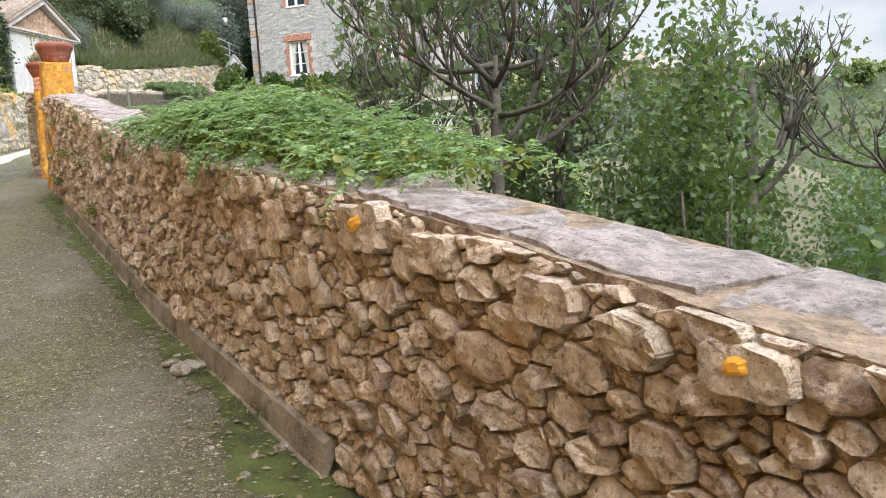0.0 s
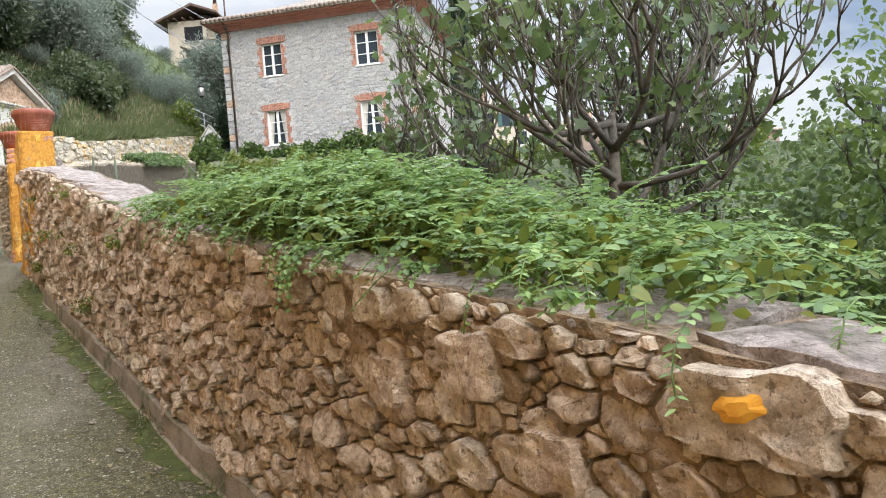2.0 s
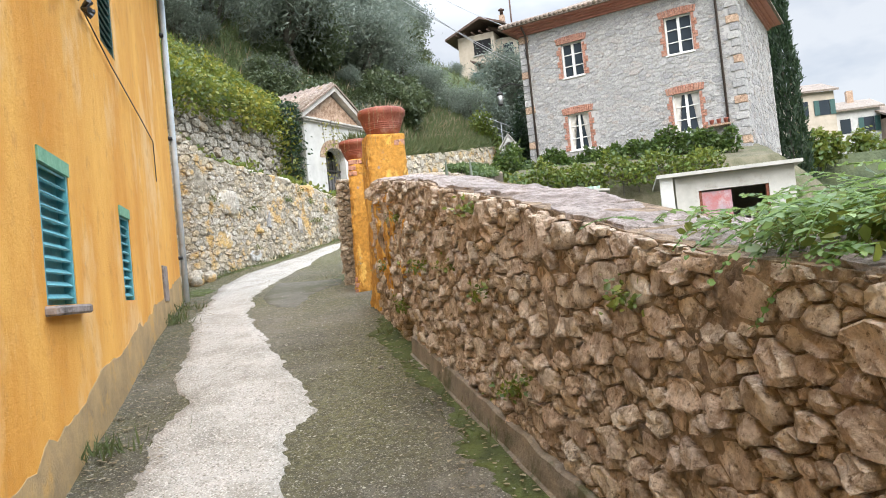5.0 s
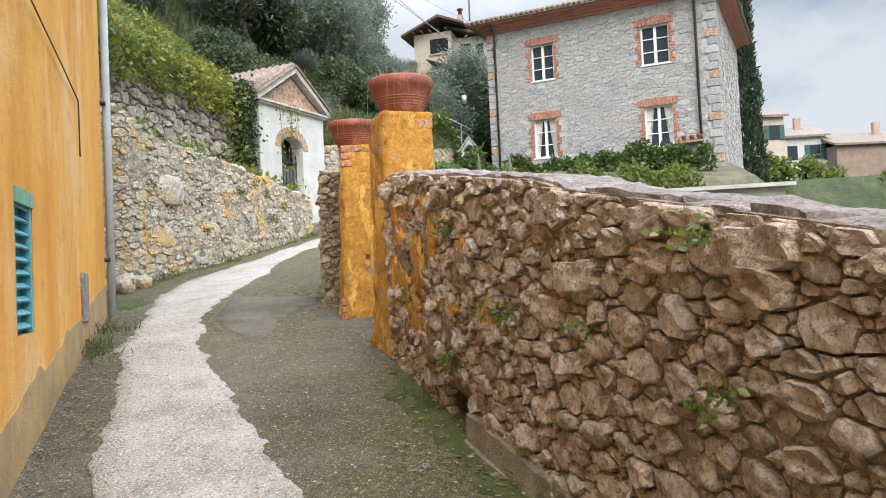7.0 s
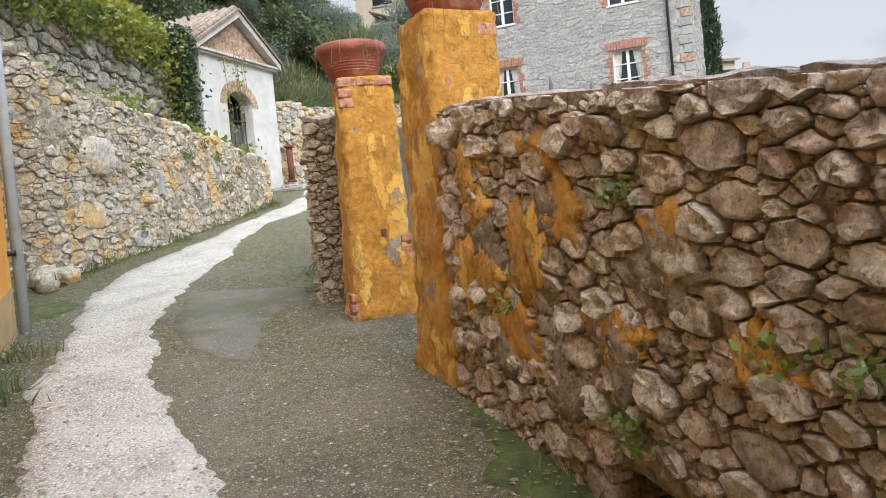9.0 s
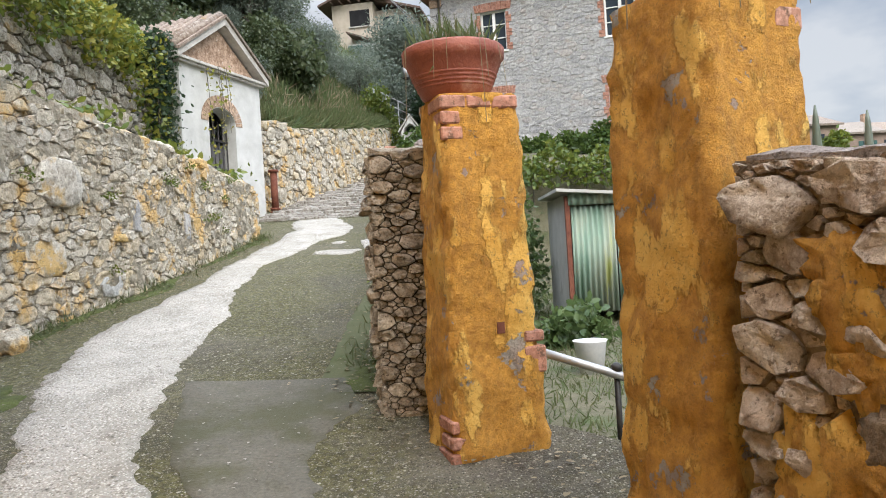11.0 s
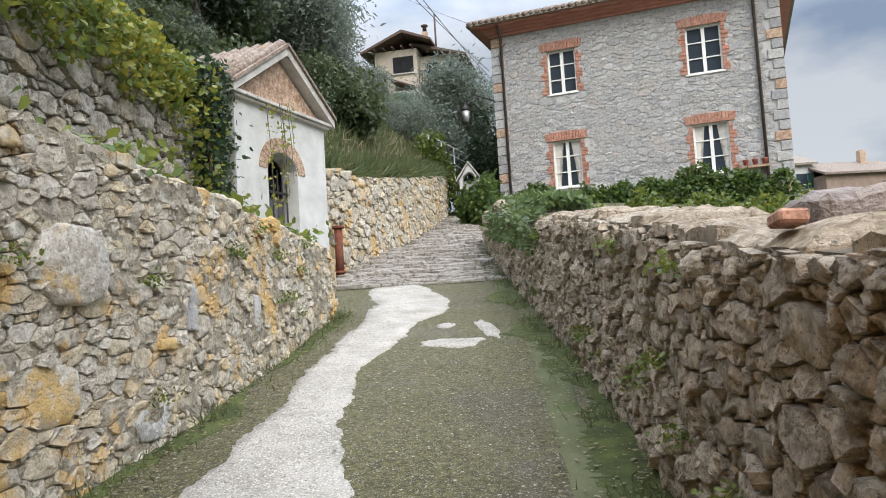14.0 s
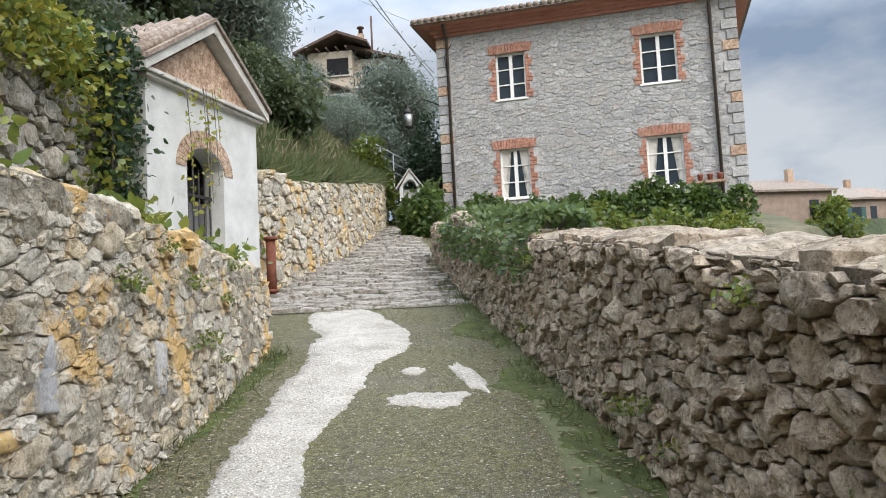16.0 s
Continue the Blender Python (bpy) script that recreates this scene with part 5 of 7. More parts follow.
# ---- roadside chapel ----
def chapel():
    d = Vector((1.06, 2.5)).normalized()
    yaw = math.degrees(math.atan2(d.y, d.x))
    W, H, A = 2.6, 2.75, 0.85
    m = pose(-7.85, 23.95, 3.75, 0, 0, yaw)
    ob = base("chapel", m, "small white roadside chapel with brick pediment and iron gate", "chapel")
    dl, dr, sp = 0.8, 1.66, 1.82
    arc = [((dl + dr) / 2 + 0.44 * math.cos(q), sp + 0.30 * math.sin(q)) for q in np.linspace(math.pi, 0, 13)]
    bm = bmesh.new()
    add_box(bm, (0, 0, -1.2), (dl, 0.3, H))
    add_box(bm, (dr, 0, -1.2), (W, 0.3, H))
    for (xa, za), (xb, zb) in zip(arc, arc[1:]):
        v = [bm.verts.new(c) for c in ((xa, 0, za), (xb, 0, zb), (xb, 0, H), (xa, 0, H), (xa, 0.3, za), (xb, 0.3, zb), (xb, 0.3, H), (xa, 0.3, H))]
        for f in ((0, 1, 2, 3), (7, 6, 5, 4), (4, 5, 1, 0), (3, 2, 6, 7)):
            bm.faces.new([v[i] for i in f])
    bmesh.ops.remove_doubles(bm, verts=bm.verts, dist=0.001)
    part("front_wall", bm, M_WHITE, ob)
    for x0, x1 in ((0, 0.25), (W - 0.25, W)):
        box("side_wall", (x0, 0.302, -1.2), (x1, 2.4, H), M_WHITE, ob)
    box("back_wall", (0.252, 2.15, -1.2), (W - 0.252, 2.4, H), M_WHITE, ob)
    slab("pediment", [(0.06, H + 0.1), (W - 0.06, H + 0.1), (W / 2, H + A + 0.02)], 0.03, 0.3, M_BRICK_ARCH, ob, "bare pale brick pediment")
    box("cornice", (-0.07, -0.08, H), (W + 0.07, 0.3, H + 0.045), M_EDGE, ob, bevel=0.008)
    box("cornice", (-0.1, -0.12, H + 0.045), (W + 0.1, 0.3, H + 0.1), M_EDGE, ob, bevel=0.008)
    for s in (-1, 1):
        x0 = W / 2 + s * (W / 2 + 0.16)
        slab("rake", [(x0, H + 0.04), (W / 2, H + A + 0.1), (W / 2, H + A + 0.24), (x0, H + 0.16)], -0.14, 0.16, M_EDGE, ob)
        rf = slab("roof", [(x0 + s * 0.02, H + 0.165), (W / 2, H + A + 0.245), (W / 2, H + A + 0.3), (x0 + s * 0.02, H + 0.22)], -0.18, 2.5, M_TILE, ob)
        n = 12
        for k in range(n):
            y = -0.12 + 2.55 * k / n
            a, b = Vector((x0 + s * 0.05, y + 0.09, H + 0.22)), Vector((W / 2, y + 0.09, H + A + 0.31))
            tube("roof_tile", [a, b], 0.075, M_TILE, rf, sides=8)
    # brick arch over the door, one piece a brick
    n = 17
    for k in range(n):
        q0, q1 = math.pi * (1 - k / n), math.pi * (1 - (k + 0.88) / n)
        pts = [((dl + dr) / 2 + rx * math.cos(q), sp + rz * math.sin(q)) for rx, rz, q in ((0.45, 0.31, q0), (0.45, 0.31, q1), (0.66, 0.53, q1), (0.66, 0.53, q0))]
        slab("brick", pts, -0.012, 0.05, M_BRICK_ARCH, ob)
    # iron gate
    for k in range(7):
        x = dl + 0.03 + k * (dr - dl - 0.06) / 6
        top = sp + 0.28 * math.sqrt(max(0.0, 1 - ((x - (dl + dr) / 2) / 0.45) ** 2)) - 0.2
        tube("gate_bar", [(x, 0.2, -1.0), (x, 0.2, top)], 0.014, M_IRON, ob, sides=6)
    for z in (0.15, 0.95, 1.5):
        box("gate_rail", (dl, 0.185, z), (dr, 0.215, z + 0.04), M_IRON, ob)
    box("wood_door", (dl + 0.01, 0.27, -1.0), (dr - 0.01, 0.3, 1.45), plain("grey_door_wood", (0.10, 0.095, 0.10), (0.2, 0.19, 0.19), 6, 0.8, 0.3, stain=(0.06, 0.055, 0.055)), ob, "weathered grey door behind the bars")
    box("floor_slab", (0.2, 0.3, -1.2), (W - 0.2, 2.2, -1.0), M_COPING, ob)


chapel()


# ---- stone villa ----
def window(parent, x, z, w, h, curtain, brick=True):
    """A casement: frame, four panes a leaf pair, brick head and jambs, sill. Local x along the front, y into the house."""
    win = box("window", (x, 0.16, z), (x + w, 0.19, z + h), M_GLASS, parent, "white casement window")
    f = 0.06
    for lo, hi in (((x, 0.1, z), (x + f, 0.2, z + h)), ((x + w - f, 0.1, z), (x + w, 0.2, z + h)), ((x + f, 0.1, z), (x + w - f, 0.2, z + f)), ((x + f, 0.1, z + h - f), (x + w - f, 0.2, z + h))):
        box("frame", lo, hi, M_WOOD_WHITE, win)
    box("mullion", (x + w / 2 - 0.055, 0.09, z + f), (x + w / 2 + 0.055, 0.2, z + h - f), M_WOOD_WHITE, win)
    for k in (1, 2):
        zz = z + h * k / 3
        for a, b in ((x + f, x + w / 2 - 0.056), (x + w / 2 + 0.056, x + w - f)):
            box("glazing_bar", (a, 0.12, zz - 0.018), (b, 0.195, zz + 0.018), M_WOOD_WHITE, win)
    box("sill", (x - 0.06, -0.05, z - 0.06), (x + w + 0.06, 0.16, z - 0.002), M_WOOD_WHITE, win, bevel=0.006)
    if curtain:
        for s in (0, 1):
            e0 = x + f if s == 0 else x + w - f
            di = 1 if s == 0 else -1
            slab("curtain", [(e0, z + f), (e0 + di * 0.12, z + f), (e0 + di * 0.1, z + 0.5 * h), (e0 + di * 0.3, z + h - f), (e0, z + h - f)], 0.148, 0.157, M_CURTAIN, win)
    # brick head, a flat arch of upright bricks, and toothed jambs
    n = 15
    for k in range(n):
        c = (k + 0.5) / n * 2 - 1
        cx = x + w / 2 + c * (w / 2 + 0.2)
        lean = c * 0.06
        zt = z + h + 0.27 + 0.05 * (1 - c * c)
        hw = (w / 2 + 0.2) / n * 0.9
        slab("brick", [(cx - hw, z + h + 0.005), (cx + hw, z + h + 0.005), (cx + hw + lean, zt), (cx - hw + lean, zt)], -0.05, 0.1, M_BRICK, win)
    for s in (0, 1):
        for k in range(int(h / 0.13)):
            wd = 0.22 if (k % 4) < 2 else 0.12
            a, b = (x - wd, x - 0.003) if s == 0 else (x + w + 0.003, x + w + wd)
            box("brick", (a, -0.04, z + 0.005 + k * 0.13), (b, 0.1, z + 0.005 + k * 0.13 + 0.115), M_BRICK, win)


VX, VY, VYAW, VW, VD = -2.1, 40.0, math.degrees(math.atan2(-0.394, 0.919)), 9.4, 9.0
V_BASE, V_EAVE = 5.8, 13.0


def villa():
    m = pose(VX, VY, 0, 0, 0, VYAW)
    ob = base("stone_villa", m, "two-storey pale stone villa with red brick window heads", "house")
    wins = [(1.94, 10.33, 0.98, 1.53, False), (6.55, 10.28, 1.1, 1.57, False), (1.92, 7.06, 0.98, 1.62, True), (6.55, 7.0, 1.1, 1.62, True)]
    xs = sorted({0.0, VW} | {v for q in wins for v in (q[0], q[0] + q[2])})
    zs = sorted({V_BASE - 2, V_EAVE} | {v for q in wins for v in (q[1], q[1] + q[3])})
    bm = bmesh.new()
    for x0, x1 in zip(xs, xs[1:]):
        for z0, z1 in zip(zs, zs[1:]):
            cx, cz = (x0 + x1) / 2, (z0 + z1) / 2
            if not any(q[0] < cx < q[0] + q[2] and q[1] < cz < q[1] + q[3] for q in wins):
                add_box(bm, (x0, 0, z0), (x1, 0.4, z1))
    bmesh.ops.remove_doubles(bm, verts=bm.verts, dist=0.001)
    fw = part("front_wall", bm, M_MORTAR_H, ob)
    box("side_wall", (VW - 0.4, 0.402, V_BASE - 2), (VW, VD, V_EAVE), M_MORTAR_H, ob)
    box("side_wall", (0, 0.402, V_BASE - 2), (0.4, VD, V_EAVE), M_MORTAR_H, ob)
    box("back_wall", (0.402, VD - 0.4, V_BASE - 2), (VW - 0.402, VD, V_EAVE), M_MORTAR_H, ob)
    # added near-black sheet, painted as the unlit rooms behind the windows
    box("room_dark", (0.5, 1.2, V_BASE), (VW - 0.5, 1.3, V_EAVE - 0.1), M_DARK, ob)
    for q in wins:
        window(ob, *q)

    def skip(u, v):
        x, z = VW - u, V_BASE + v
        return any(q[0] - 0.2 < x < q[0] + q[2] + 0.2 and q[1] - 0.1 < z < q[1] + q[3] + 0.33 for q in wins) or x < 0.3 or x > VW - 0.45

    rng = random.Random(71)
    cells = rubble_cells(VW, lambda u: V_EAVE - 0.35 - V_BASE, 0.36, 0.21, rng, 0.22, 0.02, skip, 0.4)
    rv, rf, made = [], [], 0
    for c in cells:
        v, f, sm = stone_on(c, 0.022, lambda u, w, d: (VW - u, -d, V_BASE + w), rng, False)
        if made < 280 and 1.0 < v[-1][2] - V_BASE < 3.6:
            link_mesh("stone", v, f, M_STONE_H, fw)
            made += 1
        else:
            o = len(rv)
            rv += v
            rf += [tuple(i + o for i in q) for q in f]
    link_mesh("rubble", rv, rf, M_STONE_H, fw)["kind"] = "stuff"
    rng = random.Random(72)
    # side wall stones
    cells = rubble_cells(VD - 0.5, lambda u: V_EAVE - 0.35 - V_BASE, 0.5, 0.3, rng, 0.2, 0.03, None, 0.4)
    rv, rf = [], []
    for c in cells:
        v, f, sm = stone_on(c, 0.03, lambda u, w, d: (VW + d, 0.4 + u, V_BASE + w), rng, False)
        o = len(rv)
        rv += v
        rf += [tuple(i + o for i in q) for q in f]
    link_mesh("rubble", rv, rf, M_STONE_H, ob)["kind"] = "stuff"
    # quoins
    for side in (0, 1):
        for k in range(21):
            z = V_BASE + 0.02 + k * 0.325
            w = (0.42, 0.28)[k % 2]
            a, b = (-0.05, w) if side == 0 else (VW - w, VW + 0.05)
            mat = M_BRICK_ARCH if (k * 7 + side * 3) % 5 == 0 else M_STONE_H
            box("quoin", (a, -0.06, z), (b, (0.28, 0.42)[k % 2], z + 0.3), mat, fw, bevel=0.012)
    # cornice and hipped roof
    for j, (o, z0, z1) in enumerate(((0.1, 12.68, 12.78), (0.2, 12.78, 12.88), (0.36, 12.88, 12.96), (0.6, 12.96, 13.06))):
        box("cornice", (-o, -o, z0), (VW + o, VD + o, z1 + 0.001), M_ROSE, ob, "rose painted stepped cornice" if j == 0 else "")
    o, z, rz = 0.72, 13.065, 15.2
    v = [(-o, -o, z), (VW + o, -o, z), (VW + o, VD + o, z), (-o, VD + o, z), (VW * 0.42, VD / 2, rz), (VW * 0.58, VD / 2, rz)]
    roof = link_mesh("roof", [*v, *[(x, y, q - 0.06) for x, y, q in v[:4]]], [(0, 1, 5, 4), (1, 2, 5), (2, 3, 4, 5), (3, 0, 4), (6, 7, 1, 0), (7, 8, 2, 1), (8, 9, 3, 2), (9, 6, 0, 3), (9, 8, 7, 6)], M_TILE, ob)
    for k in range(48):
        x = -o + 0.1 + k * (VW + 2 * o - 0.2) / 47
        tube("tile", [(x, -o - 0.03, z + 0.02), (x, -o + 0.5, z + 0.25)], 0.08, M_TILE, roof, sides=6)
    for x in (0.35, VW - 0.72):
        tube("drain_pipe", [(x, -0.55, 12.98), (x, -0.12, 12.6), (x, -0.11, V_BASE)], 0.05, M_PIPE_DARK, ob, "dark rain pipe", 8)
    tube("cable", [(0.5, -0.1, 12.4), (0.25, -0.15, 12.0), (0.35, -0.13, 11.3)], 0.015, M_BLACK, ob, "loose black cable")
    # bracket shelf with flowers by the lower window
    box("flower_shelf", (7.9, -0.35, 6.98), (8.75, -0.01, 7.05), M_BRICK_ARCH, ob, "wooden shelf with clay pots")
    for k in range(3):
        lathe("clay_pot", [(0.06, 0), (0.09, 0.17), (0.1, 0.2), (0.08, 0.19)], M_TERRA, ob, sides=10).matrix_basis = pose(8.05 + 0.28 * k, -0.2, 7.055)


villa()


# ---- plants ----
def scatter(n, fn, seed):
    r = random.Random(seed)
    return [fn(r) for _ in range(n)]


def plant(name, label, category, at, group="", kind=""):
    return base(name, pose(*at), label, category, group, kind)


def limbs(bm, p, d, length, r, depth, rng, tips, droop=0.0, spread=0.55, keep=None):
    """Forked tapering branches; the ends are gathered in tips."""
    n = 4
    pts, q = [Vector(p)], Vector(p)
    dd = Vector(d).normalized()
    for _ in range(n):
        dd = (dd + Vector((rng.uniform(-1, 1), rng.uniform(-1, 1), rng.uniform(-0.6, 1) - droop)) * 0.22).normalized()
        if keep and not keep(q + dd * length / n):
            dd = Vector((abs(dd.x), dd.y * 0.3 + 0.3, dd.z + 0.3)).normalized()
        q = q + dd * length / n
        pts.append(q.copy())
    add_tube(bm, pts, [r * (1 - 0.45 * i / n) for i in range(n + 1)], 6 if r > 0.02 else 4)
    tips.extend(pts[2:])
    if depth <= 0:
        return
    for k in range(rng.choice((2, 3, 3))):
        at = pts[rng.choice((2, 3, 4, 4))]
        nd = (dd + Vector((rng.uniform(-1, 1), rng.uniform(-1, 1), rng.uniform(-0.5, 0.9))) * spread * 1.5).normalized()
        limbs(bm, at, nd, length * rng.uniform(0.6, 0.85), r * 0.62, depth - 1, rng, tips, droop, spread, keep)


def tree(name, at, height, r, seed, mat, n, size, label, shape=OVAL, depth=4, fill=0.35, spread=0.55, stems=1, group="", up=0.4, trunk=0.3):
    """A branched tree: trunk and limbs in one mesh, leaves about the twigs in another."""
    rng = random.Random(seed)
    ob = plant(name, label, "tree", at, group)
    bm = bmesh.new()
    tips = []
    for k in range(stems):
        d = (rng.uniform(-0.5, 0.5) * (stems > 1), rng.uniform(-0.5, 0.5) * (stems > 1), 1)
        limbs(bm, (0.1 * k, 0, -0.1), d, height * trunk, r, depth, rng, tips, 0, spread)
    part("trunk", bm, M_BARK, ob, smooth=True)
    tips = [t for t in tips if t.z > height * 0.25]
    pts = [rng.choice(tips) + Vector((rng.gauss(0, fill), rng.gauss(0, fill), rng.gauss(0, fill * 0.8))) for _ in range(n)]
    leaves("crown", [tuple(p) for p in pts], [size * rng.uniform(0.6, 1.25) for _ in range(n)], shape, mat, ob, seed, up)
    return ob


def bush(name, at, rad, seed, mat, n, size, label, shape=OVAL, category="shrub", group="", clumps=9, up=0.35, parent=None):
    """A bush of uneven clumps of leaves with some stems."""
    rng = random.Random(seed)
    ob = plant(name, label, category, at, group)
    cs = []
    for _ in range(clumps):
        q, e = rng.uniform(0, 6.283), rng.uniform(0, 1)
        cs.append((Vector((rad[0] * 0.65 * math.cos(q) * rng.random() ** 0.5, rad[1] * 0.65 * math.sin(q) * rng.random() ** 0.5, rad[2] * (0.15 + 0.75 * e))), rng.uniform(0.25, 0.5)))
    pts, dark = [], []
    for _ in range(n):
        c, s = rng.choice(cs)
        g = Vector((rng.gauss(0, 1), rng.gauss(0, 1), rng.gauss(0, 1)))
        g = g.normalized() * rng.uniform(0.55, 1.08) * s
        p = c + Vector((g.x * rad[0], g.y * rad[1], g.z * rad[2] * 0.8))
        pts.append((p.x, p.y, max(0.0, p.z)))
    bm = bmesh.new()
    for c, s in cs:
        add_tube(bm, [(0, 0, -0.3), c * 0.5 + Vector((0, 0, -0.05)), c], [min(0.035, 0.03 * rad[2]), min(0.022, 0.02 * rad[2]), 0.008], 5)
    part("stem", bm, M_BARK, ob, smooth=True)
    leaves("foliage", pts, [size * rng.uniform(0.6, 1.3) for _ in range(n)], shape, mat, ob, seed, up)
    return ob


def wall_point(poly, y):
    p = np.array(poly)
    if p[0, 1] > p[-1, 1]:
        p = p[::-1]
    return float(np.interp(y, p[:, 1], p[:, 0]))


def bramble():
    """Creeper lying on the garden wall's top: arching shoots with paired leaflets, some hanging over the face."""
    rng = random.Random(81)
    o = Vector((0.3, 4.6, 1.7))
    ob = plant("creeper", "fresh green bramble and creeper spilling over the garden wall", "creeper", tuple(o))
    bm = bmesh.new()
    spots, aim, face, sizes, under = [], [], [], [], []

    def crest(y):
        return (0.34 * math.sin(math.pi * min(1, max(0, (y - 2.4) / 4.7))) + 0.04) * (0.8 + 0.5 * noise.noise((y * 1.6, 3.3, 0)))

    def shoot(p, d, length, leaf, droop):
        """A trailing shoot from p along d, with leaflets in pairs."""
        n = max(4, int(length / (leaf * 0.62)))
        pts, q, dd = [p.copy()], p.copy(), d.normalized()
        for i in range(n):
            dd = (dd + Vector((rng.gauss(0, 0.07), rng.gauss(0, 0.07), rng.gauss(0, 0.05) - droop))).normalized()
            q = q + dd * length / n
            pts.append(q.copy())
            side = dd.cross(Vector((0, 0, 1))).normalized()
            for s in (-1, 1):
                if rng.random() < 0.1:
                    continue
                spots.append(tuple(q - o))
                aim.append(tuple(side * s + dd * rng.uniform(0.2, 0.8) + Vector((0, 0, rng.uniform(-0.35, 0.15)))))
                face.append((rng.gauss(0, 0.35), rng.gauss(0, 0.35), 1))
                sizes.append(leaf * rng.uniform(0.7, 1.25) * (1 - 0.45 * i / n))
        add_tube(bm, [v - o for v in pts[::2]], 0.0022, 3)

    for k in range(1350):
        y = rng.triangular(2.5, 7.1, 4.9)
        d = rng.triangular(-0.03, 1.35, 0.3)
        z = top_a(y) + 0.03 + crest(y) * max(0.1, 1 - abs(d - 0.5) / 1.3) * rng.uniform(0.35, 1.0)
        p = Vector((wall_point(WALL_A, y) + d * 0.927, y + d * 0.375, z))
        q = rng.uniform(0, 6.283)
        shoot(p, Vector((math.cos(q) - 0.45, math.sin(q) - 0.25, rng.uniform(0.0, 0.5))), rng.uniform(0.16, 0.42), rng.choice((0.024, 0.03, 0.036, 0.045)), rng.uniform(0.02, 0.12))
    for y, ln in ((3.0, 0.12), (3.5, 0.14), (3.9, 0.2), (4.15, 0.42), (4.3, 0.3), (4.8, 0.16), (5.3, 0.2), (5.6, 0.26), (6.1, 0.14)):
        for k in range(7):
            yy = y + rng.gauss(0, 0.07)
            p = Vector((wall_point(WALL_A, yy) - 0.02, yy, top_a(yy) + 0.07))
            shoot(p, Vector((-0.9, rng.uniform(-0.5, 0.3), 0.1)), ln * rng.uniform(0.35, 0.75), rng.choice((0.03, 0.04)), 0.24)
    for _ in range(7000):
        y, d = rng.triangular(2.6, 7.0, 4.9), rng.triangular(-0.03, 1.3, 0.3)
        z = top_a(y) + 0.02 + crest(y) * max(0.05, 1 - abs(d - 0.5) / 1.3) * rng.random() * 0.75
        under.append((wall_point(WALL_A, y) + d * 0.927 - o.x, y + d * 0.375 - o.y, z - o.z))
    leaves("foliage", spots, sizes, OVAL, M_LEAF_BRAMBLE, ob, 82, aims=(aim, face))
    leaves("under_foliage", under, [rng.uniform(0.03, 0.07) for _ in under], OVAL, M_LEAF_IVY, ob, 83, 0.4)
    part("stem", bm, M_LEAF_BRAMBLE, ob, "pale green trailing stems", smooth=True)["kind"] = "stuff"


bramble()


def fig_tree(at, fork, limb, seed, n, size, label, count=14):
    """A half-bare fig: a short trunk and many grey limbs radiating from its fork, curving up at the ends."""
    rng = random.Random(seed)
    ob = plant("fig_tree", label, "tree", at, "fig trees")
    bm = bmesh.new()
    tips = []
    o = Vector(at)

    def keep(p):
        w = p + o
        return 0.927 * (w.x - 0.156) + 0.375 * (w.y - 2.73) > 0.8

    add_tube(bm, [(0, 0, -0.3), (0.06, 0.03, fork * 0.4), (-0.03, 0.02, fork * 0.75), (0, 0, fork), (0.02, 0, fork + 0.5)], [0.075, 0.062, 0.055, 0.045, 0.02], 8)
    for k in range(count):
        q, e = 2.4 * k + rng.uniform(-0.4, 0.4), rng.uniform(-0.3, 1.0)
        limbs(bm, (0, 0, fork + rng.uniform(-0.7, 0.45)), (math.cos(q), math.sin(q), e), limb * rng.uniform(0.75, 1.2), 0.026, 4, rng, tips, -0.5, 0.62, keep)
    part("trunk", bm, M_BARK, ob, smooth=True)
    pts = [rng.choice(tips) + Vector((rng.gauss(0, 0.06), rng.gauss(0, 0.06), rng.gauss(0, 0.05))) for _ in range(n)]
    leaves("crown", [tuple(p) for p in pts], [size * rng.uniform(0.5, 1.3) for _ in pts], FIG, M_LEAF_FIG, ob, seed, 0.45)


fig_tree((1.45, 5.8, -2.4), 4.3, 0.68, 101, 1300, 0.085, "half-bare fig tree with dark grey radiating branches")
fig_tree((0.95, 7.9, -1.5), 3.5, 0.55, 104, 800, 0.085, "half-bare fig tree with dark grey radiating branches")
fig_tree((2.6, 7.4, -2.2), 4.6, 0.6, 107, 1000, 0.085, "half-bare fig tree with dark grey radiating branches")
for k, (x, y, a, h, n) in enumerate(((2.5, 4.65, 0.65, 4.1, 16000), (3.1, 5.9, 1.0, 4.1, 15000), (4.3, 5.0, 0.9, 3.2, 12000), (3.6, 3.4, 0.6, 2.8, 8000), (5.6, 6.4, 1.3, 3.4, 12000))):
    bush("leafy_tree", (x, y, -2.2), (a, a, h), 111 + k, (M_LEAF, M_LEAF_FIG)[k % 2], n, 0.055, "dense green leafy tree behind the wall", category="tree", group="leafy trees", clumps=30)
for k, (x, y, h) in enumerate(((3.0, 4.9, 4.9), (3.9, 4.4, 4.3), (2.2, 6.6, 5.2))):
    fig_tree((x, y, -2.4), h - 0.9, 0.4, 121 + k, 350, 0.06, "thin half-bare sapling behind the wall", 6)
tree("olive_tree", (4.6, 12.0, -1.4), 4.6, 0.12, 115, M_LEAF_OLIVE, 8000, 0.11, "grey-green olive tree in the lower garden", SLIM, 4, 0.4)
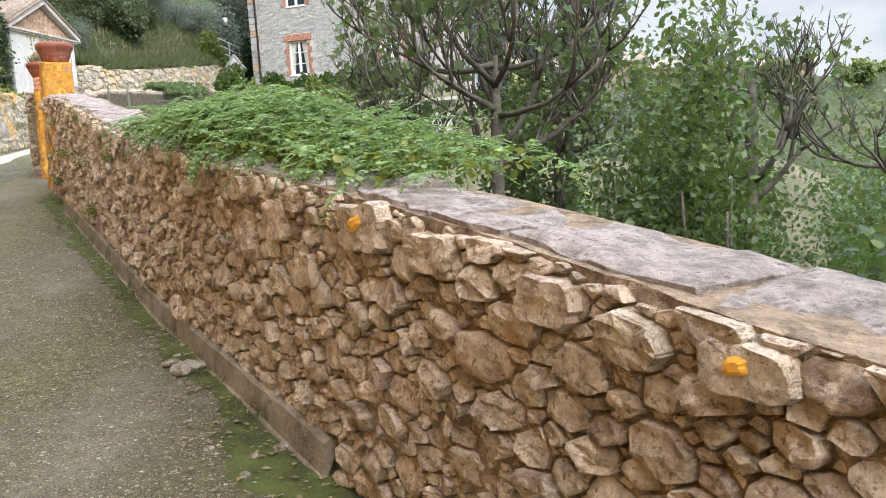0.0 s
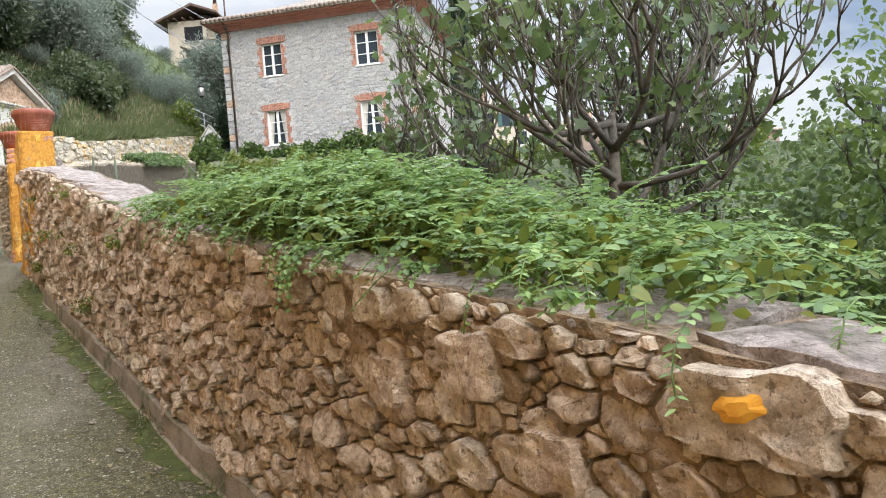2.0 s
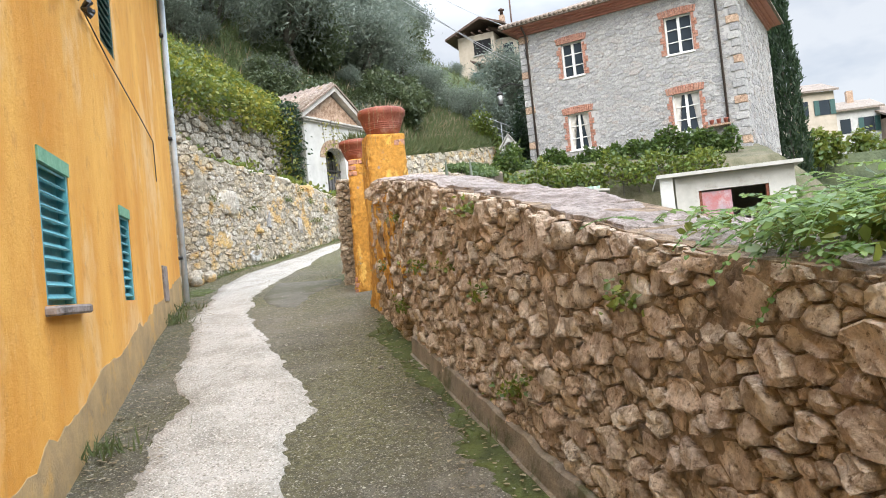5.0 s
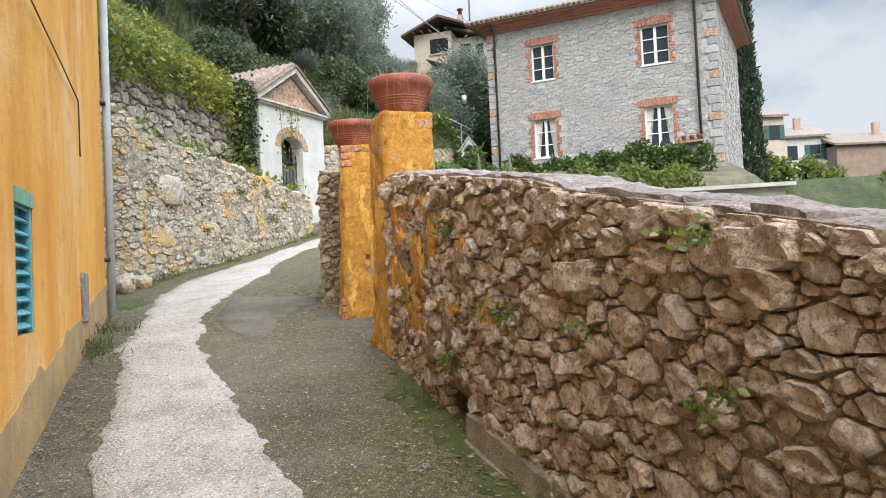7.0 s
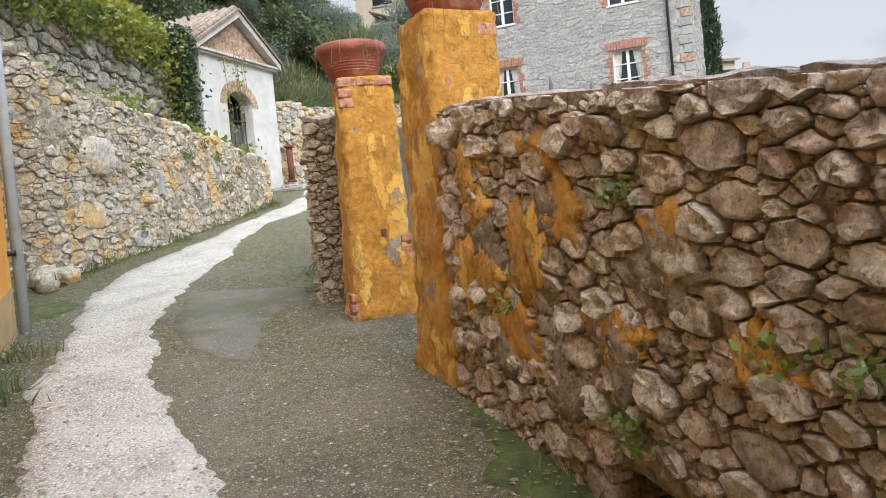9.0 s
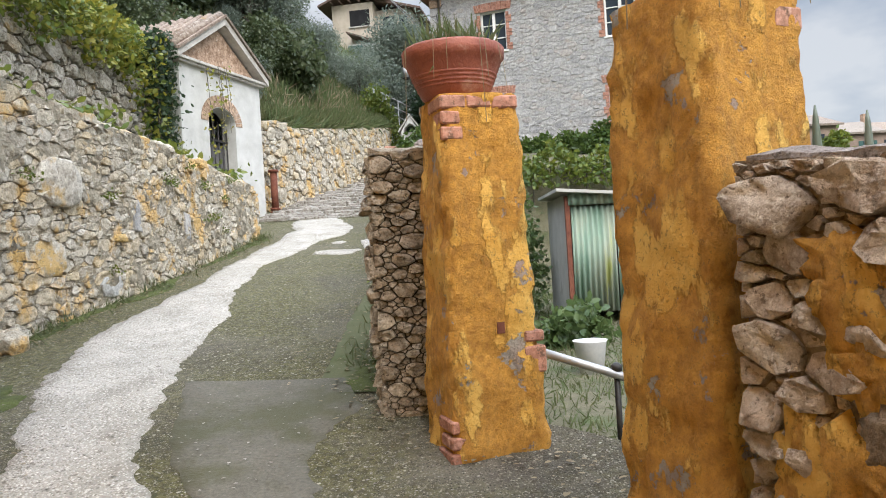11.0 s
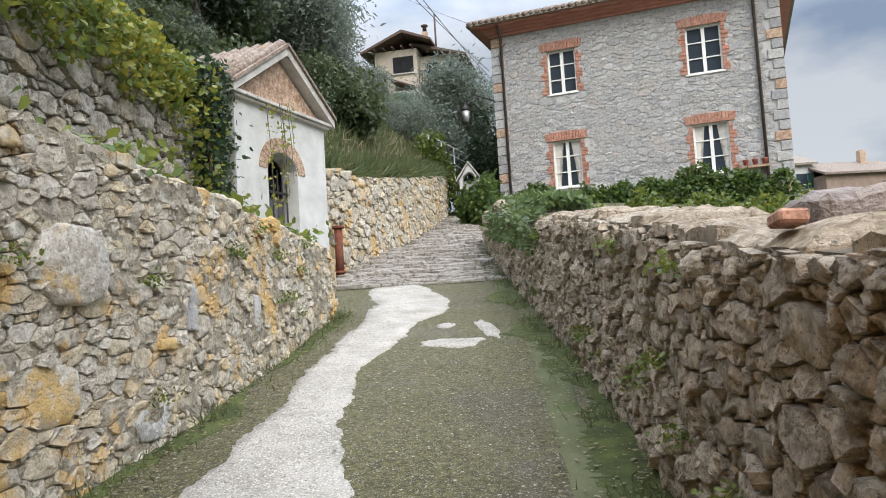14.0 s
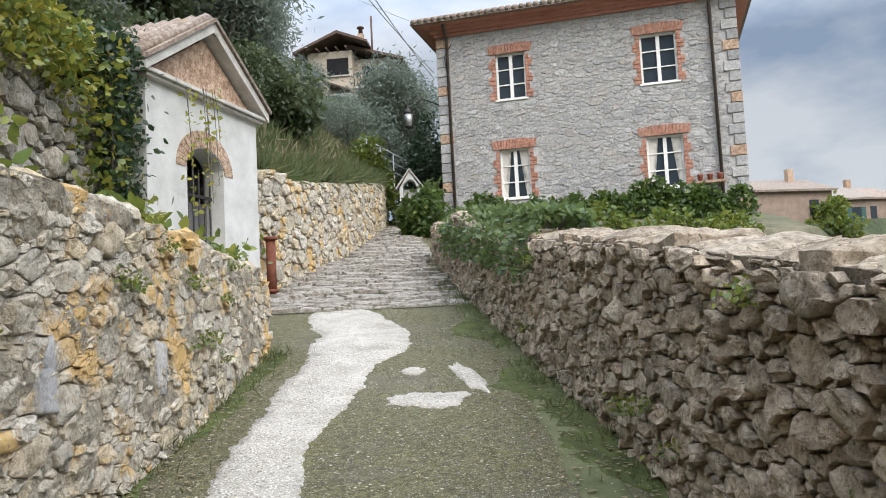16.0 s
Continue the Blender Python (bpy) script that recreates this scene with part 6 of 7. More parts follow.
for k, (x, y, z, a, h) in enumerate(((1.3, 4.6, -2.4, 0.8, 2.6), (2.3, 3.2, -2.7, 0.8, 2.5), (2.4, 6.9, -2.2, 1.1, 3.5), (4.4, 8.2, -2.4, 1.5, 3.9), (0.5, 7.4, -1.7, 0.7, 2.4), (3.4, 1.4, -3.0, 0.9, 2.6), (6.8, 7.6, -2.8, 1.8, 3.6), (9.5, 9.0, -3.0, 2.4, 4.0), (8.2, 4.0, -3.2, 2.0, 3.0))):
    bush("shrub", (x, y, z + 0.5), (a, a, h + 0.5), 130 + k, M_LEAF if k % 3 else M_LEAF_FIG, 10000, 0.065, "overgrown green shrub behind the garden wall", group="shrubs behind the wall", clumps=16)


def ivy():
    rng = random.Random(91)
    ob = plant("ivy", "thick ivy turning yellow over the upper wall", "ivy", (-9.0, 19, 6))
    green, gold = [], []
    for _ in range(27000):
        y = rng.uniform(12.6, 25.2)
        x = wall_point(WALL_U, y)
        hang = 0.55 + 0.7 * noise.noise((y * 0.8, 0, 5)) + (0.9 if y > 22.6 else 0)
        d = rng.triangular(-2.4, 0.6, 0.25)
        lump = 0.45 * noise.noise((y * 0.9, d, 2)) + 0.2 * noise.noise((y * 2.5, d * 2, 7))
        if d > 0:
            z = 6.5 - rng.random() ** 1.3 * hang * 1.5 + 0.1
            d = d * (0.75 + lump) + 0.05
        else:
            z = 6.6 + lump + 0.9 * (-d) + rng.uniform(-0.1, 0.15)
        p = (x + d + 9.0, y - 19, z - 6)
        (gold if rng.random() < 0.15 + 0.35 * (20.5 < y < 24) * (z < 7.2) else green).append(p)
    leaves("foliage", green, [rng.uniform(0.06, 0.125) for _ in green], OVAL, M_LEAF_IVY, ob, 92, 0.45)
    leaves("yellow_foliage", gold, [rng.uniform(0.06, 0.12) for _ in gold], OVAL, M_LEAF_YELLOW, ob, 93, 0.45)
    # dark trailing growth by the chapel
    rng = random.Random(94)
    t = plant("ivy", "dark ivy hanging beside the chapel", "ivy", (-8.1, 23.8, 4.4))
    pts = []
    for _ in range(2600):
        z = rng.random() ** 0.8 * 2.6
        pts.append((rng.gauss(0.02, 0.14), rng.gauss(-0.25, 0.22), z - 0.1))
    leaves("foliage", pts, [rng.uniform(0.05, 0.11) for _ in pts], OVAL, M_LEAF_DARK, t, 95, 0.3)
    bm = bmesh.new()
    for k in range(5):
        add_tube(bm, [(0.02, -0.5 + 0.12 * k, -0.1), (0.04, -0.45 + 0.1 * k, 1.2), (0.0, -0.4 + 0.08 * k, 2.5)], [0.02, 0.014, 0.008], 5)
    part("stem", bm, M_BARK, t, smooth=True)
    # vine on the chapel front
    t = plant("vine", "thin pale vine hanging down the chapel front", "vine", (-7.3, 24.9, 4.6))
    pts = []
    bm = bmesh.new()
    for k in range(7):
        f = rng.uniform(-0.95, 0.0)
        x0, y0 = f * 0.39 + 0.1, f * 0.92 - 0.04
        top = 2.0 - abs(f) * 0.2
        ln = rng.uniform(0.5, 1.7)
        add_tube(bm, [(x0, y0, top), (x0 + 0.04, y0 + 0.02, top - ln * 0.5), (x0 + 0.05, y0 + 0.05, top - ln)], 0.005, 4)
        for _ in range(int(15 * ln)):
            pts.append((x0 + 0.04 + rng.gauss(0, 0.05), y0 + rng.gauss(0, 0.08), top - ln * rng.random()))
    part("stem", bm, M_BARK, t)
    leaves("foliage", pts, [rng.uniform(0.05, 0.09) for _ in pts], OVAL, M_LEAF_YELLOW, t, 96, 0.3)


ivy()


def grass(name, fn, n, size, seed, mat=M_GRASS, label="rough grass", rise=0.35):
    ob = leaves(name, scatter(n, fn, seed), [size * random.Random(seed + 1 + i).uniform(0.5, 1.3) for i in range(n)], BLADE, mat, None, seed, rise=rise)
    return tagged(ob, label, "grass", kind="stuff")


def bank_spot(r):
    y, d = r.uniform(24, 47), r.random() ** 1.6 * 14
    return hill_at(y, d)


grass("grass", bank_spot, 34000, 0.34, 201, label="long grass on the steep bank")
grass("dry_grass", lambda r: hill_at(r.uniform(26, 44), r.random() ** 2 * 6), 2600, 0.4, 203, M_DRY, "dry straw-coloured grass on the bank", 0.5)
grass("hill_herbs", lambda r: hill_at(r.uniform(12, 60), r.uniform(2, 40)), 22000, 0.5, 205, M_GRASS, "scrub and grass on the hillside", 0.7)

grass("bank_fringe", lambda r: (lambda y, d: (hill_at(y, d)[0] + 0.25, y, top_f(y) + 0.02 + 0.4 * d))(r.uniform(28.2, 43), r.random() * 0.7), 8000, 0.4, 207, M_GRASS, "grass hanging over the far wall", 0.9)

# olives and scrub on the hill
rng = random.Random(301)
first = None
spots = [(27.5, 5.5, 2.0), (31, 9, 2.4), (34, 4.5, 1.6), (36, 11, 2.4), (29, 14, 2.6), (40, 6, 2.0), (44, 9, 2.4), (39, 16, 2.8), (33, 20, 3.0), (46, 15, 2.8), (50, 6, 2.2), (25, 10, 2.2), (22, 7, 2.0), (20, 13, 2.6),
         (54, 12, 3.0), (26, 20, 3.0), (48, 2.5, 1.6), (43, 22, 3.2), (36, 27, 3.4), (58, 8, 2.6), (62, 16, 3.2), (18, 20, 3.0), (52, 20, 3.2), (45, 4.5, 2.0), (49, 9, 2.4), (53, 5, 2.2), (55, 16, 3.0), (42, 13, 2.6), (37, 7.5, 2.2), (30, 18, 3.0), (28, 9, 2.2), (47, 20, 3.0), (60, 4, 2.2), (32, 14, 2.6), (24, 15, 2.8), (40, 25, 3.4), (50, 26, 3.4), (30.5, 3.5, 1.7), (33, 7, 2.2), (29, 7, 2.0), (35, 3, 1.5), (27, 13, 2.6), (39, 10, 2.4), (38, 3.5, 1.6), (41.5, 9.5, 2.4), (43, 5.5, 1.8)]
for k, (y, d, r) in enumerate(spots):
    p = hill_at(y, d)
    if p[1] > 44 and -7.5 < p[0] < 0 and d > 3:
        continue
    if first is None or k in (1, 2, 3):
        t = tree("olive_tree", (p[0], p[1], p[2] - 0.2), 2.2 * r, 0.09 * r, 310 + k, M_LEAF_OLIVE, 9000, 0.24, "silvery grey-green olive tree on the hillside", SLIM, 4, 0.26 * r, group="hillside olives")
        first = (first or []) + [t]
    else:
        copy_thing(first[k % len(first)], pose(p[0], p[1], p[2] - 0.2, 0, 0, rng.uniform(0, 360)) @ Matrix.Scale(rng.uniform(0.85, 1.25), 4))
first = []
for k in range(190):
    y, d = rng.uniform(19, 62), rng.uniform(0.8, 34)
    if y < 26:
        d += 4
    p = hill_at(y, d)
    if k < 4:
        first.append(bush("scrub_bush", (p[0], p[1], p[2] - 0.15), (1.3, 1.3, 1.5), 340 + k, (M_LEAF_SCRUB, M_LEAF_OLIVE, M_LEAF_SCRUB, M_LEAF_OLIVE)[k], 6500, 0.12, "dense scrub bush on the hillside", (OVAL, SLIM, OVAL, SLIM)[k], group="hillside scrub", clumps=18))
    else:
        copy_thing(first[k % 4], pose(p[0], p[1], p[2] - 0.15, 0, 0, rng.uniform(0, 360)) @ Matrix.Scale(rng.uniform(0.6, 1.5), 4))
for k in range(80):
    y, d = rng.uniform(26, 46), rng.uniform(1.2, 12)
    p = hill_at(y, d)
    copy_thing(first[k % 4], pose(p[0], p[1], p[2] - 0.1, 0, 0, rng.uniform(0, 360)) @ Matrix.Scale(rng.uniform(0.35, 0.85), 4))
# tall dark trees high on the hill
first = None
for k, (y, d, s) in enumerate(((33, 24, 1.0), (38, 30, 1.2), (29, 28, 1.1), (45, 28, 1.1), (24, 26, 1.0), (52, 30, 1.2), (41, 36, 1.3), (34, 38, 1.3), (58, 26, 1.1), (20, 30, 1.2), (27, 38, 1.4), (48, 40, 1.4), (15, 24, 1.1), (36, 18, 0.8), (44, 17, 0.8), (31, 24, 1.0), (50, 14, 0.7), (56, 20, 0.9), (26, 22, 1.0))):
    p = hill_at(y, d)
    if p[1] > 40 and -9.5 < p[0] < 1:
        continue
    if first is None:
        first = tree("holm_oak", (p[0], p[1], p[2] - 0.3), 8.5, 0.25, 380, M_LEAF_DARK, 15000, 0.33, "tall dark evergreen oak high on the hill", OVAL, 4, 0.9, group="dark hill trees")
    else:
        copy_thing(first, pose(p[0], p[1], p[2] - 0.3, 0, 0, 77 * k) @ Matrix.Scale(s, 4))


for k, (x, y, a, h) in enumerate(((-4.5, 43.2, 1.2, 3.2), (-2.3, 43.6, 1.3, 3.4), (-3.2, 45.5, 1.8, 4.4))):
    bush("shrub", (x, y, 6.6), (a, a, h), 395 + k, (M_LEAF_IVY, M_LEAF_DARK, M_LEAF_OLIVE)[k], 4200, 0.16, "dark shrub at the bend of the path", group="shrubs at the bend", clumps=14)


def hedge(name, a, b, z, depth, high, n, size, seed, mat, label, climb=0.0, hang=0.0):
    rng = random.Random(seed)
    ob = plant(name, label, "hedge", (a[0], a[1], z))
    pts = []
    for _ in range(n):
        f = rng.random()
        lump = 0.75 + 0.5 * noise.noise((f * 9, seed, 0)) + 0.25 * noise.noise((f * 30, seed, 0))
        q, w = rng.uniform(0, 3.1416), rng.uniform(0.75, 1.05)
        pts.append(((b[0] - a[0]) * f + depth * math.cos(q) * w * (-1.0 if hang else 0.3), (b[1] - a[1]) * f - depth * math.cos(q) * w * (0.1 if hang else 1.0), high * lump * math.sin(q) * w + climb * f - (hang * rng.random() if math.cos(q) > 0.55 else 0)))
    leaves("foliage", pts, [size * rng.uniform(0.6, 1.3) for _ in pts], OVAL, mat, ob, seed, 0.4)
    bm = bmesh.new()
    for k in range(14):
        f = (k + 0.5) / 14
        add_tube(bm, [((b[0] - a[0]) * f, (b[1] - a[1]) * f, (-0.1 if hang else -1.2) + climb * f), ((b[0] - a[0]) * f + 0.1, (b[1] - a[1]) * f, high * 0.6 + climb * f)], 0.02, 5)
    part("stem", bm, M_BARK, ob)


hedge("vine_hedge", (-2.6, 38.6), (5.6, 35.0), 5.7, 0.6, 1.35, 8500, 0.17, 401, M_LEAF, "green vine hedge along the villa terrace")
bush("shrub", (-3.1, 37.6, 5.4), (0.9, 0.9, 2.0), 402, M_LEAF, 3000, 0.18, "bright leafy shrub at the villa corner")
hedge("wall_creeper", (-3.72, 21.3), (-3.5, 28.5), 4.22, 0.38, 0.34, 7500, 0.09, 403, M_LEAF_FIG, "pale green creeper spilling over the lane wall", 0.85, 0.45)


def tufts(name, spots, n, size, seed, mat, label, shape=BLADE, rad=0.16):
    """Small clumps of weeds, one object each."""
    for k, (x, y, z) in enumerate(spots):
        r = random.Random(seed + k)
        ob = plant(name, label, "weed", (x, y, z), name + " clumps")
        m = int(n * r.uniform(0.6, 1.4))
        pts = [(r.gauss(0, rad), r.gauss(0, rad), abs(r.gauss(0, 0.03))) for _ in range(m)]
        if shape is BLADE:
            leaves("tuft", pts, [size * r.uniform(0.5, 1.3) for _ in pts], shape, mat, ob, seed + k, rise=0.5)
        else:
            leaves("foliage", [(a, b, c + r.random() * size) for a, b, c in pts], [size * 0.5 * r.uniform(0.5, 1.3) for _ in pts], shape, mat, ob, seed + k, 0.4)


rng = random.Random(501)
foot = []
for k in range(22):
    y = rng.uniform(3.5, 11.4)
    foot.append((wall_point(WALL_A, y) - 0.1, y, lane_z(y) + 0.01))
tufts("grass_tuft", foot, 26, 0.06, 510, M_GRASS, "small green weeds at the wall foot", rad=0.09)
foot = [(-6.02, 12.3, lane_z(12.3) + 0.02), (-6.1, 12.55, lane_z(12.55) + 0.02), (-6.3, 13.2, lane_z(13.2) + 0.02), (-4.6, 8.6, lane_z(8.6) + 0.02)]
tufts("weed", foot, 90, 0.11, 540, M_GRASS, "low green weeds at the yellow house foot", BLADE, 0.11)
foot = []
for k in range(34):
    y = rng.uniform(15.8, 22.4)
    foot.append((lane_left(y) + 0.1, y, lane_z(y) + 0.01))
tufts("grass_tuft", foot, 30, 0.075, 560, M_GRASS, "weeds at the retaining wall foot", rad=0.1)
foot = []
for k in range(46):
    y = rng.uniform(14.4, 30)
    foot.append((wall_point(WALL_R, y) - 0.13, y, lane_z(y) + 0.01))
tufts("grass_tuft", foot, 44, 0.07, 610, M_GRASS, "green weeds at the lane wall foot", rad=0.11)
foot = []
for k in range(26):
    y = rng.uniform(15.6, 23)
    q = ledge_at(y, rng.uniform(0.0, 0.6))
    foot.append((q[0], q[1], q[2]))
tufts("weed", foot, 90, 0.2, 660, M_LEAF_IVY, "grey-green herbs on the wall ledge", OVAL, 0.14)
foot = []
for poly, top, fl in ((WALL_A, top_a, lambda: rng.uniform(7.0, 11.5)), (WALL_L, top_l, lambda: rng.uniform(16, 22)), (WALL_R, top_r, lambda: rng.uniform(14.5, 22))):
    for k in range(12):
        y = fl()
        s = 1 if poly is WALL_L else -1
        foot.append((wall_point(poly, y) + 0.06 * s, y, lane_z(y) + (top(y) - lane_z(y)) * rng.uniform(0.15, 0.95)))
tufts("wall_weed", foot, 70, 0.06, 700, M_LEAF_IVY, "small weeds rooted in the wall joints", OVAL, 0.05)

# grass in the pots
for ob, n, seed, mat in ((pot_b, 420, 751, M_GRASS), (pot_a, 160, 752, M_DRY)):
    r = random.Random(seed)
    pts = [(0.19 * math.cos(q) * s, 0.19 * math.sin(q) * s, 0.21) for q, s in ((r.uniform(0, 6.28), r.random() ** 0.5) for _ in range(n))]
    leaves("grass_blade", pts, [r.uniform(0.06, 0.2) for _ in pts], BLADE, mat, ob, seed, rise=0.5)
    bm = bmesh.new()
    for k in range(12):
        q = r.uniform(0, 6.28)
        c, s = math.cos(q), math.sin(q)
        add_tube(bm, [(0.2 * c, 0.2 * s, 0.22), (0.26 * c, 0.26 * s, 0.26), (0.28 * c, 0.28 * s, 0.24 - r.uniform(0.1, 0.4))], 0.0018, 3)
    part("dry_strand", bm, M_DRY, ob, "dry straw strands hanging down")["kind"] = "stuff"


# ---- cobbled path beyond the concrete ----
def cobbles():
    rng = random.Random(801)
    ob = tagged(link_mesh("cobbled_path", [(lane_left(y) + 0.1 if s == 0 else lane_right(y) - 0.1, y, lane_z(y) + 0.006) for y in np.arange(25.0, 44, 0.5) for s in (0, 1)],
                          [(2 * i, 2 * i + 1, 2 * i + 3, 2 * i + 2) for i in range(37)], M_GARDEN), "stepped path of worn grey stones", "path", kind="structure")
    cells = rubble_cells(3.4, lambda u: 17.5, 0.5, 0.3, rng, 0.2, 0.03, None, 0.42)
    rv, rf, made = [], [], 0
    for c in cells:
        cy = 25.1 + sum(q[1] for q in c) / len(c)
        xa, xb = lane_left(cy) + 0.15, lane_right(cy) - 0.15
        cx = sum(q[0] for q in c) / len(c) - 6.9 + (cy - 25) * 0.12
        if not xa < cx < xb:
            continue
        riser = 0.04 * ((cy * 1.4) % 1.0 < 0.35)
        v, f, sm = stone_on(c, 0.035, lambda u, w, d: (u - 6.9 + (cy - 25) * 0.12, 25.1 + w, lane_z(25.1 + w) + 0.005 + d + riser * min(1, w)), rng, False)
        if made < 280:
            link_mesh("paving_stone", v, f, M_STEP, ob)
            made += 1
        else:
            o = len(rv)
            rv += v
            rf += [tuple(i + o for i in q) for q in f]
    if rv:
        link_mesh("rubble", rv, rf, M_STEP, ob)["kind"] = "stuff"


cobbles()


# ---- loose stones and litter on the lane ----
def loose_stone(x, y, r, seed, mat, label, flat=0.6):
    rng = random.Random(seed)
    bm = bmesh.new()
    bmesh.ops.create_icosphere(bm, subdivisions=2, radius=1)
    for v in bm.verts:
        k = 1 + 0.4 * noise.noise(v.co * 1.1 + Vector((seed, 0, 0))) + 0.16 * noise.noise(v.co * 2.7)
        v.co = Vector((v.co.x * r * 1.3 * k, v.co.y * r * k, v.co.z * r * flat * k))
    ob = part("stone", bm, mat)
    fr = (x - lane_left(y) + 0.25) / (lane_right(y) - lane_left(y) + 0.5)
    ob.matrix_world = pose(x, y, lane_at(y, min(max(fr, 0), 1))[2] + r * flat * 0.6, 0, 0, rng.uniform(0, 180))
    tagged(ob, label, "stone", "loose stones")


loose_stone(-0.75, 4.5, 0.075, 1, M_STEP, "rounded pale stone lying at the wall foot")
loose_stone(-0.85, 4.62, 0.05, 2, M_STEP, "small pale stone lying at the wall foot")
loose_stone(-0.2, 3.35, 0.03, 3, M_STEP, "small white stone on the mossy lane edge")
loose_stone(-0.32, 3.3, 0.02, 4, M_STEP, "small white stone on the mossy lane edge")
for k, (dx, dy, rr) in enumerate(((0, 0, 0.15), (0.16, 0.12, 0.11), (-0.12, 0.2, 0.13), (0.1, -0.18, 0.1), (0.05, 0.3, 0.09))):
    loose_stone(-7.38 + dx, 15.9 + dy, rr, 5 + 11 * k, M_STONE_L, "grey stone in the heap at the wall foot", 0.9)
loose_stone(-6.35, 26.2, 0.14, 7, M_STEP, "flat pale stone beside the path")
loose_stone(-6.0, 26.6, 0.16, 8, M_STEP, "flat pale stone beside the path")
rng = random.Random(811)
for k in range(26):
    y = rng.uniform(3, 11.3)
    loose_stone(wall_point(WALL_A, y) - rng.uniform(0.06, 0.4), y, rng.uniform(0.008, 0.024), 820 + k, M_STEP, "small pebble on the lane")


def litter(name, n, fn, size, seed, mat, label, shape=OVAL):
    ob = leaves(name, scatter(n, fn, seed), [size * random.Random(seed + i).uniform(0.5, 1.3) for i in range(n)], shape, mat, None, seed, 0.93)
    tagged(ob, label, "litter", kind="stuff")


def on_lane(r):
    y = r.uniform(1, 25)
    f = r.random()
    x, yy, z = lane_at(y, f)
    return (x, yy, z + 0.016)


def by_walls(r):
    y = r.uniform(2, 24)
    f = r.choice((r.triangular(0.08, 0.25, 0.1), r.triangular(0.72, 0.93, 0.9)))
    x, yy, z = lane_at(y, f)
    return (x, yy, z + 0.018)


litter("leaf_litter", 3600, by_walls, 0.035, 831, M_DRY, "dry leaf litter along the lane edges")
litter("gravel", 9000, on_lane, 0.02, 832, M_STEP, "pale grit on the lane surface")


# ---- iron standpipe beside the chapel ----
def standpipe():
    ob = base("drain_pipe", pose(-6.73, 27.0, 3.92), "rust-red cast iron drain pipe with a bolted foot", "pipe")
    lathe("pipe", [(0.075, 0.0), (0.075, 0.95)], M_RUST, ob, sides=16)
    for z in (0.08, 0.9):
        lathe("flange", [(0.075, z), (0.11, z), (0.11, z + 0.05), (0.075, z + 0.05)], M_RUST, ob, sides=16)
    box("foot", (-0.1, -0.12, -0.05), (0.3, 0.12, 0.05), M_RUST, ob, bevel=0.01)


standpipe()
box_p = base("notice_plate", pose(-6.98, 26.55, 4.45, 0, 0, 67), "small white plate on the chapel corner", "plate")
box("plate", (0, -0.012, 0), (0.16, 0, 0.22), M_WOOD_WHITE, box_p)


# ---- shrine at the bend ----
def shrine():
    ob = base("wayside_shrine", pose(-3.5, 41.3, 6.35, 0, 0, -8), "small white arched wayside shrine at the bend", "shrine")
    bm = bmesh.new()
    add_box(bm, (0, 0, -0.4), (0.12, 0.5, 1.5))
    add_box(bm, (0.6, 0, -0.4), (0.72, 0.5, 1.5))
    add_box(bm, (0.12, 0.4, -0.4), (0.6, 0.5, 1.5))
    part("niche", bm, M_WHITE, ob)
    arc = [(0.36 + 0.24 * math.cos(q), 1.5 + 0.3 * math.sin(q)) for q in np.linspace(math.pi, 0, 9)]
    slab("gable", [(0, 1.5), *arc, (0.72, 1.5), (0.36, 2.1)], 0, 0.5, M_WHITE, ob)
    for s in (-1, 1):
        slab("roof", [(0.36 + s * 0.46, 1.45), (0.36, 2.12), (0.36, 2.2), (0.36 + s * 0.5, 1.5)], -0.06, 0.56, M_EDGE, ob)


shrine()


# ---- street lamp on the villa corner ----
def street_lamp():
    ob = base("street_lamp", pose(-3.25, 39.5, 0), "dark iron street lantern on a wall arm", "street lamp")
    tube("arm", [(1.15, 0.5, 10.4), (0.5, 0.2, 10.55), (0, 0, 10.3)], 0.025, M_IRON, ob)
    lathe("cap", [(0.17, 10.0), (0.12, 10.1), (0.03, 10.2), (0.03, 10.32)], M_IRON, ob, sides=6)
    lathe("lantern_glass", [(0.09, 9.6), (0.15, 9.98)], M_PIPE, ob, "pale frosted lantern glass", sides=6)
    lathe("foot", [(0.03, 9.5), (0.13, 9.57), (0.12, 9.6)], M_IRON, ob, sides=6)


street_lamp()

# railing of the steps past the shrine
steps = base("stair_railing", pose(-3.3, 43.0, 0), "grey iron railing of the hillside steps", "railing")
for k in range(6):
    tube("post", [(0.5 * k - 1.2, 0.25 * k, 6.0), (0.5 * k - 1.2, 0.25 * k, 10.0 - 0.24 * k)], 0.025, M_PIPE, steps, sides=6)
for dz in (0.0, 0.35, 0.7):
    tube("rail", [(-1.25, 0, 10.0 - dz), (1.35, 1.25, 8.8 - dz)], 0.025, M_PIPE, steps, sides=6)

# overhead wires
for k, (a, b, sag) in enumerate((((-10.5, 20, 13.2), (-2.3, 39.9, 11.5), 0.4), ((-9.3, 20, 13.0), (-2.3, 39.9, 11.3), 0.5), ((-12, 52, 24), (-1.9, 39.8, 12.8), 0.6))):
    a, b = Vector(a), Vector(b)
    pts = [a.lerp(b, f) - Vector((0, 0, 4 * sag * f * (1 - f))) for f in np.linspace(0, 1, 14)]
    ob = tube("overhead_wire", pts, 0.014, M_PIPE, sides=5)
    tagged(ob, "thin pale overhead wire running to the villa", "wire", "overhead wires")


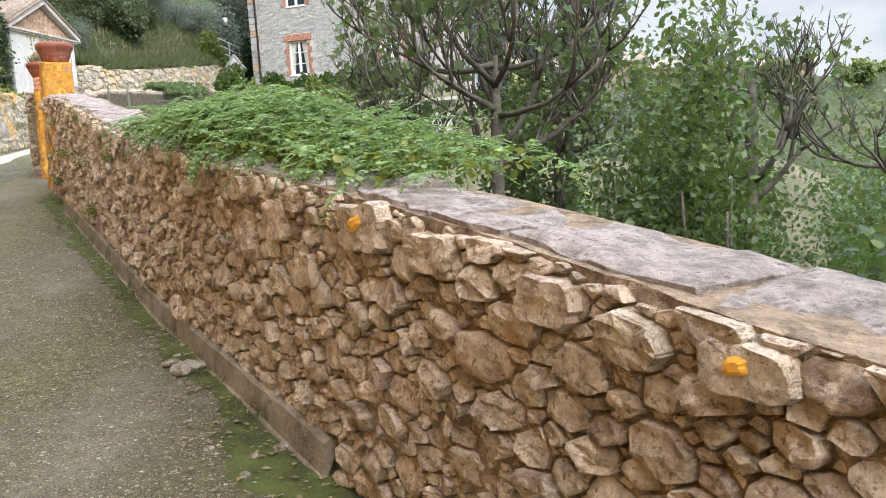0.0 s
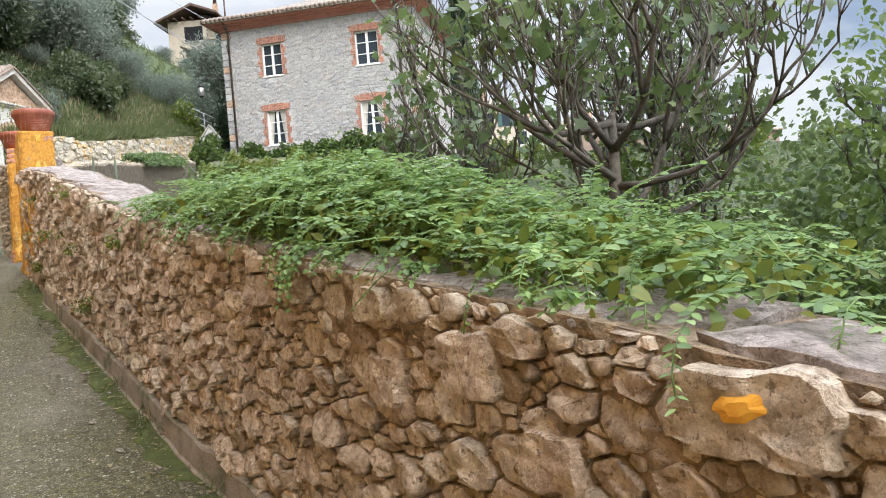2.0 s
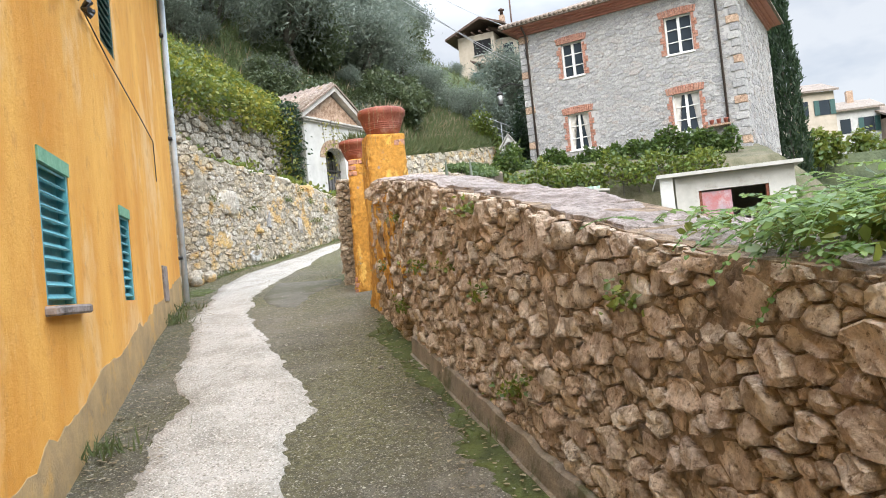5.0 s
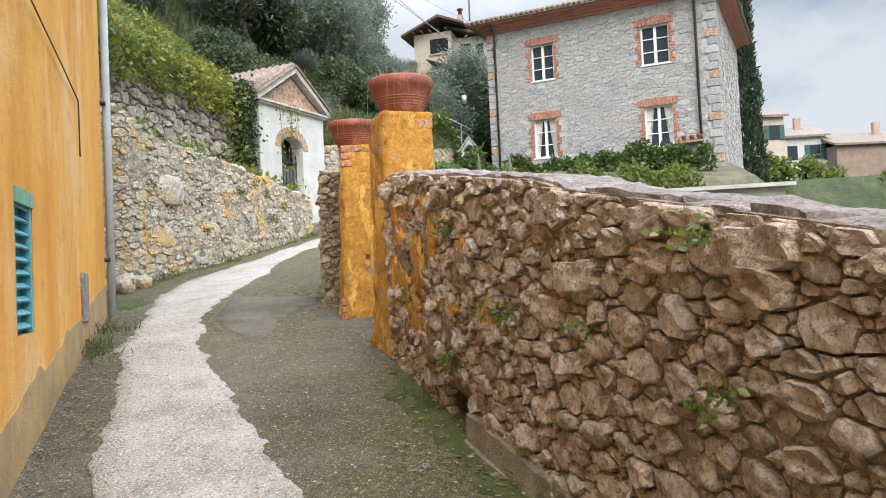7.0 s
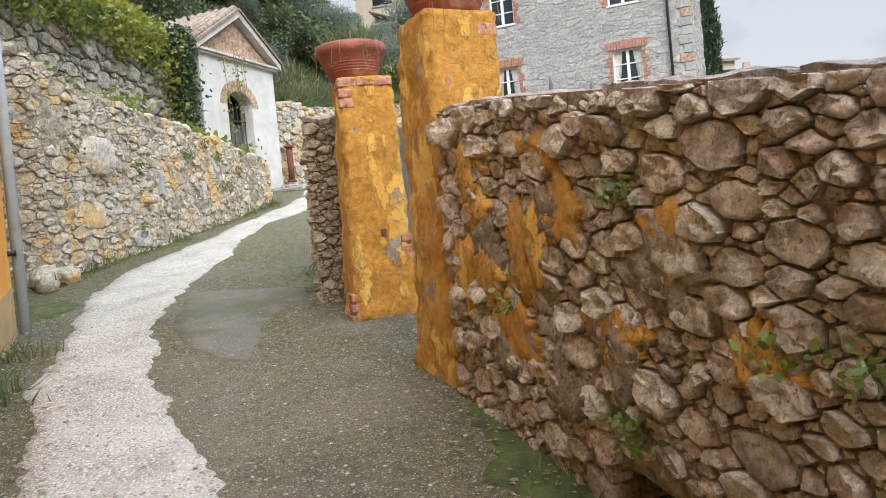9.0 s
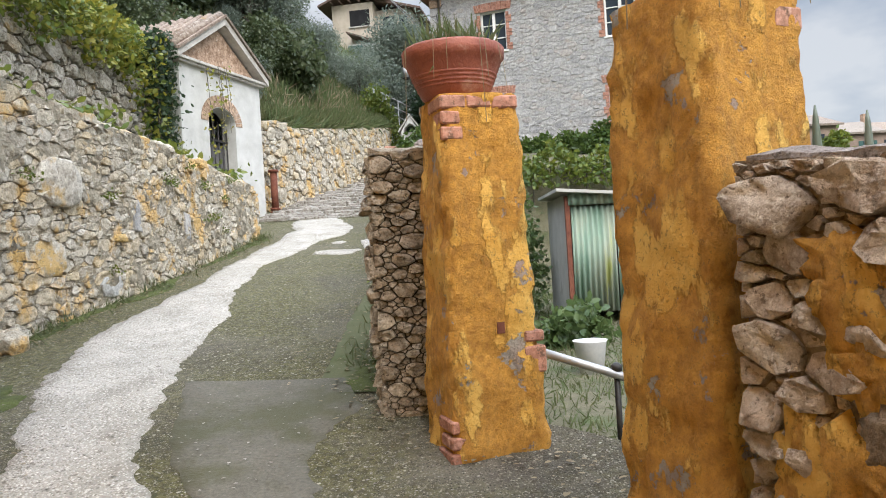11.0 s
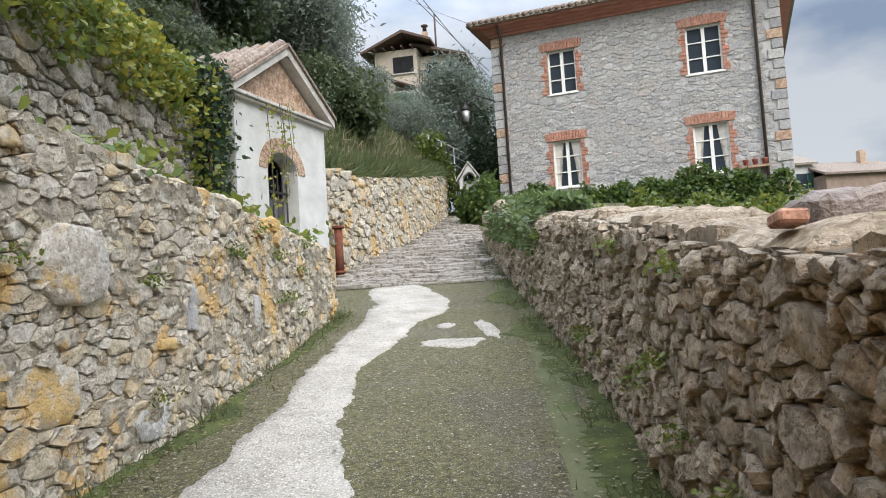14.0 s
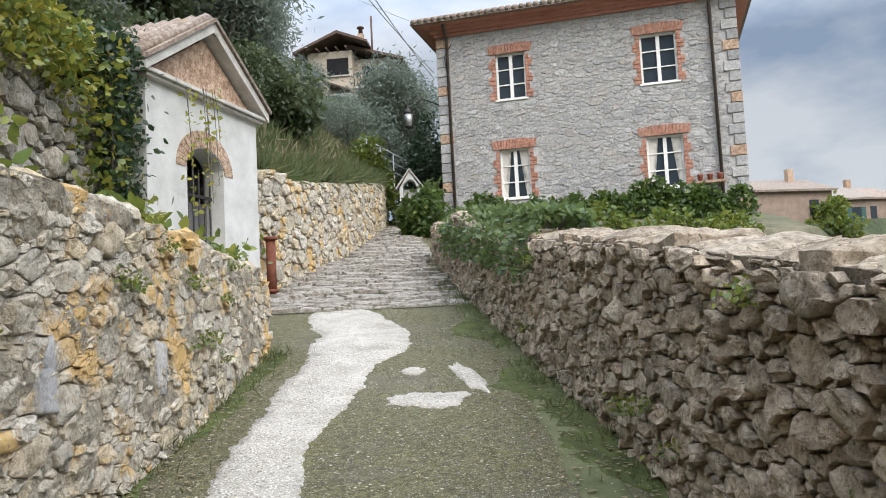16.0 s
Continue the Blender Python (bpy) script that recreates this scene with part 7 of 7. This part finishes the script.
# ---- garden behind the gate ----
def corrugated(name, w, h, mat, parent, label, waves=14):
    bm = bmesh.new()
    n = waves * 6
    pts = [(w * i / n, 0.022 * math.sin(2 * math.pi * waves * i / n)) for i in range(n + 1)]
    rows = [[bm.verts.new((x, y, z)) for x, y in pts] for z in (0, h)]
    back = [[bm.verts.new((x, y + 0.006, z)) for x, y in pts] for z in (0, h)]
    for a, b in ((rows[0], rows[1]), (back[1], back[0])):
        for i in range(n):
            bm.faces.new((a[i], a[i + 1], b[i + 1], b[i]))
    for a, b in ((rows[0], back[0]), (back[1], rows[1])):
        for i in range(n):
            bm.faces.new((b[i], b[i + 1], a[i + 1], a[i]))
    return part(name, bm, mat, parent, label, smooth=True)


def green_sheet():
    n = Nodes("faded_green_sheet_metal", 0.55, 0.2)
    c = n.ramp(n.noise(2.2, 5, 0.6, (1.6, 1, 0.25)), (0.3, (0.1, 0.22, 0.14)), (0.46, (0.24, 0.34, 0.27)), (0.62, (0.34, 0.38, 0.3)), (0.72, (0.34, 0.37, 0.12)))
    n.colour(c)
    return n.m


M_GREEN_SHEET = green_sheet()


def shed():
    ob = base("garden_shed", pose(-2.0, 20.3, 1.92, 0, 0, -4), "garden shed with faded green corrugated doors", "shed")
    box("side_wall", (-0.02, 0.05, -0.3), (0.05, 1.6, 1.62), M_GREY_RENDER, ob)
    box("side_wall", (1.3, 0.05, -0.3), (1.37, 1.6, 1.55), M_GREY_RENDER, ob)
    box("back_wall", (0.052, 1.5, -0.3), (1.298, 1.6, 1.6), M_GREY_RENDER, ob)
    for k in range(2):
        d = corrugated("door", 0.58, 1.42, M_GREEN_SHEET, ob, "faded green corrugated metal door", 8)
        d.matrix_basis = pose(0.06 + 0.6 * k, 0, 0.04)
    box("post", (-0.02, -0.04, -0.3), (0.04, 0.04, 1.6), M_RUST, ob)
    box("post", (1.28, -0.04, -0.3), (1.34, 0.04, 1.5), M_RUST, ob)
    slab("roof", [(-0.15, 1.66), (1.5, 1.5), (1.5, 1.54), (-0.15, 1.7)], -0.2, 1.7, M_GREY_RENDER, ob, "pale weathered shed roof")
    d = corrugated("fascia", 1.3, 0.16, M_GREEN_SHEET, ob, "corrugated strip over the doors", 14)
    d.matrix_basis = pose(0.02, -0.06, 1.47)


shed()


def garage():
    ob = base("garage", pose(1.95, 27.2, 1.65, 0, 0, -6), "low grey rendered garage with a faded red door", "garage")
    box("wall", (0, 0, -0.4), (0.62, 0.2, 2.55), M_GREY_RENDER, ob)
    box("wall", (2.5, 0, -0.4), (3.2, 0.2, 2.55), M_GREY_RENDER, ob)
    box("wall", (0.622, 0, 2.1), (2.498, 0.2, 2.55), M_GREY_RENDER, ob)
    box("side_wall", (0, 0.202, -0.4), (0.2, 4, 2.55), M_GREY_RENDER, ob)
    box("side_wall", (3.0, 0.202, -0.4), (3.2, 4, 2.55), M_GREY_RENDER, ob)
    box("back_wall", (0.202, 3.8, -0.4), (2.998, 4, 2.55), M_GREY_RENDER, ob)
    box("pillar", (-0.42, -0.12, -0.4), (-0.06, 0.25, 2.6), M_WHITE, ob)
    box("roof", (-0.5, -0.25, 2.56), (3.4, 4.2, 2.66), M_GREY_RENDER, ob, "pale flat garage roof")
    dm = plain("faded_red_door_paint", (0.42, 0.1, 0.09), (0.36, 0.3, 0.34), 3.5, 0.7, 0.2, stain=(0.5, 0.42, 0.42), stain_from=0.52)
    dr = box("door", (0.7, 0.06, 0.0), (1.5, 0.11, 2.05), dm, ob, "faded red sheet door, one leaf open")
    box("rail", (0.7, 0.045, 1.0), (1.5, 0.06, 1.08), M_RUST, dr)
    box("door_frame", (0.624, 0.03, -0.1), (0.7, 0.17, 2.1), M_RUST, ob)
    box("door_frame", (2.42, 0.03, -0.1), (2.496, 0.17, 2.1), M_RUST, ob)
    for k in range(4):
        box("stored_board", (1.7 + 0.16 * k, 0.8, 0), (1.76 + 0.16 * k, 0.86, 1.2 + 0.12 * k), M_CURTAIN, ob, m=Matrix.Translation((0, 0, 0)) @ Matrix.Rotation(0.04 * k - 0.05, 4, "Y"))


garage()


def trough():
    ob = base("stone_trough", pose(-1.65, 18.1, 1.74, 0, 0, -8), "whitewashed block trough with a slate top", "trough")
    for k in range(2):
        box("block", (0.03, 0.0, 0.2 * k - 0.05), (0.85, 0.4, 0.2 * k + 0.145), M_WHITE, ob, bevel=0.01)
    box("top_slab", (-0.05, -0.06, 0.35), (0.93, 0.46, 0.4), M_COPING, ob, bevel=0.008)


trough()
tp = pot(-0.95, 18.3, 2.145, 0.17, 0.16, "oblong clay pot on the trough")
tp["group"] = "garden pots"


def gate_rail():
    ob = base("hand_rail", pose(-3.68, 13.95, 0), "grey metal hand rail beside the garden steps", "hand rail")
    tube("rail", [(-0.05, 0, 2.35), (0.3, 0.0, 2.22), (0.62, -0.05, 2.1)], 0.022, M_PIPE, ob)
    tube("post", [(0.37, 0.0, 2.19), (0.37, 0.0, 1.6)], 0.016, M_IRON, ob)
    lathe("finial", [(0.01, 2.2), (0.03, 2.215), (0.03, 2.24), (0.01, 2.255)], M_IRON, ob, sides=10).matrix_basis = pose(0.37, 0, 0)


gate_rail()


def succulent(x, y, z, h, seed):
    ob = plant("succulent", "upright pointed green succulent behind the wall", "plant", (x, y, z), "succulents")
    lathe("stem", [(0.012, -0.3), (0.016, 0.0), (0.017, h * 0.6), (0.01, h * 0.88), (0.003, h)], M_LEAF_OLIVE, ob, sides=9)


succulent(-2.88, 12.75, 2.95, 0.36, 1)
succulent(-2.62, 12.85, 2.95, 0.35, 2)
planter = base("planter", pose(-2.75, 12.8, 1.7), "rough stone planter behind the wall", "planter")
box("body", (-0.3, -0.15, 0), (0.3, 0.15, 1.2), M_STONE_A, planter, bevel=0.02)
rng = random.Random(841)
for k, (x, y, a, b, h, m, lab) in enumerate(((-3.55, 13.25, 0.3, 0.25, 0.12, M_BRICK, "broken brick step at the gate"), (-3.5, 13.35, 0.35, 0.3, 0.04, M_STONE_A, "flat stone on the gate step"), (-1.3, 16.2, 1.1, 0.14, 0.05, M_CURTAIN, "old plank lying in the garden"), (-0.7, 19.2, 0.9, 0.12, 0.05, M_RUST, "rusty bar lying in the garden"))):
    ob = base("loose_board" if k > 1 else "step_stone", pose(x, y, garden_z(x, y) + 0.02, 0, 0, rng.uniform(-30, 30)), lab, "board" if k > 1 else "stone")
    box("board" if k > 1 else "slab", (0, 0, -0.03), (a, b, h), m, ob, bevel=0.01)
slab_m = pose(-4.22, 15.05, top_r(15.1) + 0.1, 2, -3, -6)
cap = base("cap_stone", slab_m, "dark weathered slab lying on the lane wall's end", "stone")
bm = bmesh.new()
add_box(bm, (0, 0, -0.1), (0.3, 0.36, 0.06), 0.03)
bmesh.ops.subdivide_edges(bm, edges=bm.edges[:], cuts=3, use_grid_fill=True)
for v in bm.verts:
    v.co += Vector((noise.noise(v.co * 7), noise.noise(v.co * 7 + Vector((9, 0, 0))), noise.noise(v.co * 7 + Vector((0, 9, 0))))) * 0.035
part("slab", bm, M_COPING, cap)
frag = base("brick_fragment", pose(-4.36, 14.98, top_r(15.0) + 0.075, 4, 3, 78), "broken red brick on the lane wall's end", "brick")
box("brick", (-0.07, -0.04, -0.02), (0.08, 0.04, 0.02), M_BRICK, frag, bevel=0.008)
bk = base("bucket", pose(-2.75, 16.6, garden_z(-2.75, 16.6)), "white plastic bucket in the garden", "bucket")
lathe("pail", [(0.1, 0), (0.14, 0.28), (0.15, 0.29), (0.135, 0.27)], M_PAPER, bk, sides=18)
grass("garden_grass", lambda r: (lambda x, y: (x, y, garden_z(x, y)))(r.uniform(-3.6, 6), r.uniform(12.5, 28)), 60000, 0.085, 851, M_GRASS, "rough garden grass behind the gate", 0.6)
for k, (x, y, a, h) in enumerate(((-2.5, 18.4, 0.5, 0.4), (-3.1, 20.4, 0.5, 1.0), (-0.2, 19.8, 0.4, 0.5), (0.3, 21.6, 0.5, 0.5), (-2.5, 21.8, 0.7, 2.2), (1.6, 24.0, 0.5, 0.5), (-0.6, 23.5, 0.8, 1.0), (5.8, 24.5, 0.8, 1.0))):
    bush("shrub", (x, y, garden_z(x, y)), (a, a, h), 860 + k, (M_LEAF_FIG, M_LEAF_IVY)[k % 2], 1500, 0.1, "low green garden shrub", group="garden shrubs", clumps=12)
hedge("terrace_hedge", (-3.0, 32.4), (4.5, 32.8), 4.6, 0.7, 1.3, 5200, 0.15, 871, M_LEAF_IVY, "dark vine hanging over the terrace edge above the shed")


# ---- trees and village beyond ----
def cypress(x, y, z, h, r, seed):
    rng = random.Random(seed)
    ob = plant("cypress", "tall dark cypress beyond the villa", "tree", (x, y, z), "cypresses")
    tube("trunk", [(0, 0, -0.5), (0, 0, h * 0.9)], [0.14, 0.03], M_BARK, ob, sides=7)
    pts = []
    for _ in range(11000):
        f = rng.random() ** 0.8
        q = rng.uniform(0, 6.283)
        rr = r * (1 - f ** 2.2) ** 0.8 * (0.75 + 0.35 * noise.noise((math.cos(q) * 2, math.sin(q) * 2, f * 7 + seed))) * rng.uniform(0.7, 1.05)
        pts.append((rr * math.cos(q), rr * math.sin(q), 0.2 + f * h))
    leaves("crown", pts, [rng.uniform(0.25, 0.5) for _ in pts], SLIM, M_LEAF_DARK, ob, seed, rise=0.4)


cypress(12.6, 51, 3.0, 17.0, 1.25, 901)


def village_house(x, y, z, w, d, h, yaw, mat, seed, label):
    """A plain house with a low gabled tile roof, windows with shutters and a chimney."""
    rng = random.Random(seed)
    ob = base("village_house", pose(x, y, z, 0, 0, yaw), label, "house", "village houses")
    box("wall", (0, 0, -12), (w, d, h), mat, ob)
    for s in (0, 1):
        y0, y1 = (-0.35, d / 2) if s == 0 else (d + 0.35, d / 2)
        link = bmesh.new()
        a = [link.verts.new(c) for c in ((-0.3, y0, h - 0.05), (w + 0.3, y0, h - 0.05), (w + 0.3, y1, h + d * 0.18), (-0.3, y1, h + d * 0.18), (-0.3, y0, h + 0.12), (w + 0.3, y0, h + 0.12), (w + 0.3, y1, h + d * 0.18 + 0.17), (-0.3, y1, h + d * 0.18 + 0.17))]
        for f in ((0, 1, 2, 3), (7, 6, 5, 4), (0, 4, 5, 1), (2, 6, 7, 3), (1, 5, 6, 2), (0, 3, 7, 4)):
            link.faces.new([a[i] for i in f])
        part("roof", link, M_TILE, ob)
    n = max(2, int(w / 2.2))
    for k in range(n):
        for lev in range(max(1, int(h / 2.9))):
            if rng.random() < 0.12:
                continue
            wx, wz = (k + 0.5) * w / n - 0.4, h - 1.9 - lev * 2.9
            win = box("window", (wx, -0.03, wz), (wx + 0.8, 0.02, wz + 1.2), M_GLASS, ob)
            if rng.random() < 0.6:
                for sx in (wx - 0.42, wx + 0.82):
                    box("shutter", (sx, -0.08, wz), (sx + 0.4, -0.031, wz + 1.2), M_SHUTTER_DARK, win)
    cx = rng.uniform(0.2, 0.7) * w
    box("chimney", (cx, d * 0.35, h), (cx + 0.5, d * 0.35 + 0.5, h + d * 0.18 + 0.9), M_BRICK_ARCH, ob)


V_BROWN = plain("brown_stone_render", (0.2, 0.145, 0.115), (0.32, 0.24, 0.19), 1.5, 0.9, 0.2)
village_house(18.9, 70, 9.0, 3.3, 6, 4.9, 2, M_CREAM, 911, "cream rendered village house")
village_house(22.6, 72, 8.6, 3.6, 6, 3.8, -4, M_WHITE, 912, "white rendered village house")
village_house(26.2, 70, 8.4, 6.5, 7, 2.9, 3, V_BROWN, 913, "brown stone village house")
village_house(33.5, 78, 8.6, 7.5, 8, 2.8, -6, V_BROWN, 914, "brown stone village house")
village_house(41.5, 82, 8.4, 7, 8, 3.6, 4, V_BROWN, 915, "brown stone village house")
village_house(37, 90, 9.4, 9, 8, 3.6, 8, V_BROWN, 916, "brown stone village house")
village_house(49, 80, 8.0, 8, 8, 3.4, 0, V_BROWN, 917, "brown stone village house")
grid_sheet("village_hill", list(np.linspace(14, 140, 18)), list(np.linspace(58, 190, 16)), lambda x, y: (x, y, 8.6 - 16 * max(0, (66 - y) / 8) + 0.03 * (y - 66) + 0.8 * noise.noise((x * 0.06, y * 0.06, 0))), M_VALLEY, "ground under the village")
for k in range(9):
    bush("shrub", (19 + 4.5 * k + (k % 3), 66 + (k * 3) % 5, 7.4), (2.2, 2.2, 2.6), 930 + k, M_LEAF_IVY, 1200, 0.4, "green garden shrub by the village houses", group="village shrubs")


# ---- house high on the hill ----
def hill_house():
    ob = base("hill_house", pose(-7.2, 66, 17.0, 0, 0, -14), "cream house with wide dark eaves high on the hill", "house")
    box("wall", (0, 0, -4), (3.0, 6, 4.0), M_CREAM, ob)
    box("wall", (3.002, 0.9, -4), (5.6, 6, 3.6), M_CREAM, ob)
    slab("roof", [(-0.8, 3.75), (2.2, 4.95), (4.2, 4.2), (4.2, 4.35), (2.2, 5.15), (-0.8, 3.9)], -0.8, 6.8, M_EAVE, ob, "low dark brown tiled roof with wide eaves")
    slab("roof", [(2.6, 4.3), (6.4, 3.2), (6.4, 3.35), (2.6, 4.5)], 0.2, 6.6, M_EAVE, ob, "lower dark brown roof")
    for k in range(5):
        box("rafter", (0.1 + 0.65 * k, -0.75, 3.98 - 0.0 * k), (0.2 + 0.65 * k, 0, 4.08), M_EAVE, ob)
    # no recess here: the loggia's shade is a near-black panel on the wall
    win = box("window", (1.3, -0.04, 2.35), (2.75, 0.01, 3.5), M_DARK, ob, "near-black panel painted as the loggia's shade")
    box("sill", (1.2, -0.1, 2.26), (2.85, 0.0, 2.35), M_GREY_RENDER, win)
    balcony = box("balcony", (3.1, -0.3, 1.3), (4.8, 0.9, 1.45), M_GREY_RENDER, ob, "small balcony with an iron rail")
    for k in range(9):
        tube("baluster", [(3.15 + 0.2 * k, -0.25, 1.45), (3.15 + 0.2 * k, -0.25, 2.25)], 0.025, M_IRON, balcony, sides=5)
    box("rail", (3.1, -0.28, 2.25), (4.8, -0.22, 2.31), M_IRON, balcony)
    box("window", (3.5, 0.86, 1.5), (4.3, 0.91, 3.1), M_GLASS, ob)
    box("window", (4.7, 0.86, 2.0), (5.3, 0.91, 3.0), M_GLASS, ob)
    box("chimney", (2.9, 2.5, 4.3), (3.3, 2.9, 6.0), M_BRICK_ARCH, ob)
    lathe("chimney_pot", [(0.16, 6.0), (0.14, 6.4), (0.26, 6.42), (0.26, 6.5), (0.02, 6.62)], M_EAVE, ob, sides=10).matrix_basis = pose(3.1, 2.7, 0)
    tube("flue", [(3.9, 2.6, 4.0), (3.9, 2.6, 7.2)], 0.07, M_EAVE, ob)
    # lower storey: lean-to roof, posts, near-black panel as the shade below the deck
    slab("lean_to_roof", [(1.4, 1.5), (3.1, 0.85), (3.1, 0.95), (1.4, 1.62)], -1.6, 0, M_EAVE, ob)
    box("annexe", (1.5, -1.4, -5), (3.4, -0.02, 0.7), M_GREY_RENDER, ob, "lower grey annexe")
    box("netting", (1.45, -1.46, -0.5), (2.5, -1.405, 0.6), M_SHUTTER_DARK, ob, "hanging green netting")
    box("deck", (1.0, -3.0, -1.5), (4.2, -1.45, -1.38), M_GREY_RENDER, ob)
    for x in (1.1, 2.6, 4.1):
        tube("post", [(x, -2.9, -5), (x, -2.9, -0.7)], 0.05, M_PIPE, ob, sides=6)
    box("deck_rail", (1.0, -2.94, -0.75), (4.2, -2.88, -0.68), M_IRON, ob)
    # added panel, its near-black colour stands in for shade under the deck
    box("store", (1.1, -1.48, -4), (4.1, -1.42, -1.55), M_DARK, ob, "near-black panel painted as the shade under the deck")


hill_house()
